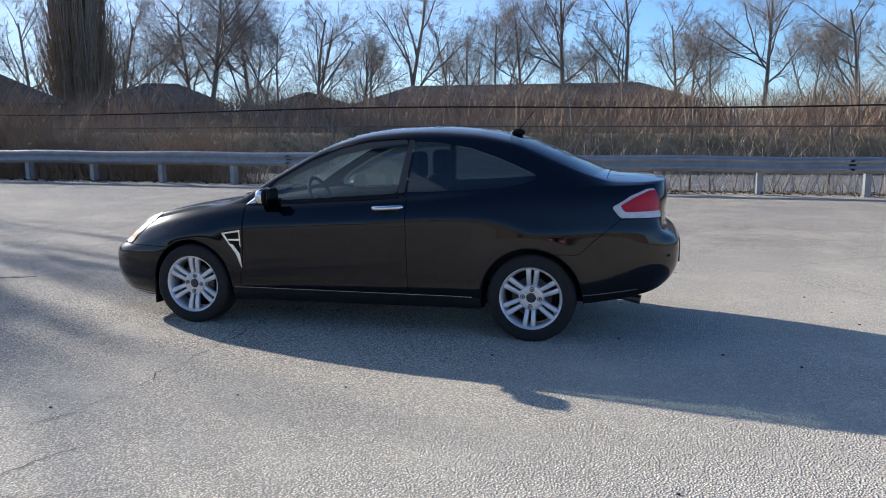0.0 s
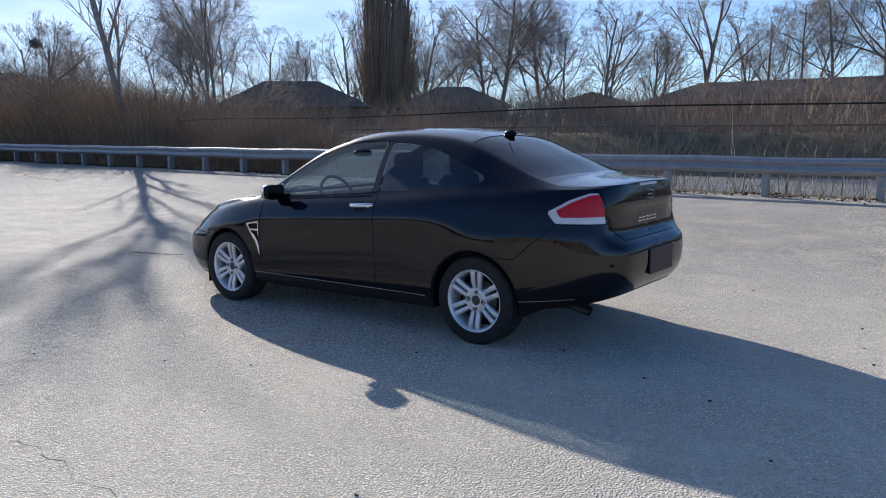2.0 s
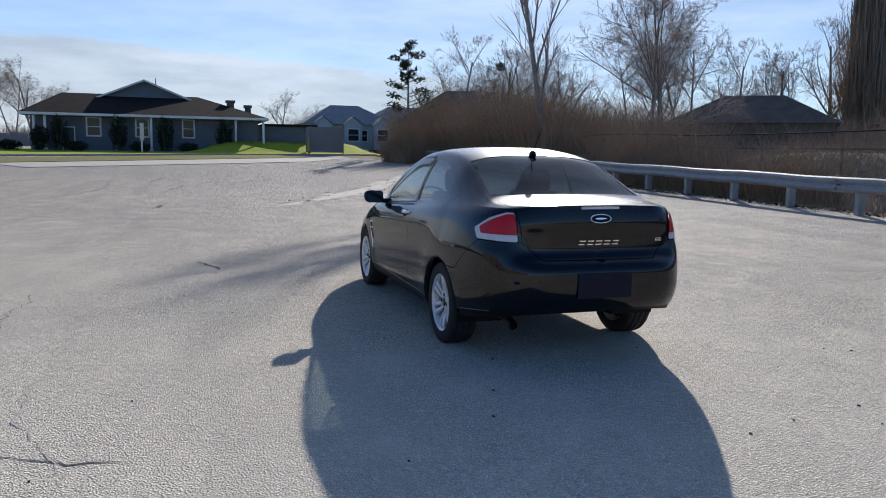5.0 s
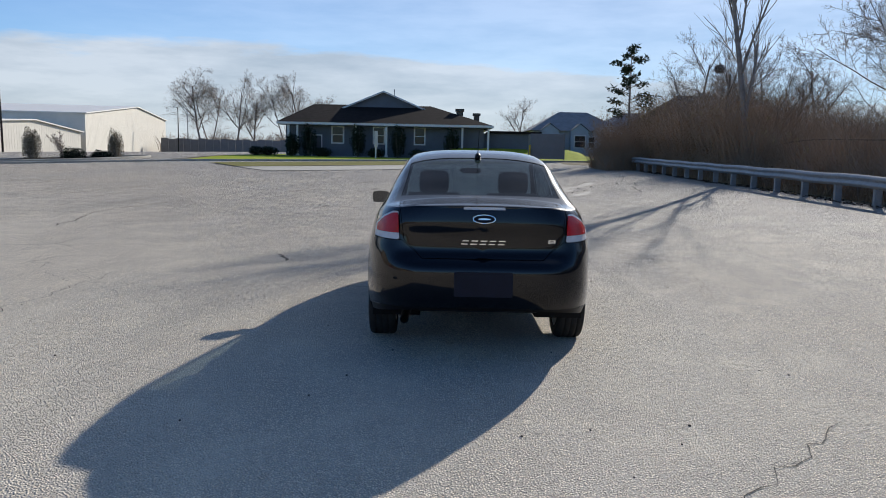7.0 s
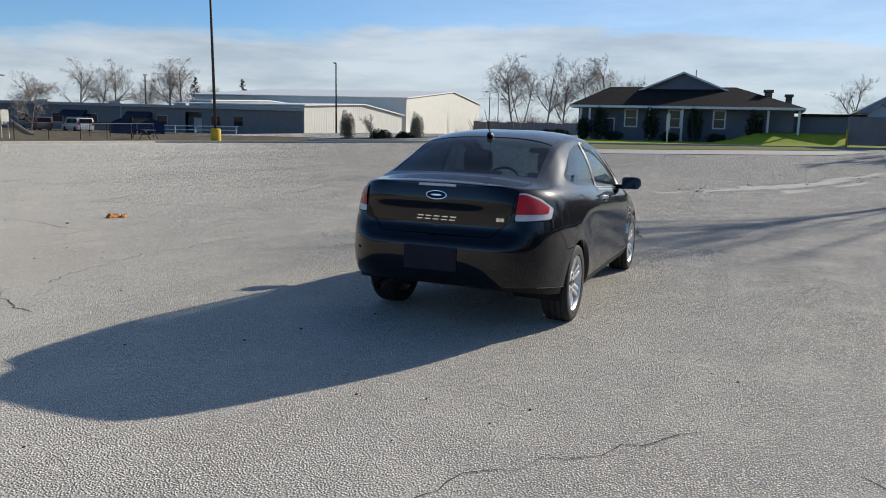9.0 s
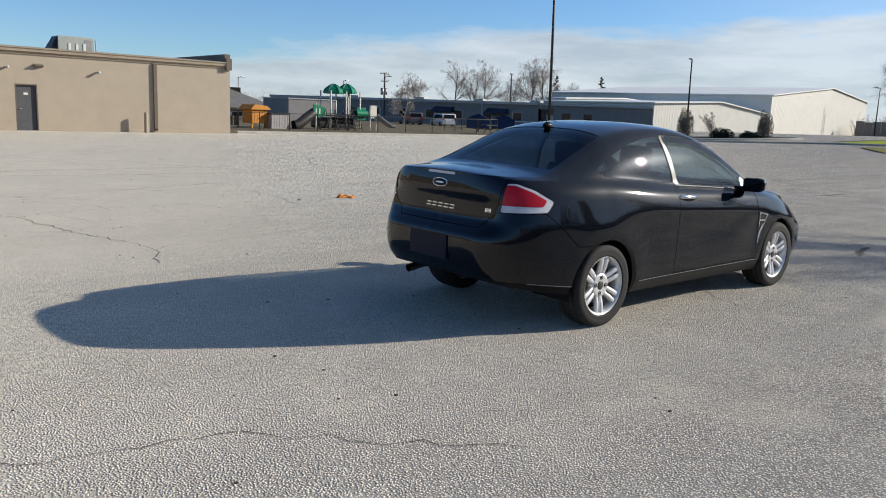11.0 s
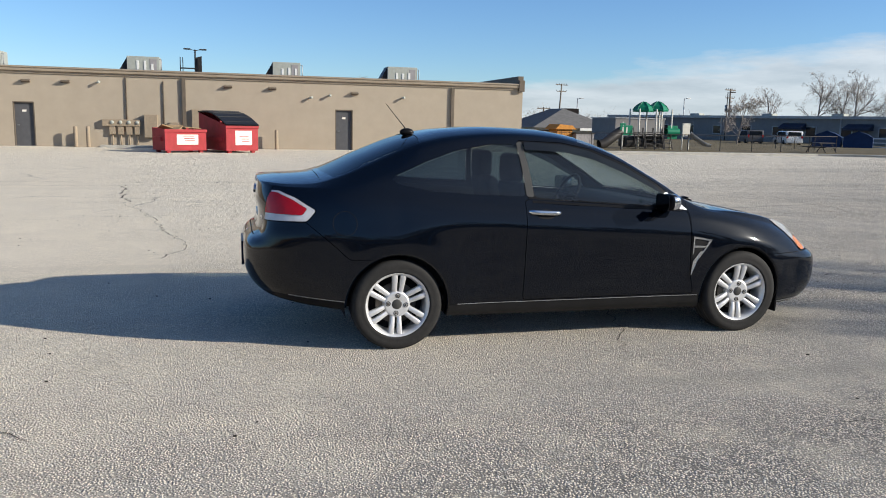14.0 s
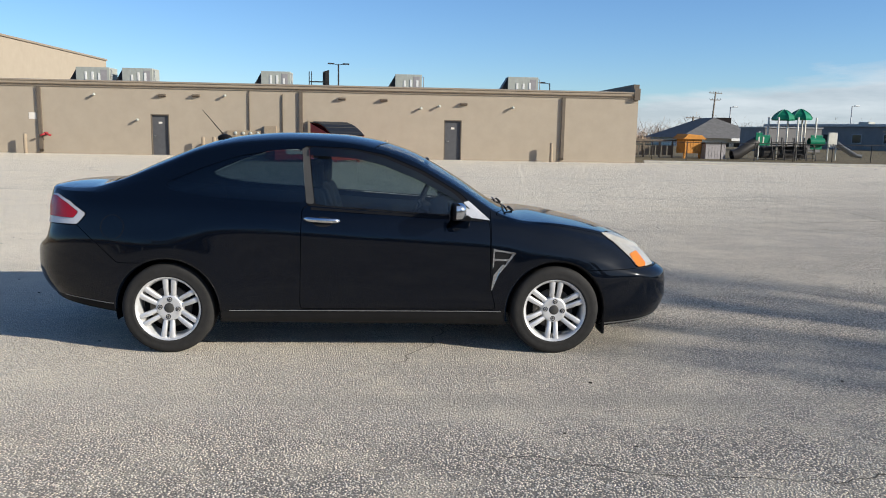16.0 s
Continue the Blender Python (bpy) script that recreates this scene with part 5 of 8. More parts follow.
def build_store():
    store = thing("store_building", "long low tan painted block store with a flat roof", "building", (0, WALL_Y, 0))
    doors = ((-12.32, -11.40), (2.70, 3.62))
    bm = bmesh.new()
    slab_with_openings(bm, -66, 12.95, 0, 3.5, 0, .3, [(a, b, 0, 2.08) for a, b in doors])
    part("front_wall", bm, "stucco", store, "tan painted wall")
    boxpart("side_wall", (12.65, .3, 0, 12.95, 42, 3.5), "stucco", store)
    boxpart("back_wall", (-66, 42, 0, 12.95, 42.3, 3.5), "stucco", store)
    boxpart("far_side_wall", (-66, .3, 0, -65.7, 42, 3.5), "stucco", store)
    boxpart("roof", (-65.7, .25, 3.45, 12.6, 42, 3.6), "shingle_grey", store, "grey flat roof")
    bm = bmesh.new()
    prism(bm, [(-.06, 3.38), (-.06, 3.46), (-.16, 3.50), (-.16, 3.62), (-.20, 3.64), (-.20, 3.70), (.25, 3.74), (.25, 3.38)], "yz", -66, 12.7)
    part("cornice", bm, "cornice", store, "stepped tan metal cornice")
    bm = bmesh.new()
    box(bm, 12.66, -.22, 3.30, 12.98, .0, 3.9, .02)
    box(bm, 12.66, 0, 3.5, 12.98, 26, 4.12, .02)
    part("parapet", bm, "brown_trim", store, "brown end parapet")
    for a, b in doors:
        d = boxpart("door", (a + .05, .10, .02, b - .05, .15, 2.03), "door_grey", store, "grey steel service door", .004)
        bm = bmesh.new()
        box(bm, a, .0, 0, a + .05, .16, 2.08)
        box(bm, b - .05, .0, 0, b, .16, 2.08)
        box(bm, a + .05, .0, 2.03, b - .05, .16, 2.08)
        part("door_frame", bm, "brown_trim", d, "brown steel frame")
        boxpart("door_sign", ((a + b) / 2 - .09, .09, 1.60, (a + b) / 2 + .09, .098, 1.70), "label_white", d, "small white sign")
        bm = bmesh.new()
        tube(bm, [(a + .14, .09, .98), (a + .14, .04, .98), (a + .26, .04, .98)], .012, 8)
        part("door_handle", bm, "galv", d, "", True)
        boxpart("threshold", (a, -.03, 0, b, .1, .02), "concrete", d)
    for x in (-17.78, -4.70, 8.96):
        bm = bmesh.new()
        box(bm, x - .09, -.11, .12, x + .09, -.003, 3.36, .012)
        prism(bm, [(-.11, .10), (-.003, .10), (-.003, .2), (-.11, .2)], "yz", x - .09, x + .09)
        prism(bm, [(x - .09, .12), (x + .09, .12), (x - .12, .0), (x - .28, .0)], "xz", -.10, -.02)
        part("downspout", bm, "brown_trim", store, "square brown downspout")
    for x, z, kind in ((-15.1, 2.98, 0), (-10.0, 3.12, 1), (-8.6, 3.05, 0), (-2.6, 3.12, 1), (-.45, 3.1, 1), (2.35, 2.75, 0), (1.4, 2.62, 0), (3.7, 2.98, 1), (6.2, 2.75, 0), (-11.7, 3.1, 1), (-13.0, 1.75, 0)):
        bm = bmesh.new()
        if kind:
            prism(bm, [(-.003, .0), (-.2, -.05), (-.2, -.09), (-.003, -.14)], "yz", x - .19, x + .19, .006)
            bm.transform(Matrix.Translation((0, 0, z)))
            part("wall_lamp", bm, "brown_trim", store, "brown wedge wall lamp")
        else:
            tube(bm, [(x, -.003, z), (x, -.10, z)], .05, 10)
            tube(bm, [(x, -.08, z), (x + .10, -.22, z + .03)], [.045, .07], 12)
            part("spot_lamp", bm, "ac_grey", store, "small pale spot lamp", True)
    for x, z0, z1 in ((-7.35, 1.3, 3.36), (-5.66, .9, 3.2)):
        bm = bmesh.new()
        tube(bm, [(x, -.05, z0), (x + .02, -.05, z1 - .1), (x + .02, -.003, z1)], .03, 8)
        part("conduit", bm, "brown_trim", store, "", True)
    # meters and switch boxes
    for k in range(4):
        x = -8.15 + .38 * k
        m = boxpart("meter_box", (x, -.16, .62, x + .27, -.003, 1.08), "pipe_tan", store, "tan meter box", .01)
        bm = bmesh.new()
        lathe(bm, [(-.24, .001), (-.24, .075), (-.21, .09), (-.16, .09)], 16, (x + .135, 0, 1.2))
        part("meter", bm, "ac_grey", m, "round glass meter", True)
        bm = bmesh.new()
        tube(bm, [(x + .135, -.08, .0), (x + .135, -.08, .64)], .035, 8)
        part("riser_pipe", bm, "pipe_tan", m, "", True)
    boxpart("switch_box", (-8.45, -.2, 1.02, -6.75, -.003, 1.34), "pipe_tan", store, "long tan switch box", .01)
    boxpart("switch_box", (-6.55, -.28, .5, -5.95, -.003, 1.6), "pipe_tan", store, "tall tan switch box", .01)
    boxpart("switch_box", (-5.4, -.22, .55, -4.95, -.003, 1.25), "pipe_tan", store, "", .01)
    boxpart("switch_box", (-4.35, -.2, 1.0, -3.85, -.003, 1.9), "pipe_tan", store, "", .01)
    boxpart("meter_plinth", (-8.5, -.7, 0, -5.4, -.003, .12), "concrete", store, "low concrete plinth")
    boxpart("wall_sign", (-18.35, -.012, 1.72, -17.98, -.003, 2.05), "label_white", store, "small white wall sign")
    bm = bmesh.new()
    tube(bm, [(-17.5, -.003, 1.0), (-17.5, -.25, 1.0)], .08, 12)
    tube(bm, [(-17.5, -.22, 1.0), (-17.2, -.28, .92)], .05, 10)
    tube(bm, [(-17.5, -.22, 1.0), (-17.75, -.28, .90)], .05, 10)
    part("fire_valve", bm, "red_steel", store, "red fire hose valve", True)
    return store


store = build_store()


def bollard(x, h=1.0):
    b = thing("bollard", "tan painted pipe bollard beside the wall", "bollard", (x, WALL_Y - .45, 0), group="bollards along the store")
    bm = bmesh.new()
    lathe(bm, [(0, .09), (h - .06, .09), (h - .02, .07), (h, .001)], 16)
    bm.transform(Matrix.Rotation(math.pi / 2, 4, "X"))
    part("pipe", bm, "pipe_tan", b, "", True)


for x in (-18.4, -9.05, -.30, 8.32, -9.6):
    bollard(x)

block = thing("upper_store_block", "taller tan block wall of the store behind", "building", (0, 0, 0))
bm = bmesh.new()
box(bm, -80, 46, 3.5, -27, 70, 7.4)
part("wall", bm, "stucco", block)
boxpart("coping", (-80.1, 45.9, 7.4, -26.9, 70.1, 7.55), "cornice", block)
boxpart("base_wall", (-79.9, 46.1, 0, -27.1, 77.0, 3.5), "stucco", block)


def rooftop_unit(x0, x1, y=46.2, seed=0):
    """A packaged air handler: cabinet, sloped intake hood, pipe stubs, curb."""
    u = thing("air_conditioner", "pale grey rooftop air conditioner with an intake hood", "air conditioner", ((x0 + x1) / 2, y, 3.6), group="air conditioners on the store roof")
    w = (x1 - x0) * .78
    boxpart("cabinet", (-w / 2 + .2, 0, .55, w / 2 + .2, 1.5, 1.55), "ac_grey", u, "", .02)
    boxpart("curb", (-w / 2 + .3, .1, 0, w / 2 + .1, 1.4, .55), "brown_trim", u)
    bm = bmesh.new()
    prism(bm, [(-w / 2 + .2, .62), (-w / 2 + .2, 1.5), (-w / 2 - .32, .62)], "xz", .15, 1.35)
    part("intake_hood", bm, "pole_dark", u, "dark sloped intake hood")
    rnd = random.Random(seed)
    for k in range(3):
        x = -w / 2 + .75 + .42 * k
        bm = bmesh.new()
        box(bm, x, -.03, .75, x + .14, -.002, 1.1 + .2 * rnd.random(), .01)
        part("vent_pipe", bm, "white_trim", u)
    boxpart("service_panel", (w / 2 - .35, -.012, .7, w / 2 + .05, -.002, 1.4), "shed_grey", u)
    bm = bmesh.new()
    tube(bm, [(w / 2 + .32, .1, .3), (w / 2 + .32, .1, 1.4), (w / 2 + .2, .1, 1.4)], .03, 8)
    part("drain_pipe", bm, "galv", u, "", True)


for n, (a, b) in enumerate(((-20.9, -18.2), (-17.97, -15.5), (-9.1, -6.7), (-.35, 1.9), (7.1, 9.7), (-29.5, -27.0))):
    rooftop_unit(a, b, seed=n)
rack = thing("roof_rack", "dark steel rack on the store roof", "rack", (-4.9, 46.2, 3.6))
bm = bmesh.new()
for x in (-.65, -.5, .45):
    box(bm, x, 0, 0, x + .05, .05, 1.6)
box(bm, -.65, 0, .9, .5, .05, .98)
part("frame", bm, "pole_dark", rack)
bm = bmesh.new()
prism(bm, [(.25, .1), (.65, .1), (.65, 1.72), (.25, 1.6)], "xz", .1, .3)
part("panel", bm, "pole_dark", rack)
for x, y, z in ((1.6, 46, .45), (-.9, 44, .35), (7.0, 50, .3), (10.4, 45, .5)):
    v = thing("roof_vent", "small dark pipe vent on the roof", "vent", (x, y, 3.6), group="vents on the store roof")
    bm = bmesh.new()
    tube(bm, [(0, 0, 0), (0, 0, z)], .06, 8)
    tube(bm, [(0, 0, z), (0, 0, z + .12)], .12, 8)
    part("pipe", bm, "pole_dark", v)


# ---- dumpsters ----
def dumpster(name, at, turn, w, d, h0, h1, label, open_top):
    t = thing(name, label, "dumpster", at, turn, group="dumpsters by the store")
    bm = bmesh.new()
    side = [(0, .1), (0, h0), (d, h1), (d, .1)]
    for y in (-w / 2, w / 2 - .04):
        prism(bm, [(a, b) for a, b in side], "xz", y, y + .04)
    box(bm, 0, -w / 2 + .04, .1, .04, w / 2 - .04, h0)
    box(bm, d - .04, -w / 2 + .04, .1, d, w / 2 - .04, h1)
    box(bm, .04, -w / 2 + .04, .1, d - .04, w / 2 - .04, .16)
    part("bin", bm, "red_steel", t, "faded red steel bin")
    for k, (xx, yy) in enumerate(((.15, -w / 2 + .2), (.15, w / 2 - .2), (d - .15, -w / 2 + .2), (d - .15, w / 2 - .2))):
        boxpart("foot", (xx - .08, yy - .08, 0, xx + .08, yy + .08, .1), "red_steel", t)
    bm = bmesh.new()
    box(bm, -.04, -w / 2 - .03, h0 - .12, .0, w / 2 + .03, h0, .01)
    part("rim", bm, "red_steel", t)
    for y in (-w / 2 - .09, w / 2 + .002):
        boxpart("lift_pocket", (.25, y, .5, d - .25, y + .088, .68), "red_steel", t)
    boxpart("sticker", (-.008, -w * .30, .35, -.002, w * .22, h0 - .22), "label_white", t, "white sticker")
    for k in range(3):
        boxpart("sticker_bar", (-.012, -w * .22 + k * .02, .5 + k * .1, -.008, w * .02 + .06 * k, .53 + k * .1), "red_steel", t)
    if open_top:
        rnd = random.Random(3)
        for k in range(6):
            bm = bmesh.new()
            box(bm, -.35, -.25, 0, .35, .25, .03)
            ob = part("cardboard", bm, "cardboard", t, "flattened brown cardboard" if k == 0 else "")
            ob.matrix_basis = pose(.4 + .5 * rnd.random(), -w * .3 + w * .6 * rnd.random(), h0 - .05 + .12 * rnd.random(), rnd.uniform(-30, 30), rnd.uniform(-40, 10), rnd.uniform(0, 90))
    else:
        bm = bmesh.new()
        n = 8
        prev = None
        for k in range(n + 1):
            x = -.06 + (d + .08) * k / n
            z = h0 + (h1 - h0) * (k / n) + .22 * math.sin(math.pi * k / n)
            cur = [bm.verts.new((x, s * (w / 2 + .02), z + q)) for s, q in ((-1, .0), (-1, .05), (1, .05), (1, .0))]
            if prev:
                for j in range(4):
                    bm.faces.new((prev[j], prev[(j + 1) % 4], cur[(j + 1) % 4], cur[j]))
            prev = cur
        part("lid", bm, "lid_black", t, "sagging black plastic lid")
        for k in range(5):
            boxpart("lid_rib", (.2 + .5 * k, -w / 2, h0 + (h1 - h0) * (.2 + .5 * k) / d + .22 * math.sin(math.pi * (.2 + .5 * k) / d) + .045, .26 + .5 * k, w / 2, h0 + (h1 - h0) * (.2 + .5 * k) / d + .22 * math.sin(math.pi * (.2 + .5 * k) / d) + .085), "lid_black", t)
    return t


dumpster("dumpster", (-2.0, 30.0, 0), 118, 1.55, 2.6, 1.2, 1.75, "tall red dumpster with a closed black lid", False)
dumpster("dumpster", (-4.35, 29.5, 0), 118, 1.85, 1.3, 1.0, 1.05, "open red dumpster filled with cardboard", True)


# ---- lamp posts and utility poles ----
def lamp_post(x, y, z, h, arm, lean=0.0, dark=True, base=False, r=.09, label="tall dark steel lamp post", twin=False):
    p = thing("lamp_post", label, "lamp post", (x, y, z), arm)
    bm = bmesh.new()
    tube(bm, [(0, 0, 0), (lean * .5, 0, h * .5), (lean, 0, h)], [r, r * .85, r * .65], 12)
    part("pole", bm, "pole_dark" if dark else "galv", p, "", True)
    if base:
        bm = bmesh.new()
        lathe(bm, [(0, .36), (.85, .36), (.95, .30), (.95, .001)], 20)
        bm.transform(Matrix.Rotation(math.pi / 2, 4, "X"))
        part("base", bm, "yellow", p, "yellow painted concrete base", True)
    for s in ((1, -1) if twin else (1,)):
        bm = bmesh.new()
        tube(bm, [(lean, 0, h - .1), (lean + s * .5, 0, h)], .035, 8)
        part("arm", bm, "pole_dark" if dark else "galv", p)
        bm = bmesh.new()
        box(bm, min(lean + s * .45, lean + s * 1.15), -.16, h - .04, max(lean + s * .45, lean + s * 1.15), .16, h + .1, .03)
        part("lamp_head", bm, "pole_dark" if dark else "galv", p)
    return p


lamp_post(37.3, 33.9, .06, 14.5, 113, lean=.30, base=True, r=.11, label="tall dark lamp post on a yellow base", twin=True)
lamp_post(84.6, 52.1, .1, 9.4, 200, lean=.5, r=.13)
lamp_post(148.4, 52.9, .2, 9.0, 150, r=.12)
lamp_post(151.5, 52.0, .2, 9.0, 150, r=.12, dark=False, label="pale grey steel lamp post")
lamp_post(-6.2, 81.1, 0, 8.5, 8, twin=True, r=.12)
lamp_post(16.0, 75.0, 0, 6.6, 170, r=.08)
lamp_post(9.5, 78.0, 0, 5.6, 90, r=.08)
lamp_post(51.7, 112.7, -.4, 6.4, 10, dark=False, r=.12, label="pale grey steel lamp post")
lamp_post(66.2, 104.5, -.3, 6.5, 10, dark=False, r=.1, label="pale grey steel lamp post")
lamp_post(64.9, 91.4, -.3, 7.0, 0, r=.09)


def utility_pole(x, y, z, h, turn, transformer=False, lean=0.0):
    p = thing("utility_pole", "weathered wooden utility pole with crossarms", "utility pole", (x, y, z), turn, group="utility poles")
    bm = bmesh.new()
    tube(bm, [(0, 0, 0), (lean, 0, h)], [.19, .12], 10)
    part("pole", bm, "pole_wood", p, "", True)
    for k, zz in enumerate((h - .3, h - 1.5)):
        bm = bmesh.new()
        box(bm, lean - 1.3 + .3 * k, -.06, zz, lean + 1.3 - .3 * k, .06, zz + .14)
        part("crossarm", bm, "pole_wood", p)
        for s in (-1.1, -.5, .5, 1.1):
            bm = bmesh.new()
            tube(bm, [(lean + s, 0, zz + .14), (lean + s, 0, zz + .36)], .05, 6)
            part("insulator", bm, "galv", p)
    if transformer:
        for s in (-.5, .5):
            bm = bmesh.new()
            tube(bm, [(s, .1, h - 3.6), (s, .1, h - 2.5)], .28, 12)
            part("transformer", bm, "galv", p, "", True)


utility_pole(56.2, 131.1, -.6, 9.9, 10, lean=.6)
utility_pole(46.7, 114.8, -.5, 5.0, 12)
utility_pole(72.1, 101.2, -.5, 8.3, 20, True)
utility_pole(116.0, 115.0, -.5, 11.0, 30)
utility_pole(15.0, 120.0, -.3, 6.2, 10)


# ---- houses ----
def hip_roof(bm, x0, y0, x1, y1, z0, z1, inset, over=.4):
    """A hip roof with its ridge along the longer side, with a soffit."""
    x0, y0, x1, y1 = x0 - over, y0 - over, x1 + over, y1 + over
    if y1 - y0 > x1 - x0:
        a, b = ((x0 + x1) / 2, y0 + inset, z1), ((x0 + x1) / 2, y1 - inset, z1)
        fs = [(0, 1, 4), (1, 2, 5, 4), (2, 3, 5), (3, 0, 4, 5), (3, 2, 1, 0)]
    else:
        a, b = (x0 + inset, (y0 + y1) / 2, z1), (x1 - inset, (y0 + y1) / 2, z1)
        fs = [(3, 0, 4), (0, 1, 5, 4), (1, 2, 5), (2, 3, 4, 5), (3, 2, 1, 0)]
    add(bm, [(x0, y0, z0), (x1, y0, z0), (x1, y1, z0), (x0, y1, z0), a, b], fs)


def window_unit(parent, x, y0, y1, z0, z1, face=-1, trim="white_trim", t=.14):
    """A window in a wall that faces along x: trim, sash bar and panes."""
    w = new("window")
    w.parent = parent
    bm = bmesh.new()
    a, b = (x + face * .06, x + face * .002) if face < 0 else (x + .002, x + .06)
    for q in ((y0 - t, z0 - t, y1 + t, z0), (y0 - t, z1, y1 + t, z1 + t), (y0 - t, z0, y0, z1), (y1, z0, y1 + t, z1)):
        box(bm, a, q[0], q[1], b, q[2], q[3])
    part("frame", bm, trim, w, "white window trim")
    zm = (z0 + z1) / 2
    for za, zb in ((z0, zm - .03), (zm + .03, z1)):
        boxpart("pane", (x + face * .02 - .004, y0, za, x + face * .02 + .004, y1, zb), "glass_far", w)
    boxpart("sash_bar", (x + face * .035 - .01, y0, zm - .03, x + face * .035 + .01, y1, zm + .03), trim, w)
    return w


def build_house():
    """The dark low house with a hip roof, a front gable and a columned porch."""
    h = thing("house", "low dark grey house with a brown hip roof and front gable", "house", (72.0, 0, .78))
    boxpart("wall", (0, -3.9, 0, 14, 16.2, 3.35), "siding_dark", h, "dark grey painted wall")
    bm = bmesh.new()
    for k in range(12):
        box(bm, -.02, -3.9, .2 + .245 * k, -.002, 16.2, .215 + .245 * k)
    part("siding_joints", bm, "siding_dark", h)
    bm = bmesh.new()
    add(bm, [(-1.6, -4.8, 3.35), (15.4, -4.8, 3.35), (15.4, 16.9, 3.35), (-1.6, 16.9, 3.35), (6.6, 1.6, 5.62), (6.6, 14.4, 5.62)],
        [(0, 1, 4), (1, 2, 5, 4), (2, 3, 5), (3, 0, 4, 5), (3, 2, 1, 0)])
    part("roof", bm, "roof", h, "brown shingle hip roof")
    bm = bmesh.new()
    # raised front gable over the ridge
    add(bm, [(5.2, 11.1, 5.2), (5.2, 6.7, 7.05), (5.2, 2.3, 5.2), (12, 11.1, 5.2), (12, 6.7, 7.05), (12, 2.3, 5.2)], [(0, 1, 4, 3), (1, 2, 5, 4)])
    part("gable_roof", bm, "roof", h)
    bm = bmesh.new()
    prism(bm, [(10.8, 4.9), (10.8, 5.3), (6.7, 6.98), (2.6, 5.3), (2.6, 4.9)], "yz", 5.6, 6.0)
    part("gable_wall", bm, "siding_dark", h, "grey gable wall")
    for s in (1, -1):
        bm = bmesh.new()
        prism(bm, [(6.7, 6.92), (6.7, 7.10), (6.7 + s * 4.45, 5.24), (6.7 + s * 4.45, 5.06)], "yz", 5.05, 5.25)
        part("gable_trim", bm, "white_trim", h, "white gable trim")
    boxpart("fascia", (-1.62, -4.8, 3.16, -1.5, 16.8, 3.38), "white_trim", h, "white fascia")
    boxpart("fascia", (-1.5, 16.68, 3.16, 15.2, 16.8, 3.38), "white_trim", h)
    boxpart("fascia", (-1.5, -4.8, 3.16, 15.2, -4.68, 3.38), "white_trim", h)
    boxpart("porch_ceiling", (-1.5, -4.6, 3.10, 0, 16.6, 3.16), "siding_dark", h)
    boxpart("porch_floor", (-1.4, -4.4, -.2, 0, 16.4, .06), "concrete", h)
    for y in (15.7, 14.8, -1.7, -4.3, 9.0, 5.9):
        bm = bmesh.new()
        box(bm, -1.32, y - .1, .05, -1.12, y + .1, 3.12, .015)
        box(bm, -1.38, y - .16, .05, -1.06, y + .16, .25, .015)
        part("column", bm, "white_trim", h, "white square porch column")
    for a, b in ((10.2, 11.65), (6.05, 7.42), (1.97, 3.24)):
        window_unit(h, 0, (a + b) / 2 - (b - a) * .36, (a + b) / 2 + (b - a) * .36, 1.45, 2.98)
    d = boxpart("door", (-.06, 12.6, .06, -.004, 13.5, 2.1), "door_grey", h, "dark front door")
    boxpart("door_frame", (-.04, 12.5, .06, -.002, 13.6, 2.2), "white_trim", d)
    for x, y, r, z in ((4.0, -1.5, .35, 5.0), (6.5, -3.4, .3, 4.7)):
        bm = bmesh.new()
        box(bm, x - r, y - r, z - 1.3, x + r, y + r, z, .02)
        box(bm, x - r - .12, y - r - .12, z - .02, x + r + .12, y + r + .12, z + .25, .03)
        part("chimney", bm, "brown_trim", h, "brown boxed flue")
    bm = bmesh.new()
    tube(bm, [(7.5, 5.7, 6.5), (7.5, 5.7, 7.45)], .05, 8)
    part("vent_pipe", bm, "galv", h)
    boxpart("side_wing", (2, -9.5, 0, 10, -3.9, 2.7), "siding_dark", h)
    boxpart("wing_roof", (1.6, -10, 2.7, 10.4, -4.6, 2.95), "roof", h)
    return h


build_house()


def ranch(x, y, turn, w, d, label, wall="siding_dark", roof="shingle_grey", n=2, eave=2.9, peak=5.2, z=0.2):
    """A simple low house with cross gables, seen from afar."""
    h = thing("ranch_house", label, "house", (x, y, z), turn, group="low houses beyond the trees")
    boxpart("wall", (0, -w / 2, 0, d, w / 2, eave), wall, h)
    bm = bmesh.new()
    hip_roof(bm, 0, -w / 2, d, w / 2, eave, peak, d * .45, .5)
    part("roof", bm, roof, h)
    for k in range(n):
        yc = -w / 2 + w * (k + .5) / n
        bm = bmesh.new()
        g = w / n * .32
        add(bm, [(-1.4, yc - g, eave), (-1.4, yc, eave + g * .75), (-1.4, yc + g, eave), (d * .45, yc - g, eave), (d * .45, yc, eave + g * .75), (d * .45, yc + g, eave)], [(0, 1, 4, 3), (1, 2, 5, 4)])
        part("gable_roof", bm, roof, h)
        bm = bmesh.new()
        prism(bm, [(yc - g * .92, 0), (yc + g * .92, 0), (yc + g * .92, eave), (yc, eave + g * .68), (yc - g * .92, eave)], "yz", -1.2, 0)
        part("gable_wall", bm, wall, h)
        window_unit(h, -1.2, yc - .6, yc + .6, 1.0, 2.3, trim="white_trim", t=.1)
        window_unit(h, 0, yc + g + .5, yc + g + 1.5, 1.0, 2.2, t=.1)


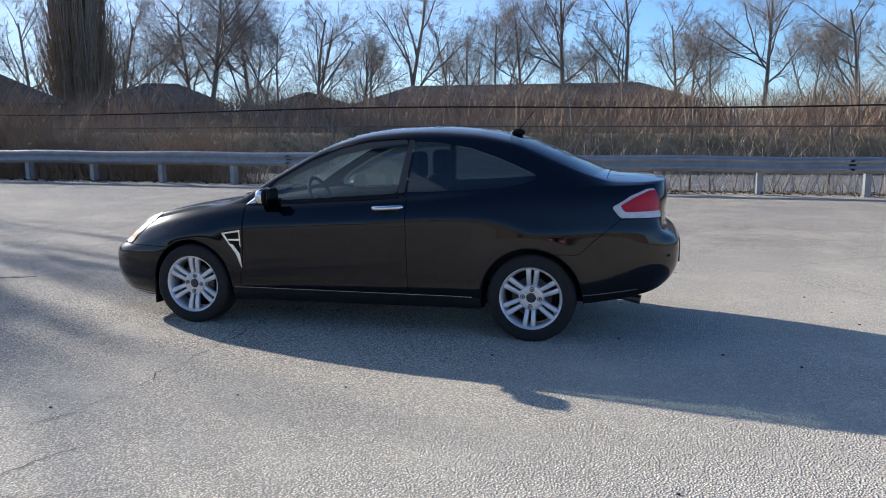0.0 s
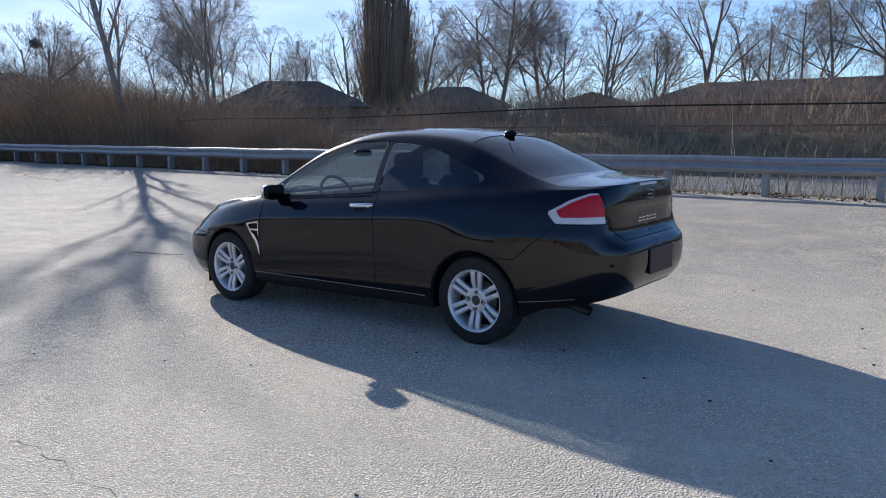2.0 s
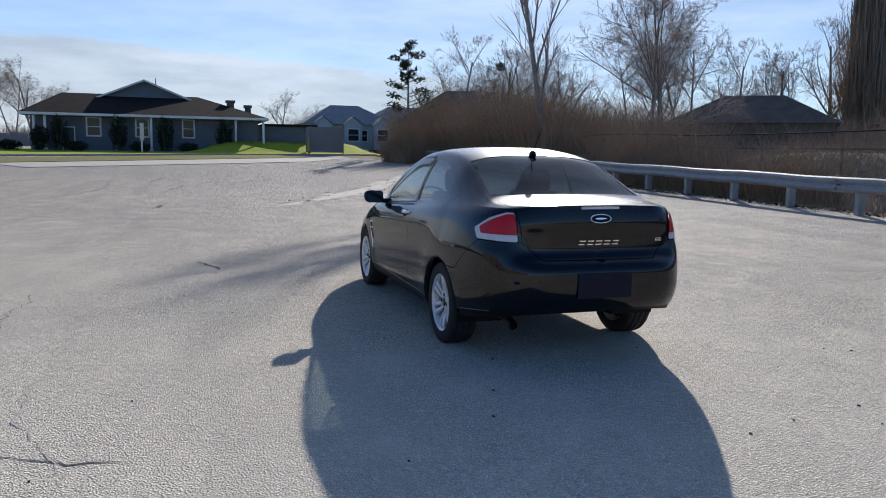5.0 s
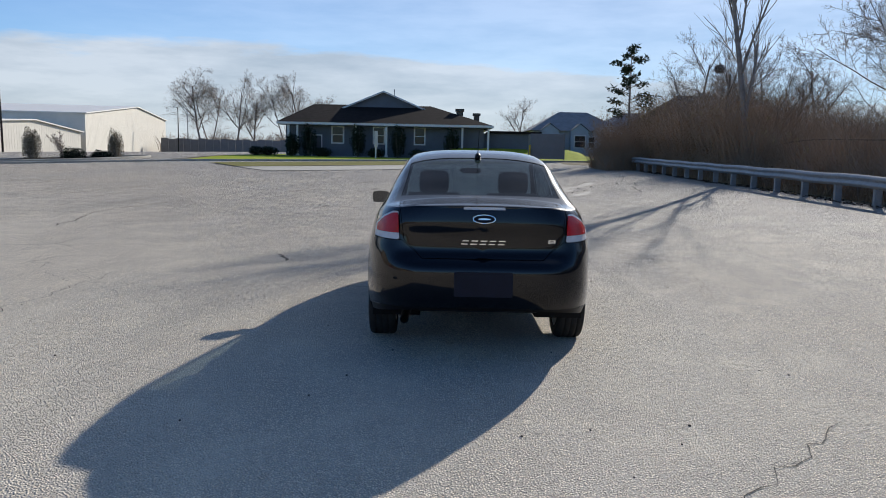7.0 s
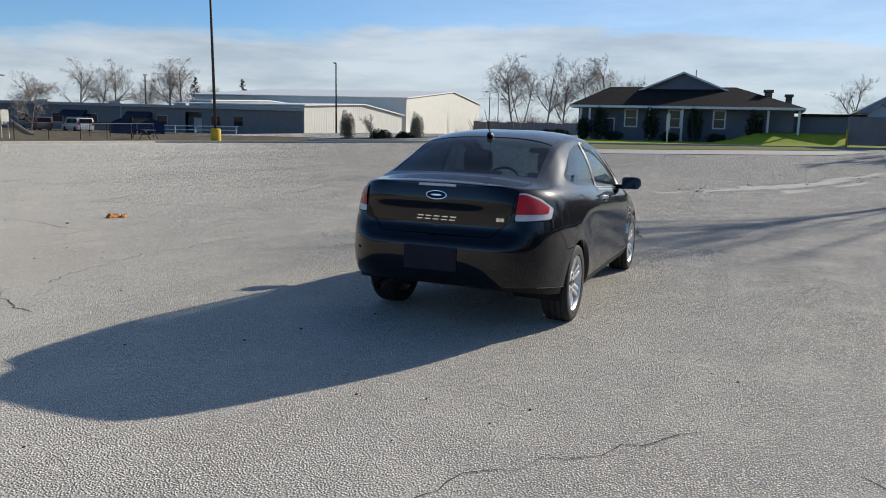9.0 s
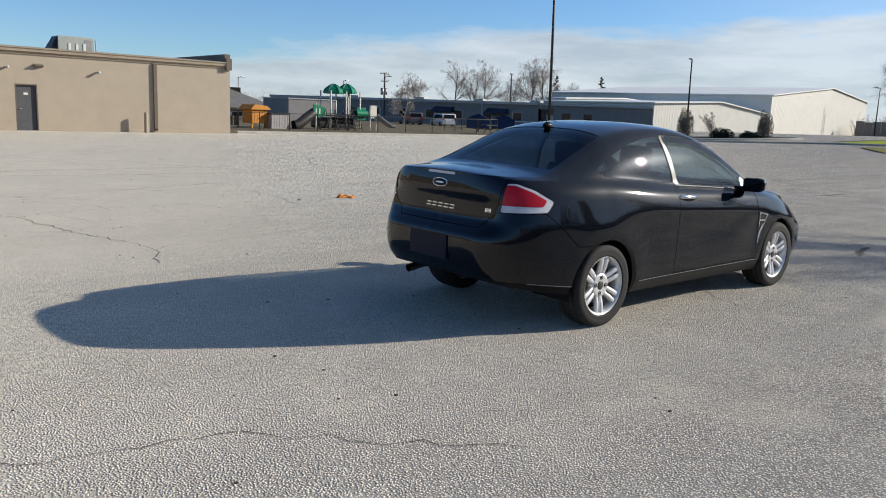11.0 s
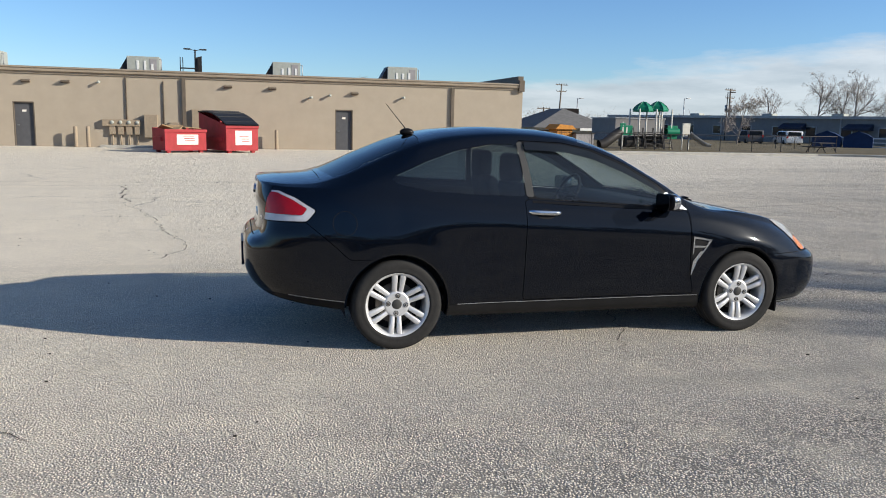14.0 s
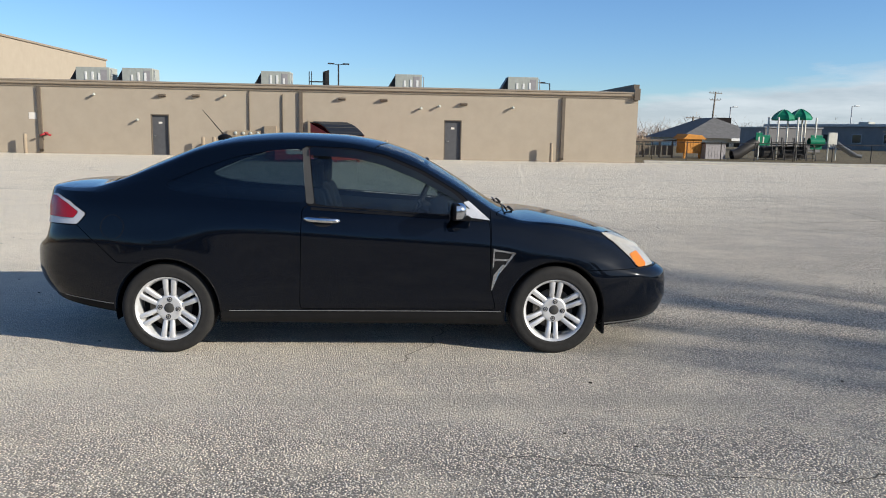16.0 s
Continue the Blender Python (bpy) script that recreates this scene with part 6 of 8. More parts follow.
ranch(84, -15.6, 0, 10.5, 9, "low pale grey ranch house with a shingle roof", "siding_pale", "shingle_pale", n=3, z=1.3, peak=5.3)
ranch(100, -30, 8, 17, 11, "low pale grey ranch house with a shingle roof", "siding_pale", "shingle_pale", n=2, peak=6.2, z=1.3)
ranch(68.5, -25.5, -21, 16, 11, "low brown roofed house beyond the thicket", "brown_trim", "roof_brown", n=0, peak=6.6, z=1.2)
ranch(47.5, -42.0, -42, 13, 10, "low brown roofed house beyond the brush", "brown_trim", "roof_brown", n=0, peak=5.5, z=1.2)
ranch(38.5, -53.5, -54, 10, 9, "small brown roofed house beyond the brush", "brown_trim", "roof_brown", n=0, peak=5.0, z=1.2)
ranch(29.0, -62.5, -64, 8, 8, "small dark roofed house beyond the brush", "brown_trim", "roof", n=0, peak=4.4, z=1.2)
ranch(9.0, -65.0, -81, 31, 11, "long low brown roofed house beyond the brush", "brown_trim", "roof_brown", n=0, peak=4.9, z=1.2)


def enclosure():
    e = thing("bin_enclosure", "dark slate board fence round a bin store on the lawn", "fence", (66.0, -9.65, .9))
    for k in range(11):
        boxpart("board", (-.02, -1.55 + .282 * k, .1, .02, -1.27 + .282 * k, 2.45), "slate_wall", e)
    for k in range(9):
        boxpart("board", (.05 + .282 * k, 1.53, .1, .33 + .282 * k, 1.57, 2.45), "slate_wall", e)
    for y in (-1.55, 1.55):
        boxpart("post", (-.05, y - .05, 0, .05, y + .05, 2.5), "slate_wall", e)
    p = thing("marker_post", "yellow marker post beside the bin fence", "post", (65.5, -7.9, .8))
    bm = bmesh.new()
    tube(bm, [(0, 0, 0), (0, 0, 1.5)], .08, 12)
    part("pipe", bm, "yellow", p, "", True)


enclosure()
s = thing("sign", "white sign box on a post in the lawn", "sign", (64.3, 6.4, .65), 15)
boxpart("post", (-.06, -.06, 0, .06, .06, 2.2), "white_trim", s, "", .01)
boxpart("panel", (-.12, -.16, 1.15, -.06, .16, 2.6), "sign_grey", s, "blank pale sign panel", .01)



# ---- the long grey building and the white sheds ----
def build_grey_building():
    g = thing("grey_building", "long low blue grey block building in shade", "building", (81.0, 55.0, -.35), math.degrees(math.atan2(.923, -.384)))
    # local x runs along the front, local y into the lot (front is at y = 0 and faces +y)
    L = 62.0
    doors = [(13.4, 15.6, 0, 3.0)]
    bm = bmesh.new()
    slab_with_openings(bm, 0, L, 0, 3.75, -.3, 0, doors)
    part("front_wall", bm, "slate_wall", g, "blue grey painted block wall")
    boxpart("end_wall", (L - .3, -20, 0, L, -.3, 3.75), "slate_wall", g)
    boxpart("roof", (0, -20, 3.6, L, .25, 3.8), "shingle_grey", g, "grey flat roof")
    boxpart("fascia", (0, .25, 3.5, L, .35, 3.85), "galv", g)
    boxpart("recess_wall", (13.3, -1.6, 0, 15.7, -1.5, 3.0), "slate_wall", g)
    boxpart("recess_door", (13.6, -1.5, 0, 14.9, -1.44, 2.3), "white_trim", g)
    for x in (8.0, 11.0):
        bm = bmesh.new()
        box(bm, x, .003, 1.4, x + 1.1, .05, 2.5)
        part("window", bm, "glass_far", g)
    for k in range(9):
        w = new("window")
        w.parent = g
        x = 18 + 4.6 * k
        boxpart("pane", (x, .003, 1.3, x + 1.3, .04, 2.4), "glass_far", w)
        bm = bmesh.new()
        box(bm, x - .1, .003, 1.2, x, .06, 2.5)
        box(bm, x + 1.3, .003, 1.2, x + 1.4, .06, 2.5)
        box(bm, x, .003, 1.2, x + 1.3, .06, 1.3)
        box(bm, x, .003, 2.4, x + 1.3, .06, 2.5)
        bmesh.ops.remove_doubles(bm, verts=bm.verts, dist=1e-4)
        part("frame", bm, "galv", w)
    for x in (20.0, 28.5):
        bm = bmesh.new()
        prism(bm, [(.0, 2.9), (1.2, 2.4), (1.2, 2.1), (0, 2.1)], "yz", x, x + 3.2)
        part("awning", bm, "navy", g, "dark blue awning")
    for x in (24.0, 41.0):
        boxpart("wall_joint", (x, .002, 0, x + .12, .08, 3.75), "galv", g)
    for x in (5, 17, 26, 36, 48):
        bm = bmesh.new()
        box(bm, x, -6, 3.8, x + 1.6, -4.6, 4.25, .05)
        part("roof_vent", bm, "ac_grey", g)
    # ramp rail
    ramp = thing("ramp_rail", "white painted steel ramp railing", "railing", (61.2, 56.0, -.3), math.degrees(math.atan2(.75, -.35)))
    for k in range(5):
        bm = bmesh.new()
        tube(bm, [(-4.4 + 2.2 * k, 0, 0), (-4.4 + 2.2 * k, 0, 1.3)], .05, 6)
        part("post", bm, "white_trim", ramp)
    for z in (.45, .88, 1.3):
        bm = bmesh.new()
        tube(bm, [(-4.6, 0, z), (4.6, 0, z - .08)], .05, 6)
        part("rail", bm, "white_trim", ramp)


build_grey_building()


def white_shed(name, pts, z0, eaves, peak, depth, label):
    """A metal shed: a gable wall from pts[0] to pts[1], the body running back."""
    (ax, ay), (bx, by) = pts
    w = math.hypot(bx - ax, by - ay)
    s = thing(name, label, "shed", (ax, ay, z0), math.degrees(math.atan2(by - ay, bx - ax)))
    k = .55
    out = [(0, 0), (w, 0), (w, eaves[1]), (w * k, peak), (0, eaves[0])]
    bm = bmesh.new()
    prism(bm, out, "xz", 0, depth)
    part("wall", bm, "siding_white", s, "cream metal cladding")
    bm = bmesh.new()
    n = int(w / .6)
    for q in range(1, n):
        x = w * q / n
        top = np.interp(x, [0, w * k, w], [eaves[0], peak, eaves[1]]) - .15
        box(bm, x - .03, -.012, 0, x + .03, -.002, float(top))
    part("cladding_rib", bm, "siding_white", s)
    for (x0, e0), (x1, e1) in (((-.4, eaves[0] - .04), (w * k, peak)), ((w * k, peak), (w + .4, eaves[1] - .04))):
        bm = bmesh.new()
        prism(bm, [(x0, e0 + .02), (x1, e1 + .02), (x1, e1 + .17), (x0, e0 + .17)], "xz", -.35, depth + .3)
        part("roof", bm, "white_trim", s, "white metal roof")
    return s


white_shed("metal_shed", ((81.1, 54.9), (109.5, 54.4)), -.1, (4.0, 3.4), 4.65, 22, "low cream metal shed in sunlight")
white_shed("metal_shed", ((111.2, 54.4), (167.0, 62.0)), .1, (6.1, 7.0), 8.6, 40, "large cream metal shed in sunlight")
white_shed("metal_shed", ((86, 74), (112, 74)), -.1, (4.6, 4.6), 5.1, 4, "cream metal shed behind the grey wall")


# ---- playground, shelters, parked cars ----
def playground():
    p = thing("playground", "green and cream playground climber with canopies and slides", "playground", (26.9, 45.6, 0))
    posts = [(-1.25, -.7), (.1, -.7), (-1.25, .7), (.1, .7), (1.35, -.7), (1.35, .7), (.75, .0)]
    for k, (x, y) in enumerate(posts):
        bm = bmesh.new()
        tube(bm, [(x, y, 0), (x, y, 2.85)], .06, 10)
        part("post", bm, "play_post", p, "cream steel post", True)
    for cx, z in ((-.58, 2.74), (.58, 2.80)):
        bm = bmesh.new()
        n = 6
        at = lambda k, r, h: (cx + r * math.cos(math.pi * (2 * k + 1) / n), r * math.sin(math.pi * (2 * k + 1) / n), z + h)
        rings = [[bm.verts.new(at(k, r, h)) for k in range(n)] for r, h in ((.74, -.10), (.76, 0), (.60, .26), (.34, .47), (.10, .60))]
        top = bm.verts.new((cx, 0, z + .66))
        for a, b in zip(rings, rings[1:]):
            for k in range(n):
                bm.faces.new((a[k], a[(k + 1) % n], b[(k + 1) % n], b[k]))
        for k in range(n):
            bm.faces.new((rings[-1][k], rings[-1][(k + 1) % n], top))
        part("canopy", bm, "play_green", p, "green ribbed peaked canopy")
        for k in range(n):
            bm = bmesh.new()
            tube(bm, [at(k, r + .01, h + .012) for r, h in ((.76, 0), (.60, .26), (.34, .47), (.10, .60))], .022, 6)
            part("canopy_rib", bm, "play_green", p)
    boxpart("deck", (-1.3, -.75, 1.0, 1.4, .75, 1.08), "pole_dark", p, "dark coated deck")
    for x0, x1, z0, z1 in ((-2.75, -1.75, .95, 1.65), (1.05, 1.85, .75, 1.7), (-2.75, -2.3, 1.65, 1.8)):
        bm = bmesh.new()
        box(bm, x0, -.75, z0, x1, -.68, z1, .03)
        panel = part("panel", bm, "play_green", p, "green plastic panel")
        for k in range(2 if z1 < 1.7 else 0):
            boxpart("panel_slot", (x0 + .18 + .3 * k, -.765, 1.12, x0 + .28 + .3 * k, -.752, z1 - .12), "play_post", panel)
    bm = bmesh.new()
    tube(bm, [(.9, -.8, 1.25), (1.9, -.8, 1.25)], .26, 14, False)
    part("crawl_tube", bm, "play_green", p, "green crawl tube", True)
    for x0 in (-1.7, -.9, -.1, .5):
        for k in range(5):
            bm = bmesh.new()
            tube(bm, [(x0, -1.15 + .09 * k, .12 + .26 * k), (x0 + .7, -1.15 + .09 * k, .16 + .26 * k)], .028, 6)
            part("climber_rung", bm, "pole_dark", p)
        for x in (x0, x0 + .7):
            bm = bmesh.new()
            tube(bm, [(x, -1.3, 0), (x, -1.05, .7), (x, -.75, 1.5)], .03, 6)
            part("climber_rail", bm, "pole_dark", p)
    bm = bmesh.new()
    prism(bm, rounded([(2.25, .9), (2.85, .9), (2.85, 1.9), (2.25, 1.9)], .25), "xz", -.8, -.65)
    part("arch_panel", bm, "play_post", p, "cream arch panel")
    bm = bmesh.new()
    prev = None
    for k in range(11):
        t = k / 10
        x, z = 2.8 + 1.75 * t, 1.1 - 1.0 * (t ** .9) + .12 * max(0, t - .8) * 5
        cur = [bm.verts.new((x, -.72 + q, z + e)) for q, e in ((-.3, .22), (-.28, 0), (.28, 0), (.3, .22))]
        if prev:
            for j in range(3):
                bm.faces.new((prev[j], prev[j + 1], cur[j + 1], cur[j]))
        prev = cur
    part("slide", bm, "slide_grey", p, "grey open slide", True)
    bm = bmesh.new()
    tube(bm, [(-2.5, -.4, 1.2), (-3.1, -.6, .9), (-3.9, -.7, .35), (-4.3, -.7, .25)], .36, 14, False)
    part("tube_slide", bm, "pole_dark", p, "dark tube slide", True)
    for x in (2.3, 2.85, -2.5):
        bm = bmesh.new()
        tube(bm, [(x, -.7, 0), (x, -.7, 1.9)], .05, 8)
        part("post", bm, "play_post", p)
    bm = bmesh.new()
    box(bm, -2.2, -.3, .1, 1.2, .6, .9, .2)
    part("crawl_box", bm, "pole_dark", p, "dark crawl space panels")


playground()
h = thing("playhouse", "small orange stained wooden playhouse", "playhouse", (19.95, 45.6, 0), 8)
boxpart("wall", (-.62, -.5, .35, .62, .6, 1.35), "orange_wood", h)
bm = bmesh.new()
prism(bm, [(-.85, 1.28), (.85, 1.28), (.5, 1.55), (-.5, 1.62)], "xz", -.7, .8)
part("roof", bm, "orange_wood", h)
for x in (-.55, .55):
    boxpart("leg", (x - .06, -.45, 0, x + .06, -.33, .35), "orange_wood", h)
for k in range(6):
    boxpart("wall_board", (-.6 + .2 * k, -.52, .38, -.43 + .2 * k, -.502, 1.28), "orange_wood", h)
boxpart("slide_ladder", (.7, -.4, 0, .95, -.1, .6), "red_steel", h, "red step")
sh = thing("storage_shed", "grey panelled storage box beside the playground", "shed", (21.4, 45.2, 0), 6)
boxpart("body", (-.72, -.4, 0, .72, .5, 1.0), "shed_grey", sh, "", .01)
boxpart("lid", (-.78, -.46, 1.0, .78, .56, 1.06), "pole_dark", sh)
for k in range(7):
    boxpart("panel_joint", (-.7 + .22 * k, -.412, .05, -.68 + .22 * k, -.401, .97), "pole_dark" if k == 5 else "shed_grey", sh)
pg = thing("pergola", "dark brown timber pergola beside the store", "pergola", (17.6, 46.5, 0))
for x in (-1.6, -.5, .6, 1.5):
    boxpart("post", (x - .05, -.05, 0, x + .05, .05, 1.15), "pole_wood", pg)
boxpart("beam", (-1.8, -.08, 1.1, 1.8, .08, 1.22), "pole_wood", pg)
for k in range(8):
    boxpart("slat", (-1.6 + .4 * k, .0, .15, -1.3 + .4 * k, .03, .8), "pole_wood", pg)


def wire_fence(name, pts, h, gap, label, mesh=True, group="", metal="galv"):
    """A chain-link fence: posts, top rail and crossing wires."""
    f = thing(name, label, "fence", (0, 0, 0), group=group)
    total = [(Vector((*a, 0)), Vector((*b, 0))) for a, b in zip(pts, pts[1:])]
    wires = bmesh.new()
    for a, b in total:
        n = max(1, round((b - a).length / gap))
        for k in range(n):
            p = a + (b - a) * k / n
            bm = bmesh.new()
            z = land(p.x, p.y)
            tube(bm, [(p.x, p.y, z - .1), (p.x, p.y, z + h + .05)], .028, 6)
            part("post", bm, metal, f)
        bm = bmesh.new()
        za, zb = land(a.x, a.y), land(b.x, b.y)
        tube(bm, [(a.x, a.y, za + h), (b.x, b.y, zb + h)], .022, 6)
        part("top_rail", bm, metal, f)
        if mesh:
            d = (b - a).normalized()
            m = int((b - a).length / .28)
            for k in range(m):
                p = a + d * (k * .28)
                z = land(p.x, p.y)
                for s in (1, -1):
                    q = p + d * s * h * .7
                    w = .006
                    add(wires, [(p.x, p.y, z), (p.x + d.x * w, p.y + d.y * w, z), (q.x + d.x * w, q.y + d.y * w, z + h), (q.x, q.y, z + h)], [(0, 1, 2, 3)])
    if mesh:
        ob = part("mesh", wires, metal, f)
    else:
        wires.free()


wire_fence("playground_fence", [(14.0, 42.0), (23.0, 42.4), (33.0, 42.0), (41.0, 43.0), (41, 52)], 1.1, 2.4, "low dark chain-link fence round the playground", metal="pole_dark")
bench = thing("picnic_table", "dark steel picnic table near the fence", "table", (38.0, 41.0, 0), 20)
boxpart("tabletop", (-1.0, -.4, .7, 1.0, .4, .75), "pole_dark", bench)
for y in (-.75, .75):
    boxpart("bench_seat", (-1.0, y - .14, .42, 1.0, y + .14, .46), "pole_dark", bench)
for x in (-.7, .7):
    bm = bmesh.new()
    tube(bm, [(x, -.75, .0), (x, -.3, .7)], .03, 6)
    tube(bm, [(x, .75, .0), (x, .3, .7)], .03, 6)
    tube(bm, [(x, -.75, .42), (x, .75, .42)], .03, 6)
    part("leg_frame", bm, "pole_dark", bench)


def gable_tent(x, y, turn, w, d, label):
    t = thing("canvas_shelter", label, "shelter", (x, y, -.3), turn, group="blue canvas shelters")
    bm = bmesh.new()
    out = rounded([(-w / 2, 0), (w / 2, 0), (w / 2, 1.3), (w * .3, 1.65), (0, 1.9), (-w * .3, 1.65), (-w / 2, 1.3)], .15)
    prism(bm, out, "xz", 0, d)
    part("canvas", bm, "blue_tarp", t, "blue canvas cover")
    bm = bmesh.new()
    prism(bm, [(-w / 2, 1.34), (0, 1.96), (w / 2, 1.34), (w / 2, 1.27), (0, 1.88), (-w / 2, 1.27)], "xz", -.06, -.002)
    part("front_trim", bm, "blue_tarp", t)


gable_tent(55.3, 60.5, -45, 2.6, 3, "dark blue canvas shelter on the grass")
gable_tent(57.3, 58.5, -45, 2.6, 3, "dark blue canvas shelter on the grass")


def far_vehicle(x, y, turn, paint, label):
    v = thing("parked_suv", label, "car", (x, y, -.2), turn, group="cars parked far off")
    bm = bmesh.new()
    prism(bm, rounded([(-2.3, .35), (2.3, .35), (2.3, .85), (1.25, 1.02), (.55, 1.7), (-2.1, 1.7), (-2.3, 1.0)], .12), "xz", -.9, .9, .06)
    part("body", bm, paint, v, "", True)
    for s in (-1, 1):
        bm = bmesh.new()
        prism(bm, rounded([(1.0, 1.05), (.48, 1.6), (-1.95, 1.6), (-2.05, 1.05)], .06), "xz", s * .88, s * .912)
        part("side_glass", bm, "glass_far", v)
        for wx in (-1.4, 1.4):
            bm = bmesh.new()
            lathe(bm, [(-.11, .001), (-.11, .36), (.11, .36), (.11, .001)], 20, (wx, s * .82, .36))
            part("wheel", bm, "rubber", v, "", True)
    bm = bmesh.new()
    prism(bm, [(-.75, 1.05), (.75, 1.05), (.68, 1.6), (-.68, 1.6)], "yz", -2.27, -2.2)
    part("rear_glass", bm, "glass_far", v)
    for s in (-1, 1):
        boxpart("tail_lamp", (-2.33, s * .8 - .1, .9, -2.26, s * .8 + .1, 1.2), "red_lens", v)


far_vehicle(59.5, 71.5, 70, "car_white", "white parked sport utility vehicle")
far_vehicle(57.0, 75.0, 70, "door_grey", "dark grey parked sport utility vehicle")


def diner():
    d = thing("diner", "low building with a large dark hip roof", "building", (47.8, 105, -1.6))
    boxpart("wall", (-6.2, 0, 0, 6.2, 14, 2.9), "siding_white", d)
    bm = bmesh.new()
    hip_roof(bm, -6.2, 0, 6.2, 14, 2.8, 5.85, 5.2, .9)
    part("roof", bm, "shingle_grey", d, "dark shingle hip roof")
    boxpart("band", (.6, -1.0, 2.45, 6.5, -.9, 2.85), "white_trim", d, "white fascia band")
    for k in range(5):
        boxpart("window", (-5.5 + 2.3 * k, -.05, .9, -3.9 + 2.3 * k, -.004, 2.2), "glass_far", d)
    boxpart("cupola", (1.0, 5.5, 4.3, 3.2, 8.5, 5.9), "roof", d)
    n = thing("annex_building", "plain blue grey block building behind the playground", "building", (42.4, 75, -.3))
    boxpart("wall", (-3.1, 0, 0, 3.1, 6, 2.8), "slate_wall", n)
    boxpart("coping", (-3.2, -.1, 2.8, 3.2, 6.1, 2.92), "galv", n)
    b = thing("billboard", "small billboard on a pole", "sign", (36.5, 120, 0), 5)
    boxpart("panel", (-1.8, 0, 3.4, 1.8, .3, 5.2), "door_grey", b)
    for k in range(2):
        boxpart("bar", (-1.5, -.03, 3.8 + .6 * k, 1.5, -.002, 4.1 + .6 * k), "label_white", b)
    boxpart("pole", (-.15, .05, -.5, .15, .25, 3.4), "galv", b)


diner()


# ---- guard rail ----
def rail_y(x):
    return -9.95 - 0.0006 * max(0.0, x - 8.0) ** 2


def guard_rail():
    g = thing("guard_rail", "galvanised steel crash barrier on wooden and steel posts", "guard rail", (0, 0, 0))
    prof = [(-.0, 0), (.035, .025), (.08, .06), (.08, .095), (.02, .14), (.02, .17), (.08, .215), (.08, .25), (.035, .285), (0, .31)]
    xs = steps((-40, 36.2, 3.81))
    for a, b in zip(xs, xs[1:]):
        bm = bmesh.new()
        cols = []
        for k in range(5):
            x = a - .06 + (b - a + .12) * k / 4
            y, z = rail_y(x), rise(x, -10) + .44
            wob = .012 * math.sin(x * 1.7)
            cols.append([bm.verts.new((x, y + py + (.004 if int(a * 10) % 2 else 0), z + pz + wob)) for py, pz in prof])
        for c0, c1 in zip(cols, cols[1:]):
            for j in range(len(prof) - 1):
                bm.faces.new((c0[j], c1[j], c1[j + 1], c0[j + 1]))
        part("rail_section", bm, "galv", g, "dull galvanised W-beam section", True)
        for q in (.07, .24):
            for dx in (-.05, .05):
                bm = bmesh.new()
                x = a + dx
                tube(bm, [(x, rail_y(x) + .07, rise(x, -10) + .44 + q), (x, rail_y(x) + .098, rise(x, -10) + .44 + q)], .018, 8)
                part("splice_bolt", bm, "galv", g)
    for x in steps((-38.1, 35.5, 1.905)):
        bm = bmesh.new()
        y, z = rail_y(x), rise(x, -10)
        box(bm, x - .055, y - .22, z - .3, x + .055, y - .045, z + .72, .008)
        part("post", bm, "galv", g)
        bm = bmesh.new()
        box(bm, x - .05, y - .045, z + .46, x + .05, y + .005, z + .72, .005)
        part("spacer", bm, "pole_wood", g)


guard_rail()
wire_fence("chain_link_fence", [(-30, -13.2), (-18, -13.2), (-6, -13.2), (6, -13.2), (18, -13.4), (30, -14.2)], 1.95, 3.0, "old grey chain-link fence in the brush", metal="pole_wood")
cable = thing("overhead_cable", "black cable along the fence top", "cable", (0, 0, 0))
bm = bmesh.new()
pts = []
for k in range(41):
    x = -32 + 60 * k / 40
    pts.append((x, -12.9, 2.02 + .006 * x + .05 * math.sin(x * .35) - (.9 * max(0, (x - 19) / 9) ** 2)))
tube(bm, pts, .022, 6)
part("wire", bm, "rubber", cable, "", True)


# ---- trees and brush ----
def tube_data(V, F, pts, radii, n):
    """Appends a tube to plain lists."""
    base = len(V)
    for i, p in enumerate(pts):
        d = (pts[min(i + 1, len(pts) - 1)] - pts[max(i - 1, 0)])
        d = d.normalized() if d.length > 1e-9 else Vector((0, 0, 1))
        a = d.cross(Vector((0.3, 0.2, 1)) if abs(d.z) < 0.9 else Vector((1, 0, 0))).normalized()
        b = d.cross(a)
        for k in range(n):
            g = 2 * math.pi * k / n
            V.append(tuple(p + (a * math.cos(g) + b * math.sin(g)) * radii[i]))
    for i in range(len(pts) - 1):
        for k in range(n):
            j = (k + 1) % n
            F.append((base + i * n + k, base + i * n + j, base + (i + 1) * n + j, base + (i + 1) * n + k))


def plain_mesh(name, V, F, material):
    me = bpy.data.meshes.new(name)
    me.from_pydata(V, [], F)
    me.materials.append(M[material])
    me.polygons.foreach_set("use_smooth", [True] * len(me.polygons))
    return me


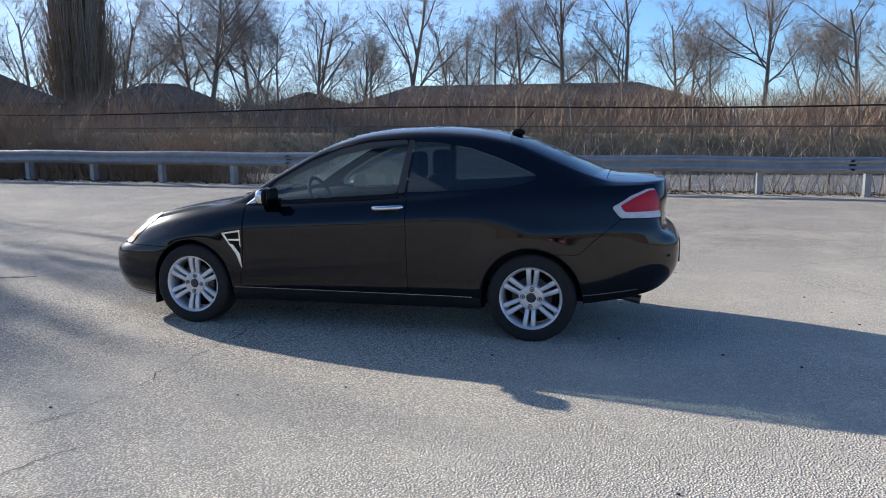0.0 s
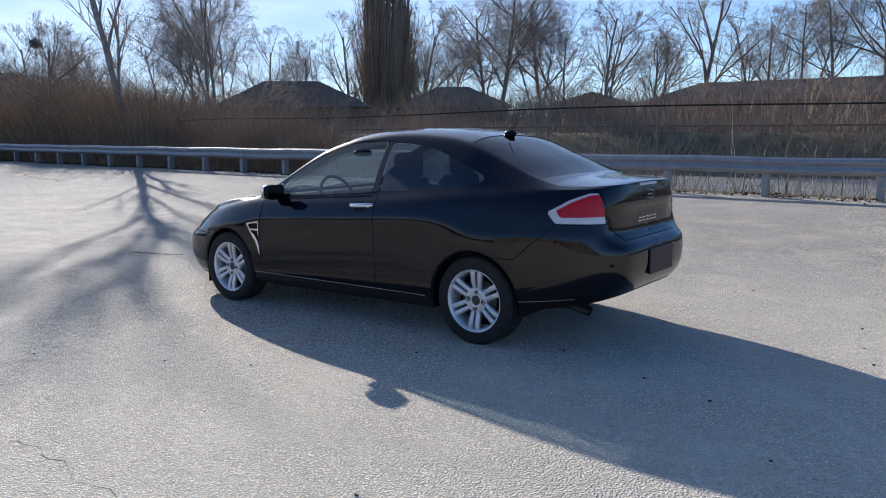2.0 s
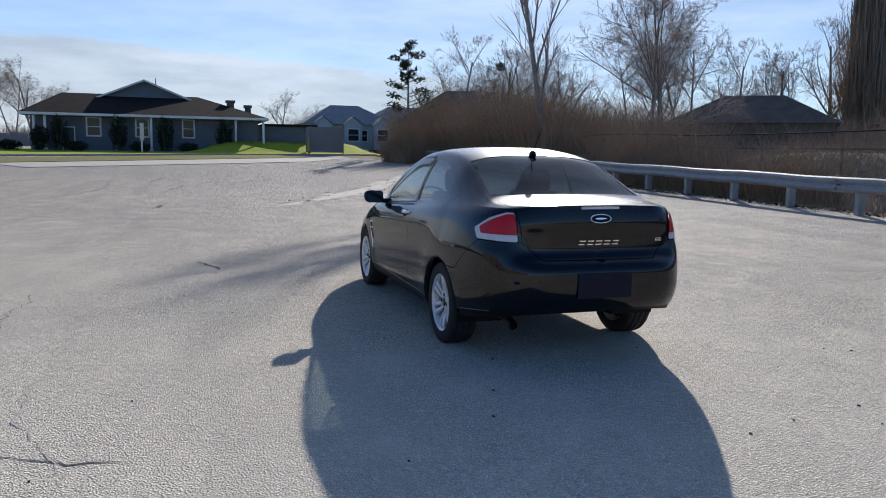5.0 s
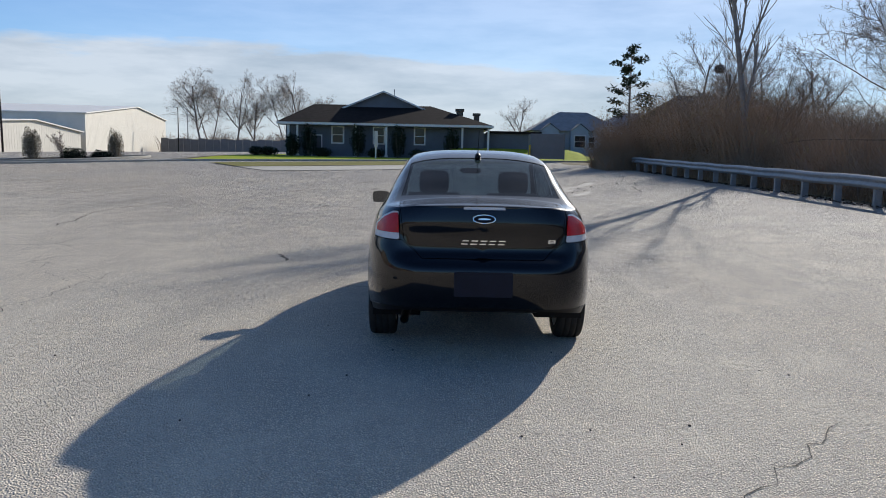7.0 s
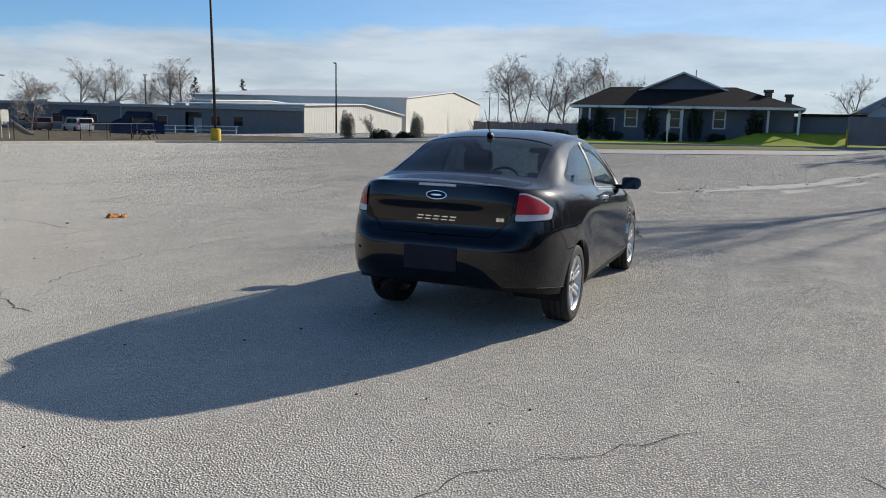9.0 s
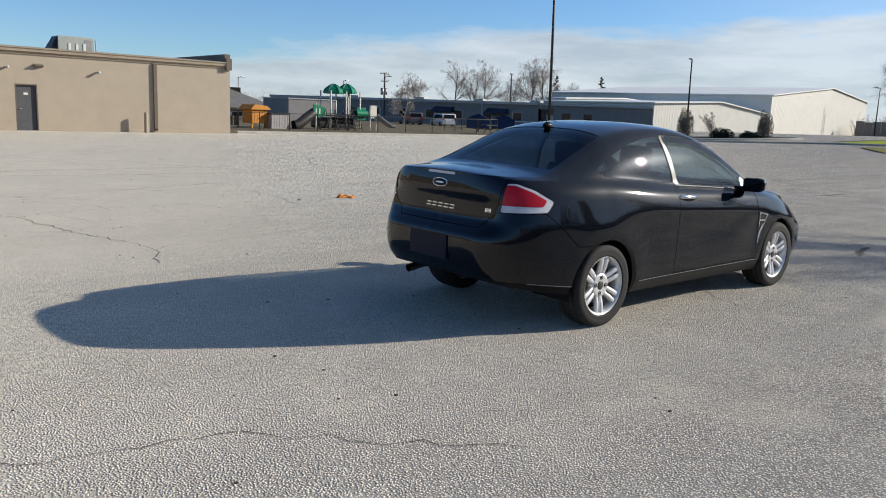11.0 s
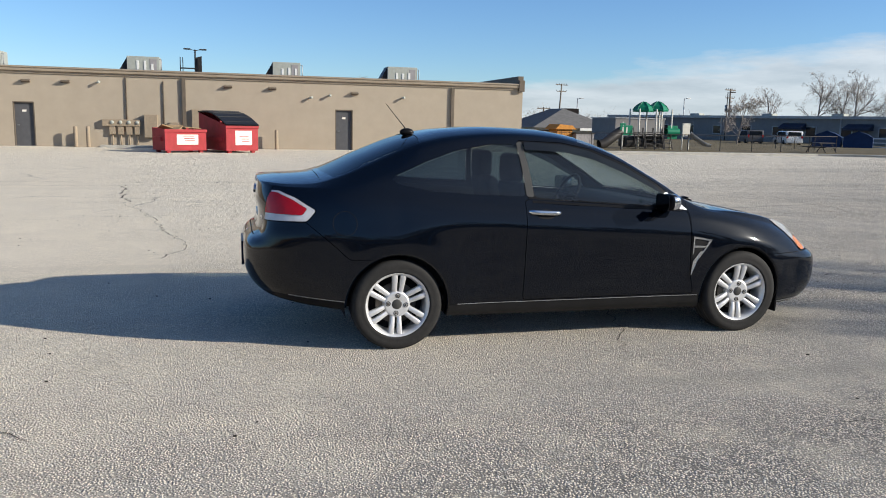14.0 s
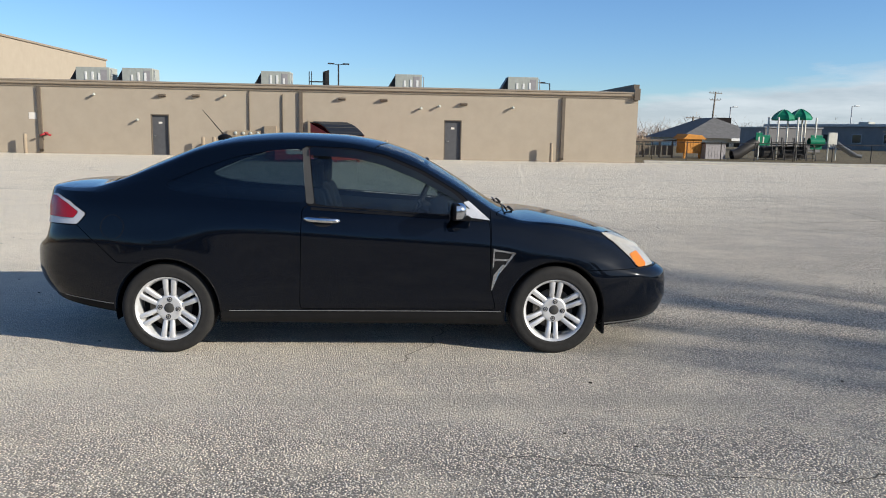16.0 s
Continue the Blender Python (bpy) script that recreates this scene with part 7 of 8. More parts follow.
def grow(rnd, height, spread, upright, levels=4, r0=None, stems=1, clear=.22):
    """Limbs and twigs of a bare tree: returns (limb V, F), (twig V, F)."""
    LV, LF, TV, TF = [], [], [], []
    r0 = r0 or height * .018

    def branch(p, d, length, r, level):
        n = (5, 5, 3, 2, 1)[level]
        pts, rad = [p.copy()], [r]
        q, v = p.copy(), d.normalized()
        for k in range(n):
            wob = Vector((rnd.uniform(-1, 1), rnd.uniform(-1, 1), rnd.uniform(-.4, .7))) * (.10 if level == 0 else .22)
            v = (v + wob + Vector((0, 0, upright * (.10 if level else .03)))).normalized()
            q = q + v * length / n
            pts.append(q.copy())
            rad.append(r * (1 - .62 * (k + 1) / n))
        big = level <= 1
        tube_data(LV if big else TV, LF if big else TF, pts, rad, 7 if level == 0 else (5 if level == 1 else 3))
        if level >= levels:
            return
        kids = (rnd.randint(9, 12), rnd.randint(6, 8), rnd.randint(6, 7), rnd.randint(5, 6))[level]
        for k in range(kids):
            t = rnd.uniform(clear if level == 0 else .15, 1.0)
            i = min(int(t * n), n - 1)
            f = t * n - i
            at = pts[i].lerp(pts[i + 1], f)
            ax = (pts[i + 1] - pts[i]).normalized()
            side = ax.cross(Vector((rnd.uniform(-1, 1), rnd.uniform(-1, 1), rnd.uniform(-1, 1)))).normalized()
            ang = rnd.uniform(.35, .85) * spread
            nd = ax * math.cos(ang) + side * math.sin(ang)
            ln = length * (rnd.uniform(.36, .60) if level == 0 else rnd.uniform(.38, .62)) * (1.3 - .6 * t)
            branch(at, nd, ln, max(rad[i] * .52, .012), level + 1)

    for s in range(stems):
        lean = Vector((rnd.uniform(-.12, .12), rnd.uniform(-.12, .12), 1)) if stems == 1 else Vector((rnd.uniform(-.35, .35), rnd.uniform(-.35, .35), 1))
        branch(Vector((rnd.uniform(-.3, .3) * (stems > 1), rnd.uniform(-.3, .3) * (stems > 1), -.3)), lean, height * rnd.uniform(.82, 1.0), r0 / math.sqrt(stems), 0)
    return (LV, LF), (TV, TF)


def tree_kind(seed, height, spread, upright, label, levels=4, stems=1, bark="bark", r0=None):
    rnd = random.Random(seed)
    limbs, twigs = grow(rnd, height, spread, upright, levels, r0, stems)
    t = thing("bare_tree", label, "tree", (0, 0, -50), group="bare winter trees")
    for name, data, material in (("trunk", limbs, bark), ("crown", twigs, "twig")):
        ob = new(name, plain_mesh(name, *data, material))
        ob.parent = t
    return t


KINDS = [
    tree_kind(1, 15, 1.3, .2, "tall bare deciduous tree with a wide twiggy crown"),
    tree_kind(2, 13, 1.25, .2, "tall bare tree with upright branches"),
    tree_kind(3, 13, 1.35, .2, "bare tree with several slender stems", stems=2),
    tree_kind(4, 12, 1.0, .4, "narrow bare tree with steep twigs", bark="bark_pale"),
    tree_kind(5, 16, 1.4, .12, "large bare spreading tree with a dense crown"),
]
used = set()


def plant(kind, x, y, scale, turn, z=None):
    m = pose(x, y, land(x, y) - .1 if z is None else z, 0, 0, turn) @ Matrix.Scale(scale, 4)
    if kind not in used:
        used.add(kind)
        KINDS[kind].matrix_basis = m
        return KINDS[kind]
    ob = copy_thing(KINDS[kind], Matrix.Identity(4))
    ob.matrix_basis = m
    return ob


rnd = random.Random(11)
# the row beyond the brush
for x, y, s, k in ((52.6, -65.5, 1.05, 1), (50.2, -63, .9, 3), (43.7, -69, 1.1, 4), (40.7, -73.2, .95, 2), (37, -72, .85, 2), (34.4, -76.3, .98, 0), (29.4, -78.3, .92, 3), (24.7, -79.9, 1.08, 0), (20, -84, .85, 1),
                   (18.5, -81.6, .85, 1), (14.8, -82.1, .98, 2), (11.5, -82.7, .98, 1), (7.3, -83.5, 1.05, 4), (3.5, -88, .95, 3), (.6, -82, 1.02, 0), (-4.8, -84, .95, 1), (-9, -88, .8, 2), (-13.8, -83.2, .95, 4), (-18.7, -84.5, .72, 2),
                   (-22.5, -81.6, .85, 0), (-28, -80, .9, 1), (-35, -78, .95, 4), (64.8, -21.5, .80, 1), (63.6, -24.8, .82, 3), (62.6, -27.1, .75, 1), (61.5, -29.4, .82, 3), (57.6, -36.2, .82, 2), (56.1, -38.4, .98, 3),
                   (54.9, -40.2, 1.05, 2), (52.3, -43.5, .75, 1), (49.9, -46.3, .98, 3), (47.4, -49, .92, 1), (40.9, -54.7, .82, 2), (37.1, -57.6, .92, 4), (32.8, -60.3, .9, 4), (28.2, -62.9, .8, 1), (46.0, -53.5, 1.0, 1), (66.5, -34, .8, 0)):
    far = 1.3 if math.hypot(x + 4, y - 5) < 86 else 1.0
    plant(k, -4 + (x + 4) * far, 5 + (y - 5) * far, s * (1.15 if far > 1 else 1) * rnd.uniform(.95, 1.05), rnd.uniform(0, 360))
for k in range(10):
    a = -60 + k * 13.4 + rnd.uniform(-3, 3)
    plant(rnd.choice((0, 1, 2, 3, 4)), a, -101 - rnd.uniform(0, 8) + max(0, a - 30) * .75, rnd.uniform(.75, .98), rnd.uniform(0, 360))
# far trees behind the house and the sheds
for x, y, s, k in ((211.7, 65.1, 1.42, 2), (214.4, 58.9, 1.49, 1), (215.8, 54.2, 1.42, 3), (217.1, 44.8, 1.46, 2), (218.5, 40.4, 1.51, 1), (219.8, 34.5, 1.28, 3), (213.1, 68.2, 1.22, 4), (162, -15.7, .72, 0), (168, -25, .6, 4), (107, 123.4, .7, 4), (110, 121, .72, 0), (112, 119, .7, 4),
                   (116, 115, .66, 1), (119, 111.6, .7, 4), (121, 110, .74, 4), (123, 108, .66, 0), (126, 104, .62, 2), (101, 128, .60, 0), (135, 98, .55, 2), (18.5, 130, .5, 4), (31, 138, .4, 0)):
    plant(k, x, y, s * rnd.uniform(.92, 1.08), rnd.uniform(0, 360))


def lone_tree():
    """The tall leaning tree right behind the barrier, whose shade falls over the lot."""
    (a, b), (c, d) = grow(random.Random(5), 10.8, .55, .5, 3, .17, 1, .36)
    t = thing("leaning_tree", "tall slender bare leaning tree close behind the barrier", "tree", (23.6, -12.2, -.3), 0)
    lean = Matrix.Rotation(radians(7.5), 4, Vector((-.6, .79, 0)))
    for name, data, material in (("trunk", (a, b), "bark"), ("crown", (c, d), "twig")):
        ob = new(name, plain_mesh(name, *data, material))
        ob.parent = t
        ob.matrix_basis = lean
    (a, b), (c, d) = grow(random.Random(9), 13, 1.2, .2, 4, .2, 2)
    t = thing("bare_tree", "bare two-stemmed tree in the thicket", "tree", (40.9, -28.3, -.4), 10)
    for name, data, material in (("trunk", (a, b), "bark"), ("crown", (c, d), "twig")):
        ob = new(name, plain_mesh(name, *data, material))
        ob.parent = t


lone_tree()


def column_tree():
    """A very broad upright tree, dense with steep dark branches."""
    r = random.Random(21)
    t = thing("column_tree", "massive dark column of steep crowded branches", "tree", (49.8, -57.4, -.4))
    LV, LF, TV, TF = [], [], [], []
    for k in range(120):
        a, q = r.uniform(0, 6.28), 2.0 * math.sqrt(r.random())
        x, y = q * math.cos(a), q * math.sin(a)
        h = r.uniform(15, 24)
        pts = [Vector((x * .8, y * .8, -.3))]
        for j in range(1, 6):
            pts.append(Vector((x * (1 + .05 * j) + r.uniform(-.15, .15), y * (1 + .05 * j) + r.uniform(-.15, .15), h * j / 5)))
        tube_data(LV, LF, pts, [.17, .14, .12, .10, .07, .03], 5)
        for j in range(22):
            i = r.randint(0, 4)
            p = pts[i].lerp(pts[i + 1], r.random())
            g = r.uniform(0, 6.28)
            e = p + Vector((math.cos(g) * .5, math.sin(g) * .5, r.uniform(1.0, 2.2)))
            tube_data(TV, TF, [p, p.lerp(e, .5) + Vector((r.uniform(-.1, .1), r.uniform(-.1, .1), 0)), e], [.05, .035, .01], 3)
    for k in range(340):
        a, q = r.uniform(0, 6.28), r.uniform(1.4, 4.4)
        x, y, h = q * math.cos(a), q * math.sin(a), r.uniform(6, 15) * (1.25 - q * .12)
        pts = [Vector((x * .45, y * .45, r.uniform(.5, 4)))]
        for j in range(1, 4):
            pts.append(Vector((x * (.45 + .19 * j) + r.uniform(-.2, .2), y * (.45 + .19 * j) + r.uniform(-.2, .2), pts[0].z + h * j / 3)))
        tube_data(TV, TF, pts, [.06, .045, .03, .01], 3)
        for j in range(14):
            i = r.randint(0, 2)
            p = pts[i].lerp(pts[i + 1], r.random())
            g = r.uniform(0, 6.28)
            tube_data(TV, TF, [p, p + Vector((math.cos(g) * .55, math.sin(g) * .55, r.uniform(.5, 1.4)))], [.025, .008], 3)
    for name, data, material in (("trunk", (LV, LF), "bark"), ("crown", (TV, TF), "twig_red")):
        ob = new(name, plain_mesh(name, *data, material))
        ob.parent = t


column_tree()


def conifer(x, y, h, w, label, seed=0, open_crown=False):
    """A pine: trunk, whorls of drooping boughs, needle tufts."""
    r = random.Random(seed)
    t = thing("pine_tree", label, "tree", (x, y, land(x, y) - .1), r.uniform(0, 360), group="evergreens")
    bm = bmesh.new()
    tube(bm, [(0, 0, -.2), (0, 0, h)], [h * .018, .02], 8)
    part("trunk", bm, "bark", t, "", True)
    BV, BF, NV, NF = [], [], [], []
    n = int(h * (5 if not open_crown else 2.6))
    for k in range(n):
        f = (.15 if not open_crown else .40) + (.85 if not open_crown else .6) * k / n
        ln = w * (1 - f) ** .8 * r.uniform(.6, 1.1) + .15 if not open_crown else w * r.uniform(.45, 1.0) * (1.35 - f)
        g = r.uniform(0, 6.28)
        p = Vector((0, 0, h * f))
        e = p + Vector((math.cos(g) * ln, math.sin(g) * ln, -ln * .12 + (ln * .35 if open_crown else 0)))
        tube_data(BV, BF, [p, p.lerp(e, .5) + Vector((0, 0, .05 * ln)), e], [.05, .035, .012], 3)
        for j in range(int(26 if not open_crown else 52)):
            q = p.lerp(e, r.uniform(.25, 1.05)) if not open_crown else p.lerp(e, r.choice((.55, .8, 1.0))) + Vector((r.gauss(0, .16), r.gauss(0, .16), r.gauss(0, .13)))
            s = r.uniform(.12, .30)
            d = Vector((r.uniform(-1, 1), r.uniform(-1, 1), r.uniform(-.5, .8))).normalized()
            o = d.cross(Vector((r.uniform(-1, 1), r.uniform(-1, 1), r.uniform(-1, 1)))).normalized()
            b = len(NV)
            NV += [tuple(q - o * .08), tuple(q + o * .08), tuple(q + d * s * 1.5)]
            NF.append((b, b + 1, b + 2))
    for name, data, material in (("boughs", (BV, BF), "bark"), ("needles", (NV, NF), "needle")):
        ob = new(name, plain_mesh(name, *data, material))
        ob.parent = t


conifer(56.6, -14.9, 9.6, 3.4, "dark green pine with a tufted crown", 3, True)
conifer(122.5, 108, 10.5, 2.8, "dark pointed fir behind the grey building", 4)
conifer(129, 101, 10.5, 2.4, "dark pointed fir behind the grey building", 5)


def leaf_mass(V, F, r, c, rad, n, size, flat=1.0):
    """Small leaf triangles filling an uneven ellipsoid."""
    for _ in range(n):
        d = Vector((r.gauss(0, 1), r.gauss(0, 1), r.gauss(0, 1))).normalized() * (r.random() ** .38)
        lump = 1 + .16 * math.sin(5 * d.x + 3 * d.z + c[0]) + .1 * math.sin(7 * d.y + c[1])
        p = Vector((c[0] + d.x * rad[0] * lump, c[1] + d.y * rad[1] * lump, max(c[2] + d.z * rad[2] * lump, .02)))
        a = Vector((r.uniform(-1, 1), r.uniform(-1, 1), r.uniform(-.6, 1))).normalized()
        b = a.cross(Vector((r.uniform(-1, 1), r.uniform(-1, 1), r.uniform(-1, 1)))).normalized()
        k = len(V)
        s = size * r.uniform(.6, 1.4)
        V += [tuple(p - b * s * .4), tuple(p + a * s), tuple(p + b * s * .4), tuple(p - a * s * .5)]
        F.append((k, k + 1, k + 2, k + 3))


def shrub(x, y, z, rad, label, material="shrub", n=1500, size=.09, seed=0, group="shrubs"):
    r = random.Random(seed)
    s = thing("shrub", label, "shrub", (x, y, z), group=group)
    V, F = [], []
    leaf_mass(V, F, r, (0, 0, rad[2]), rad, n, size)
    ob = new("foliage", plain_mesh("foliage", V, F, material))
    ob.parent = s
    V, F = [], []
    for k in range(7):
        g = r.uniform(0, 6.28)
        tube_data(V, F, [Vector((0, 0, -.1)), Vector((math.cos(g) * rad[0] * .3, math.sin(g) * rad[1] * .3, rad[2])), Vector((math.cos(g) * rad[0] * .6, math.sin(g) * rad[1] * .6, rad[2] * 1.6))], [.05, .035, .01], 4)
    ob = new("stems", plain_mesh("stems", V, F, "bark"))
    ob.parent = s


# planted island in front of the sheds
island_c = (50.5, 27.5)
bm = bmesh.new()
ring = [(island_c[0] + 6.6 * math.cos(a) - 2.6 * math.sin(a) * .3, island_c[1] + 2.2 * math.sin(a) - 2.4 * math.cos(a)) for a in np.linspace(0, 2 * math.pi, 41)]
sweep(bm, ring, .25, .16, lambda x, y: rise(x, y) + .03)
tagged(new("island_kerb", mesh_of("island_kerb", bm, "concrete")), "concrete kerb round the planted island", "kerb", kind="structure")
bm = bmesh.new()
vs = [bm.verts.new((x, y, rise(x, y) + .14)) for x, y in ring[:-1]]
bm.faces.new(vs)
tagged(new("island_bed", mesh_of("island_bed", bm, "mulch")), "dark mulch bed of the planted island", "ground", kind="structure")
IZ = .2
shrub(48.2, 29.6, IZ, (.62, .62, 1.15), "tan clipped columnar shrub on the island", "tan_shrub", 5200, .06, 1)
shrub(53.4, 25.8, IZ, (.58, .58, 1.2), "tan clipped columnar shrub on the island", "tan_shrub", 5200, .06, 2)
shrub(50.4, 27.7, IZ, (1.0, .9, .52), "low dark rounded evergreen shrub", "shrub", 2600, .08, 3)
shrub(52.3, 26.4, IZ, (.85, .8, .42), "low dark rounded evergreen shrub", "shrub", 2200, .08, 4)
(a, b), (c, d) = grow(random.Random(37), 4.7, 1.5, .25, 4, .08)
t = thing("small_tree", "small bare spreading tree on the grass", "tree", (48.8, 66.0, -.3))
for name, data, material in (("trunk", (a, b), "bark"), ("crown", (c, d), "twig")):
    ob = new(name, plain_mesh(name, *data, material))
    ob.parent = t
(a, b), (c, d) = grow(random.Random(31), 2.3, 1.0, .5, 3, .05)
t = thing("small_tree", "small bare ornamental tree on the island", "tree", (49.9, 28.2, IZ))
for name, data, material in (("trunk", (a, b), "bark"), ("crown", (c, d), "twig")):
    ob = new(name, plain_mesh(name, *data, material))
    ob.parent = t
# shrubs against the house
for k, (y, h) in enumerate(((13.6, 1.55), (8.7, 1.6), (4.7, 1.6), (-.6, 1.5), (15.2, 1.1))):
    shrub(70.2, y, .75, (.75, .75, h), "dark columnar evergreen beside the house", "shrub", 1800, .12, 40 + k)
for k, y in enumerate((12.2, 6.9, 2.7, 17.5, 18.6)):
    shrub(69.8, y, .75, (.9, .9, .45), "low dark evergreen beside the house", "shrub", 1100, .12, 60 + k)


def twig_field(name, label, boxes, material, seed, cat="brush", forks=2):
    """Many thin bent stems standing over stretches of ground: (x0, x1, y0, y1, count, height, thickness, lean)."""
    r = random.Random(seed)
    V, F = [], []
    for x0, x1, y0, y1, count, h, w, lean in boxes:
        for _ in range(count):
            x, y = r.uniform(x0, x1), r.uniform(y0, y1)
            clump = .55 + .55 * noise.noise(Vector((x * .16, y * .16, seed))) + .35 * noise.noise(Vector((x * .5, y * .5, seed + 7)))
            hh = h * r.uniform(.25, 1.0) ** .8 * (.35 + .95 * max(0.0, clump))
            g = r.uniform(0, 6.28)
            lx, ly = math.cos(g) * lean * hh, math.sin(g) * lean * hh
            o = r.uniform(0, 6.28)
            ox, oy = math.cos(o) * w, math.sin(o) * w
            z = land(x, y) - .05
            k = len(V)
            V += [(x - ox, y - oy, z), (x + ox, y + oy, z), (x + lx * .35 + ox * .7, y + ly * .35 + oy * .7, z + hh * .55), (x + lx * .35 - ox * .7, y + ly * .35 - oy * .7, z + hh * .55), (x + lx, y + ly, z + hh)]
            F += [(k, k + 1, k + 2, k + 3), (k + 3, k + 2, k + 4)]
            for _ in range(forks):
                g2, f = r.uniform(0, 6.28), r.uniform(.25, .95)
                bend = .35 * f / .55 if f < .55 else .35 + .65 * (f - .55) / .45
                bx, by, bz = x + lx * bend, y + ly * bend, z + hh * f
                q = hh * r.uniform(.12, .30)
                ex, ey, ez = bx + math.cos(g2) * q, by + math.sin(g2) * q, bz + q * r.uniform(.2, 1.1)
                k = len(V)
                V += [(bx - ox * .6, by - oy * .6, bz), (bx + ox * .6, by + oy * .6, bz), (ex, ey, ez)]
                F += [(k, k + 1, k + 2)]
    ob = new(name, plain_mesh(name, V, F, material))
    tagged(ob, label, cat, kind="stuff")
    return ob


twig_field("thicket", "dense reddish brown leafless thicket", [
    (36.5, 41, -15, -9.6, 5000, 2.9, .013, .5), (35.5, 41, -13, -8.8, 4500, 1.6, .012, .6), (22, 38, -22, -11.4, 15000, 4.9, .014, .45), (8, 38, -13, -10.9, 9000, 1.7, .010, .6), (13, 24, -20, -11.6, 7000, 3.4, .012, .45), (38, 58, -30, -15, 12000, 5.6, .018, .4), (56, 80, -45, -22, 8000, 5.0, .03, .3),
    (23.5, 25.6, -17, -13, 1300, 6.3, .014, .4), (29.5, 31.2, -17, -13, 1100, 5.9, .014, .4), (33.2, 35.6, -15, -11.5, 1100, 4.4, .013, .5), (17.5, 19.5, -16, -13, 900, 4.6, .012, .5), (40, 43, -20, -16, 1100, 6.6, .016, .4), (9, 37.5, -11.9, -10.75, 5500, .85, .009, .6)], "twig_red", 1, forks=3)
twig_field("brush", "tangle of bare pale brush on the ditch bank", [
    (-36, 18, -16.5, -10.9, 2100, 2.0, .008, .6), (-36, 20, -13.5, -10.7, 1200, 1.2, .007, .7)], "twig", 2)
twig_field("bank_brush", "dark brown leafless brush on the far bank", [
    (-60, 48, -44, -34.5, 12000, 1.5, .018, .7), (-70, 60, -60, -42, 17000, 4.4, .03, .6), (-80, 75, -104, -78, 6000, 4.6, .05, .5), (40, 75, -72, -46, 6000, 2.6, .04, .45), (68, 108, -80, -22, 11000, 6.6, .05, .45)], "brush_dark", 6)
twig_field("dry_reeds", "pale dry grass and reeds behind the barrier", [
    (-36, 22, -12.4, -10.6, 2400, .45, .005, .5), (-36, 22, -15, -12.2, 1300, .6, .006, .5), (-36, 30, -10.75, -10.35, 1500, .22, .006, .5)], "reed", 3, "grass")
twig_field("pale_saplings", "pale bare saplings in the brush", [(-30, 24, -15.5, -11.2, 130, 3.2, .016, .18), (-40, 40, -42, -36, 160, 4.2, .04, .15)], "bark_pale", 4, "sapling")
twig_field("far_hedge", "distant bare brown hedge", [(151, 168, -30, 58, 9000, 4.2, .07, .5), (-10, 140, 135, 160, 5000, 5, .05, .5), (100, 170, -60, -38, 3500, 4, .05, .5), (-160, -70, -120, 120, 4000, 7, .1, .5)], "brush_dark", 5, "hedge", 3)


r = random.Random(51)
V, F = [], []
for k in range(150):
    x = r.uniform(15, 44)
    y = r.uniform(-16, -11.2) if x < 36 else r.uniform(-17, -9.8)
    top = (1.2 + 2.2 * sstep(15, 30, x)) * r.uniform(.55, 1.15)
    leaf_mass(V, F, r, (x, y, land(x, y) + top * .55), (r.uniform(.7, 1.5), r.uniform(.6, 1.2), top * .55), int(170 * top), .055)
for k in range(130):
    x = r.uniform(9, 38)
    leaf_mass(V, F, r, (x, r.uniform(-11.8, -10.95), land(x, -11.2) + .2), (r.uniform(.3, .7), r.uniform(.15, .35), r.uniform(.15, .4)), 60, .05)
tagged(new("withered_foliage", plain_mesh("withered_foliage", V, F, "dry_leaf")), "withered brown leaves still hanging in the thicket", "leaves", kind="stuff")
# added tufts; their pale straw colour paints the backlit glow of withered leaves
r = random.Random(63)
V, F = [], []
for k in range(90):
    x = r.uniform(4, 39)
    y = r.uniform(-13.5, -11.2)
    top = (.9 + 2.3 * sstep(12, 30, x)) * r.uniform(.5, 1.15)
    leaf_mass(V, F, r, (x, y, land(x, y) + top), (r.uniform(.06, .14), r.uniform(.06, .14), r.uniform(.12, .26)), r.randrange(14, 46), .05)
tagged(new("seed_heads", plain_mesh("seed_heads", V, F, "reed")), "pale straw tufts for backlit withered leaves in the thicket", "reeds", kind="stuff")
plant(3, 38.3, -15.7, .72, 40)
nest = thing("nest", "dark leafy squirrel nest high in a bare tree", "nest", (38.3, -15.7, 6.56), 0)
V, F = [], []
leaf_mass(V, F, r, (0, 0, .3), (.27, .27, .24), 420, .10)
V = [(x, y, z - .3) for x, y, z in V]
part_ob = new("leaves", plain_mesh("leaves", V, F, "bark"))
part_ob.parent = nest
board_fence = thing("board_fence", "long dark weathered board fence beyond the drive", "fence", (150, 18, 0), 0)
for k in range(26):
    boxpart("panel", (0, 1.5 * k, 0, .08, 1.5 * k + 1.46, 3.1 + .12 * math.sin(k * 2.3)), "slate_wall", board_fence)

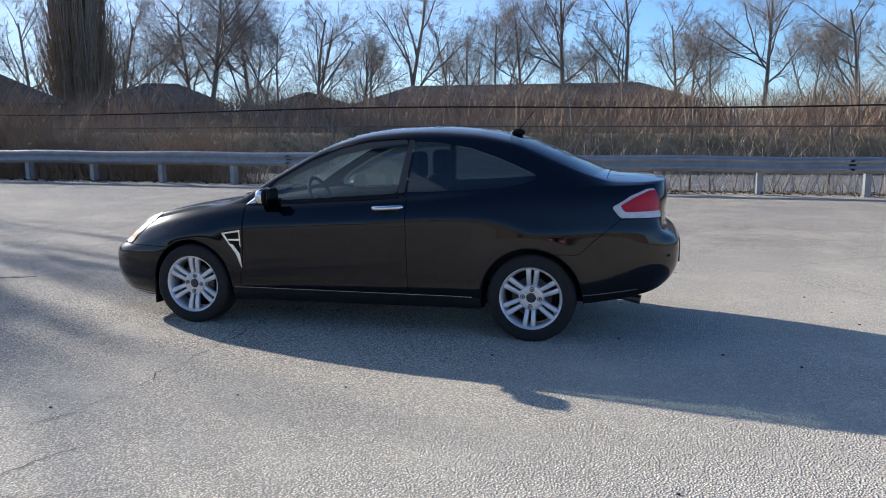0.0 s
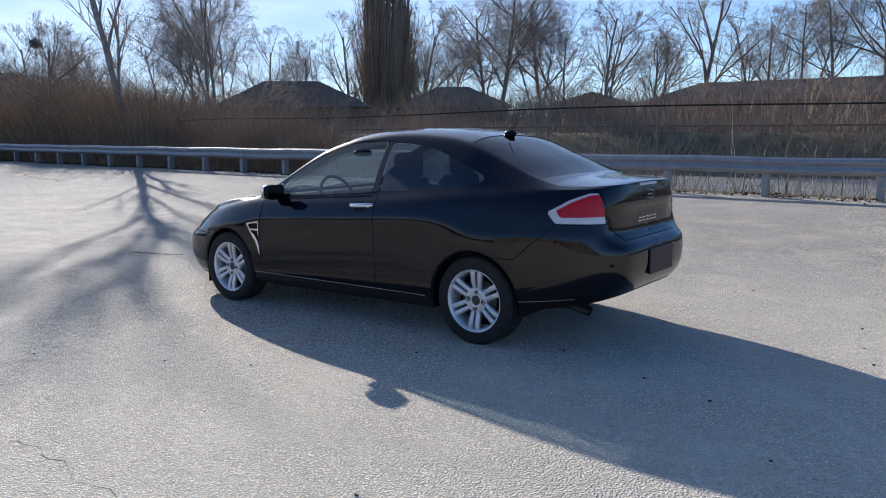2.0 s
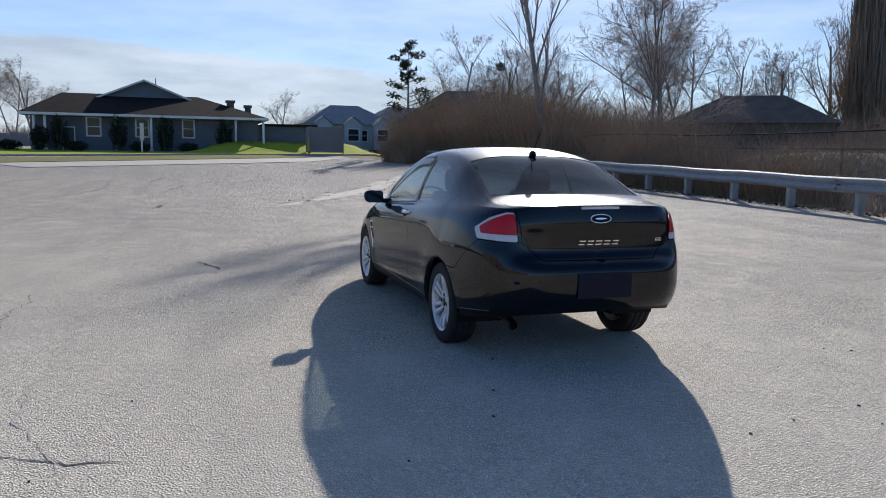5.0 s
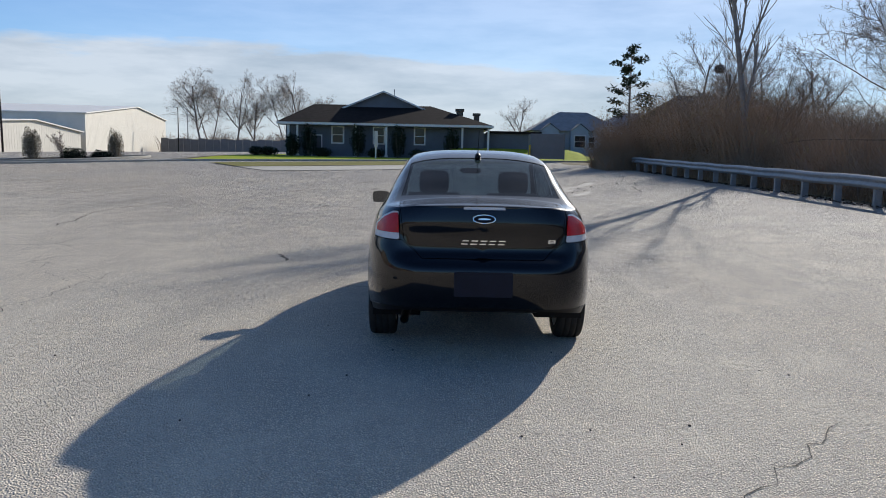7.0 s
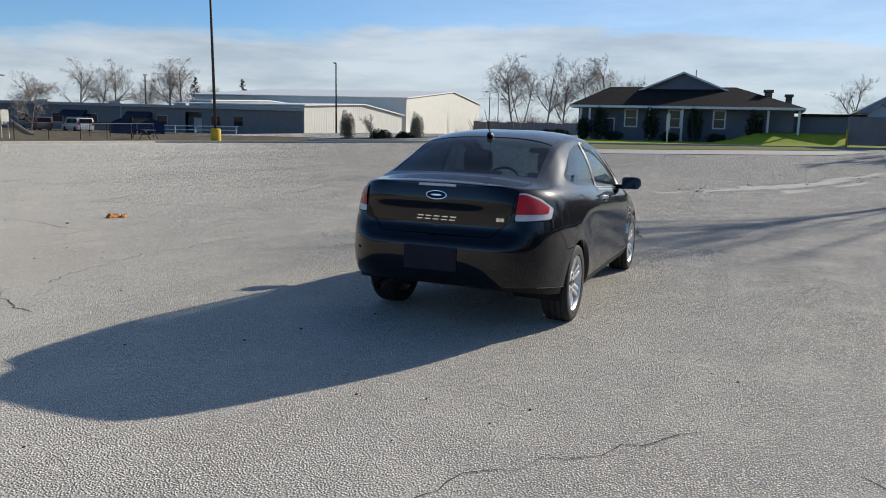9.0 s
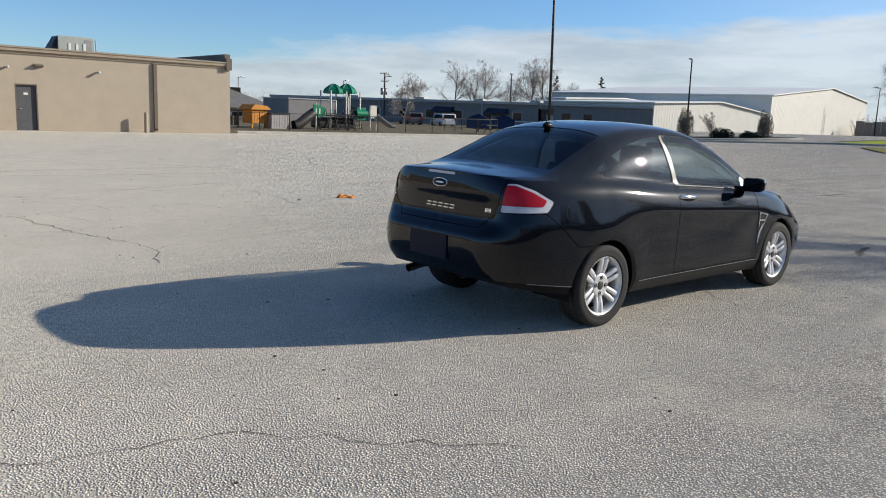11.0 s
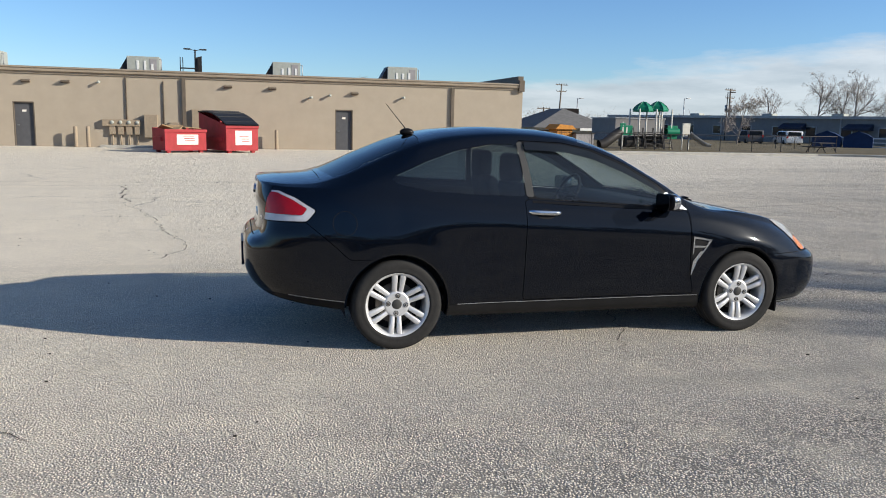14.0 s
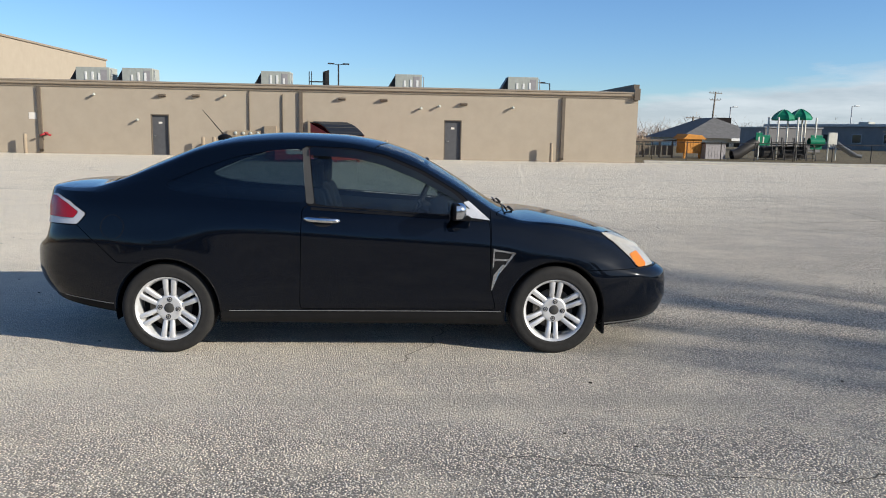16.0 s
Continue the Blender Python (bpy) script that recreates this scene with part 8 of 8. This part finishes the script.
r = random.Random(77)
V, F = [], []
for k in range(5200):
    x = r.uniform(-34, 34)
    y = -10.15 + r.gauss(0, .16) - .0006 * max(0.0, x - 8.0) ** 2 + .18 * math.sin(x * .9) * math.sin(x * .37)
    z = rise(x, y) + .012 + r.random() ** 2 * .05
    a = Vector((r.uniform(-1, 1), r.uniform(-1, 1), r.uniform(-.4, .6))).normalized()
    b = a.cross(Vector((r.uniform(-1, 1), r.uniform(-1, 1), 1))).normalized()
    s, k = r.uniform(.02, .055), len(V)
    p = Vector((x, y, z))
    V += [tuple(p - b * s * .45), tuple(p + a * s), tuple(p + b * s * .45), tuple(p - a * s * .8)]
    F.append((k, k + 1, k + 2, k + 3))
tagged(new("leaf_litter", plain_mesh("leaf_litter", V, F, "dead_leaves")), "dead brown leaves drifted along the lot's edge", "leaves", kind="stuff")


# ---- cracks, worn patches and litter ----
def crack(bm, pts, w, r, z=.007, jag=.07):
    """A jagged crack: a line that wanders at two scales."""
    line, off = [], Vector((0, 0))
    for (ax, ay), (bx, by) in zip(pts, pts[1:]):
        n = max(3, int(math.hypot(bx - ax, by - ay) / .075))
        for k in range(n):
            t = k / n
            off = off * .86 + Vector((r.uniform(-jag, jag), r.uniform(-jag, jag))) * .75
            line.append((ax + (bx - ax) * t + off.x + r.uniform(-.012, .012), ay + (by - ay) * t + off.y + r.uniform(-.012, .012)))
    line.append(pts[-1])
    prev = None
    for i, (x, y) in enumerate(line):
        a, b = line[max(i - 1, 0)], line[min(i + 1, len(line) - 1)]
        d = Vector((b[0] - a[0], b[1] - a[1], 0)).normalized()
        q = w * r.uniform(.25, 1.0) * (.25 if i in (0, len(line) - 1) else 1)
        cur = [bm.verts.new((x - d.y * q, y + d.x * q, rise(x, y) + z)), bm.verts.new((x + d.y * q, y - d.x * q, rise(x, y) + z))]
        if prev:
            bm.faces.new((prev[0], prev[1], cur[1], cur[0]))
        prev = cur


r = random.Random(8)
bm = bmesh.new()
for pts, w in (([(-4.6, 12.5), (-4.4, 10.5), (-4.2, 8.6)], .022), ([(-4.2, 8.6), (-3.45, 6.2), (-2.95, 3.6), (-3.1, 2.9)], .008), ([(-11, 12.3), (-4.6, 12.5), (2.0, 12.0), (9.0, 12.9)], .016), ([(-2.95, 3.6), (-.6, 4.2), (1.4, 4.1)], .005),
               ([(4.0, -.5), (4.9, -.35)], .05), ([(2.6, 2.3), (3.3, 2.5)], .035), ([(8, 12), (14, 11.4), (22, 12.1)], .02), ([(-12, 14), (-4, 13.2), (6, 14)], .018), ([(2, 20), (18, 19.2), (30, 20)], .025),
               ([(9, 6), (9.6, 9.5), (8.8, 13)], .015), ([(6.5, 7.2), (10, 7.9), (15, 7.4)], .02), ([(12, 3.5), (13.2, 3.3)], .06), ([(16, 6), (21, 5.2), (26, 5.6)], .03), ([(16.4, -1.0), (17.8, -2.2), (19.5, -2.6), (21, -3.7)], .045), ([(14, -1.2), (16.5, -3.2)], .03), ([(18, -6.2), (24, -7.5)], .04), ([(20, 3.2), (23, 2.7)], .05), ([(26, 4.2), (30, 3.6)], .06), ([(24, 9), (29, 8.4)], .05)):
    crack(bm, pts, w, r)
for k in range(90):
    x, y = r.uniform(-14, 36), r.choice((r.uniform(6, 30), r.uniform(-8, 10)))
    g = r.choice((.1, 1.5, 2.4, .7)) + r.gauss(0, .35)
    pts = [(x, y)]
    for _ in range(r.randint(2, 5)):
        g += r.gauss(0, .45)
        x, y = x + math.cos(g) * r.uniform(.5, 1.6), y + math.sin(g) * r.uniform(.5, 1.6)
        pts.append((x, y))
    crack(bm, pts, r.uniform(.002, .0055), r, .0075 + k * 1e-5, .05)
tagged(new("cracks", mesh_of("cracks", bm, "crack")), "dark jagged cracks in the asphalt", "crack", kind="stuff")
bm = bmesh.new()
for pts, w in (([(5.4, 5.2), (4.2, 4.4), (3.75, 3.6), (1.6, 3.75), (-.5, 3.5), (-2.5, 3.55), (-3.4, 3.2)], .009), ([(7.5, 4.4), (5.4, 3.6), (3.8, 3.6)], .012), ([(10, 1.8), (12, .9), (14.5, .2)], .04), ([(6, 2.6), (8.5, 2.9), (10.5, 2.2)], .02)):
    crack(bm, pts, w * .6, r, .009, .06)
tagged(new("pale_cracks", mesh_of("pale_cracks", bm, "pale_patch")), "pale crumbled cracks in the asphalt", "crack", kind="stuff")


def patch(bm, cx, cy, rx, ry, turn, r, z):
    n = 64
    vs = []
    for k in range(n):
        a = 2 * math.pi * k / n
        q = 1 + .22 * math.sin(3 * a + cx) + .14 * math.sin(7 * a + cy) + r.uniform(-.2, .2)
        x, y = rx * q * math.cos(a), ry * q * math.sin(a)
        x, y = x * math.cos(turn) - y * math.sin(turn), x * math.sin(turn) + y * math.cos(turn)
        vs.append(bm.verts.new((cx + x, cy + y, rise(cx + x, cy + y) + z)))
    bm.faces.new(vs)


bm = bmesh.new()
for cx, cy, rx, ry, tt in ((17.0, -1.8, 1.5, .5, -.5), (18.6, -2.7, 1.9, .45, -.45), (20.6, -3.9, 1.4, .35, -.5), (16.2, -2.9, .9, .28, -.3), (22.6, -4.4, 1.6, .3, -.4), (19.4, -4.6, 1.1, .22, -.4), (15.2, -1.0, .8, .2, -.6), (24.5, -5.6, 1.5, .25, -.4), (13.4, .1, .7, .15, -.5)):
    patch(bm, cx, cy, rx, ry, tt, r, .009 + .0006 * (cx % 1))
tagged(new("worn_patches", mesh_of("worn_patches", bm, "pale_patch")), "pale broken patches in the asphalt", "patch", kind="stuff")
bm = bmesh.new()
for k in range(60):
    x = r.uniform(13.5, 25)
    y = -.1 - .5 * (x - 13.5) + r.gauss(0, .7)
    s = r.uniform(.012, .05)
    box(bm, x - s, y - s * .6, rise(x, y), x + s, y + s * .6, rise(x, y) + s * .6, s * .2)
tagged(new("rubble", mesh_of("rubble", bm, "crack")), "broken asphalt lumps round the pothole", "rubble", kind="stuff")
bm = bmesh.new()
for k in range(520):
    x, y = r.uniform(-12, 14), r.uniform(-9, 14)
    s = r.uniform(.003, .009)
    box(bm, x - s, y - s * .7, .004, x + s, y + s * .7, .006 + s * .7)
tagged(new("pebbles", mesh_of("pebbles", bm, "crack")), "scattered small dark stones on the asphalt", "gravel", kind="stuff")
for k, (x, y, s, material, label) in enumerate(((1.63, 6.95, .16, "leaf_orange", "crumpled orange scrap on the asphalt"), (1.74, 6.85, .1, "leaf_orange", "crumpled orange scrap on the asphalt"), (.74, 6.9, .05, "crack", "small dark lump on the asphalt"))):
    t = thing("litter", label, "litter", (x, y, .004), 30 * k)
    bm = bmesh.new()
    n = 10
    rim = [bm.verts.new((s * math.cos(6.283 * q / n) * r.uniform(.6, 1.2), s * .6 * math.sin(6.283 * q / n) * r.uniform(.6, 1.2), r.uniform(0, .012))) for q in range(n)]
    mid = [bm.verts.new((v.co.x * .5, v.co.y * .5, r.uniform(.02, .06) * s / .12)) for v in rim]
    for q in range(n):
        bm.faces.new((rim[q], rim[(q + 1) % n], mid[(q + 1) % n], mid[q]))
    bm.faces.new(mid)
    part("scrap", bm, material, t)
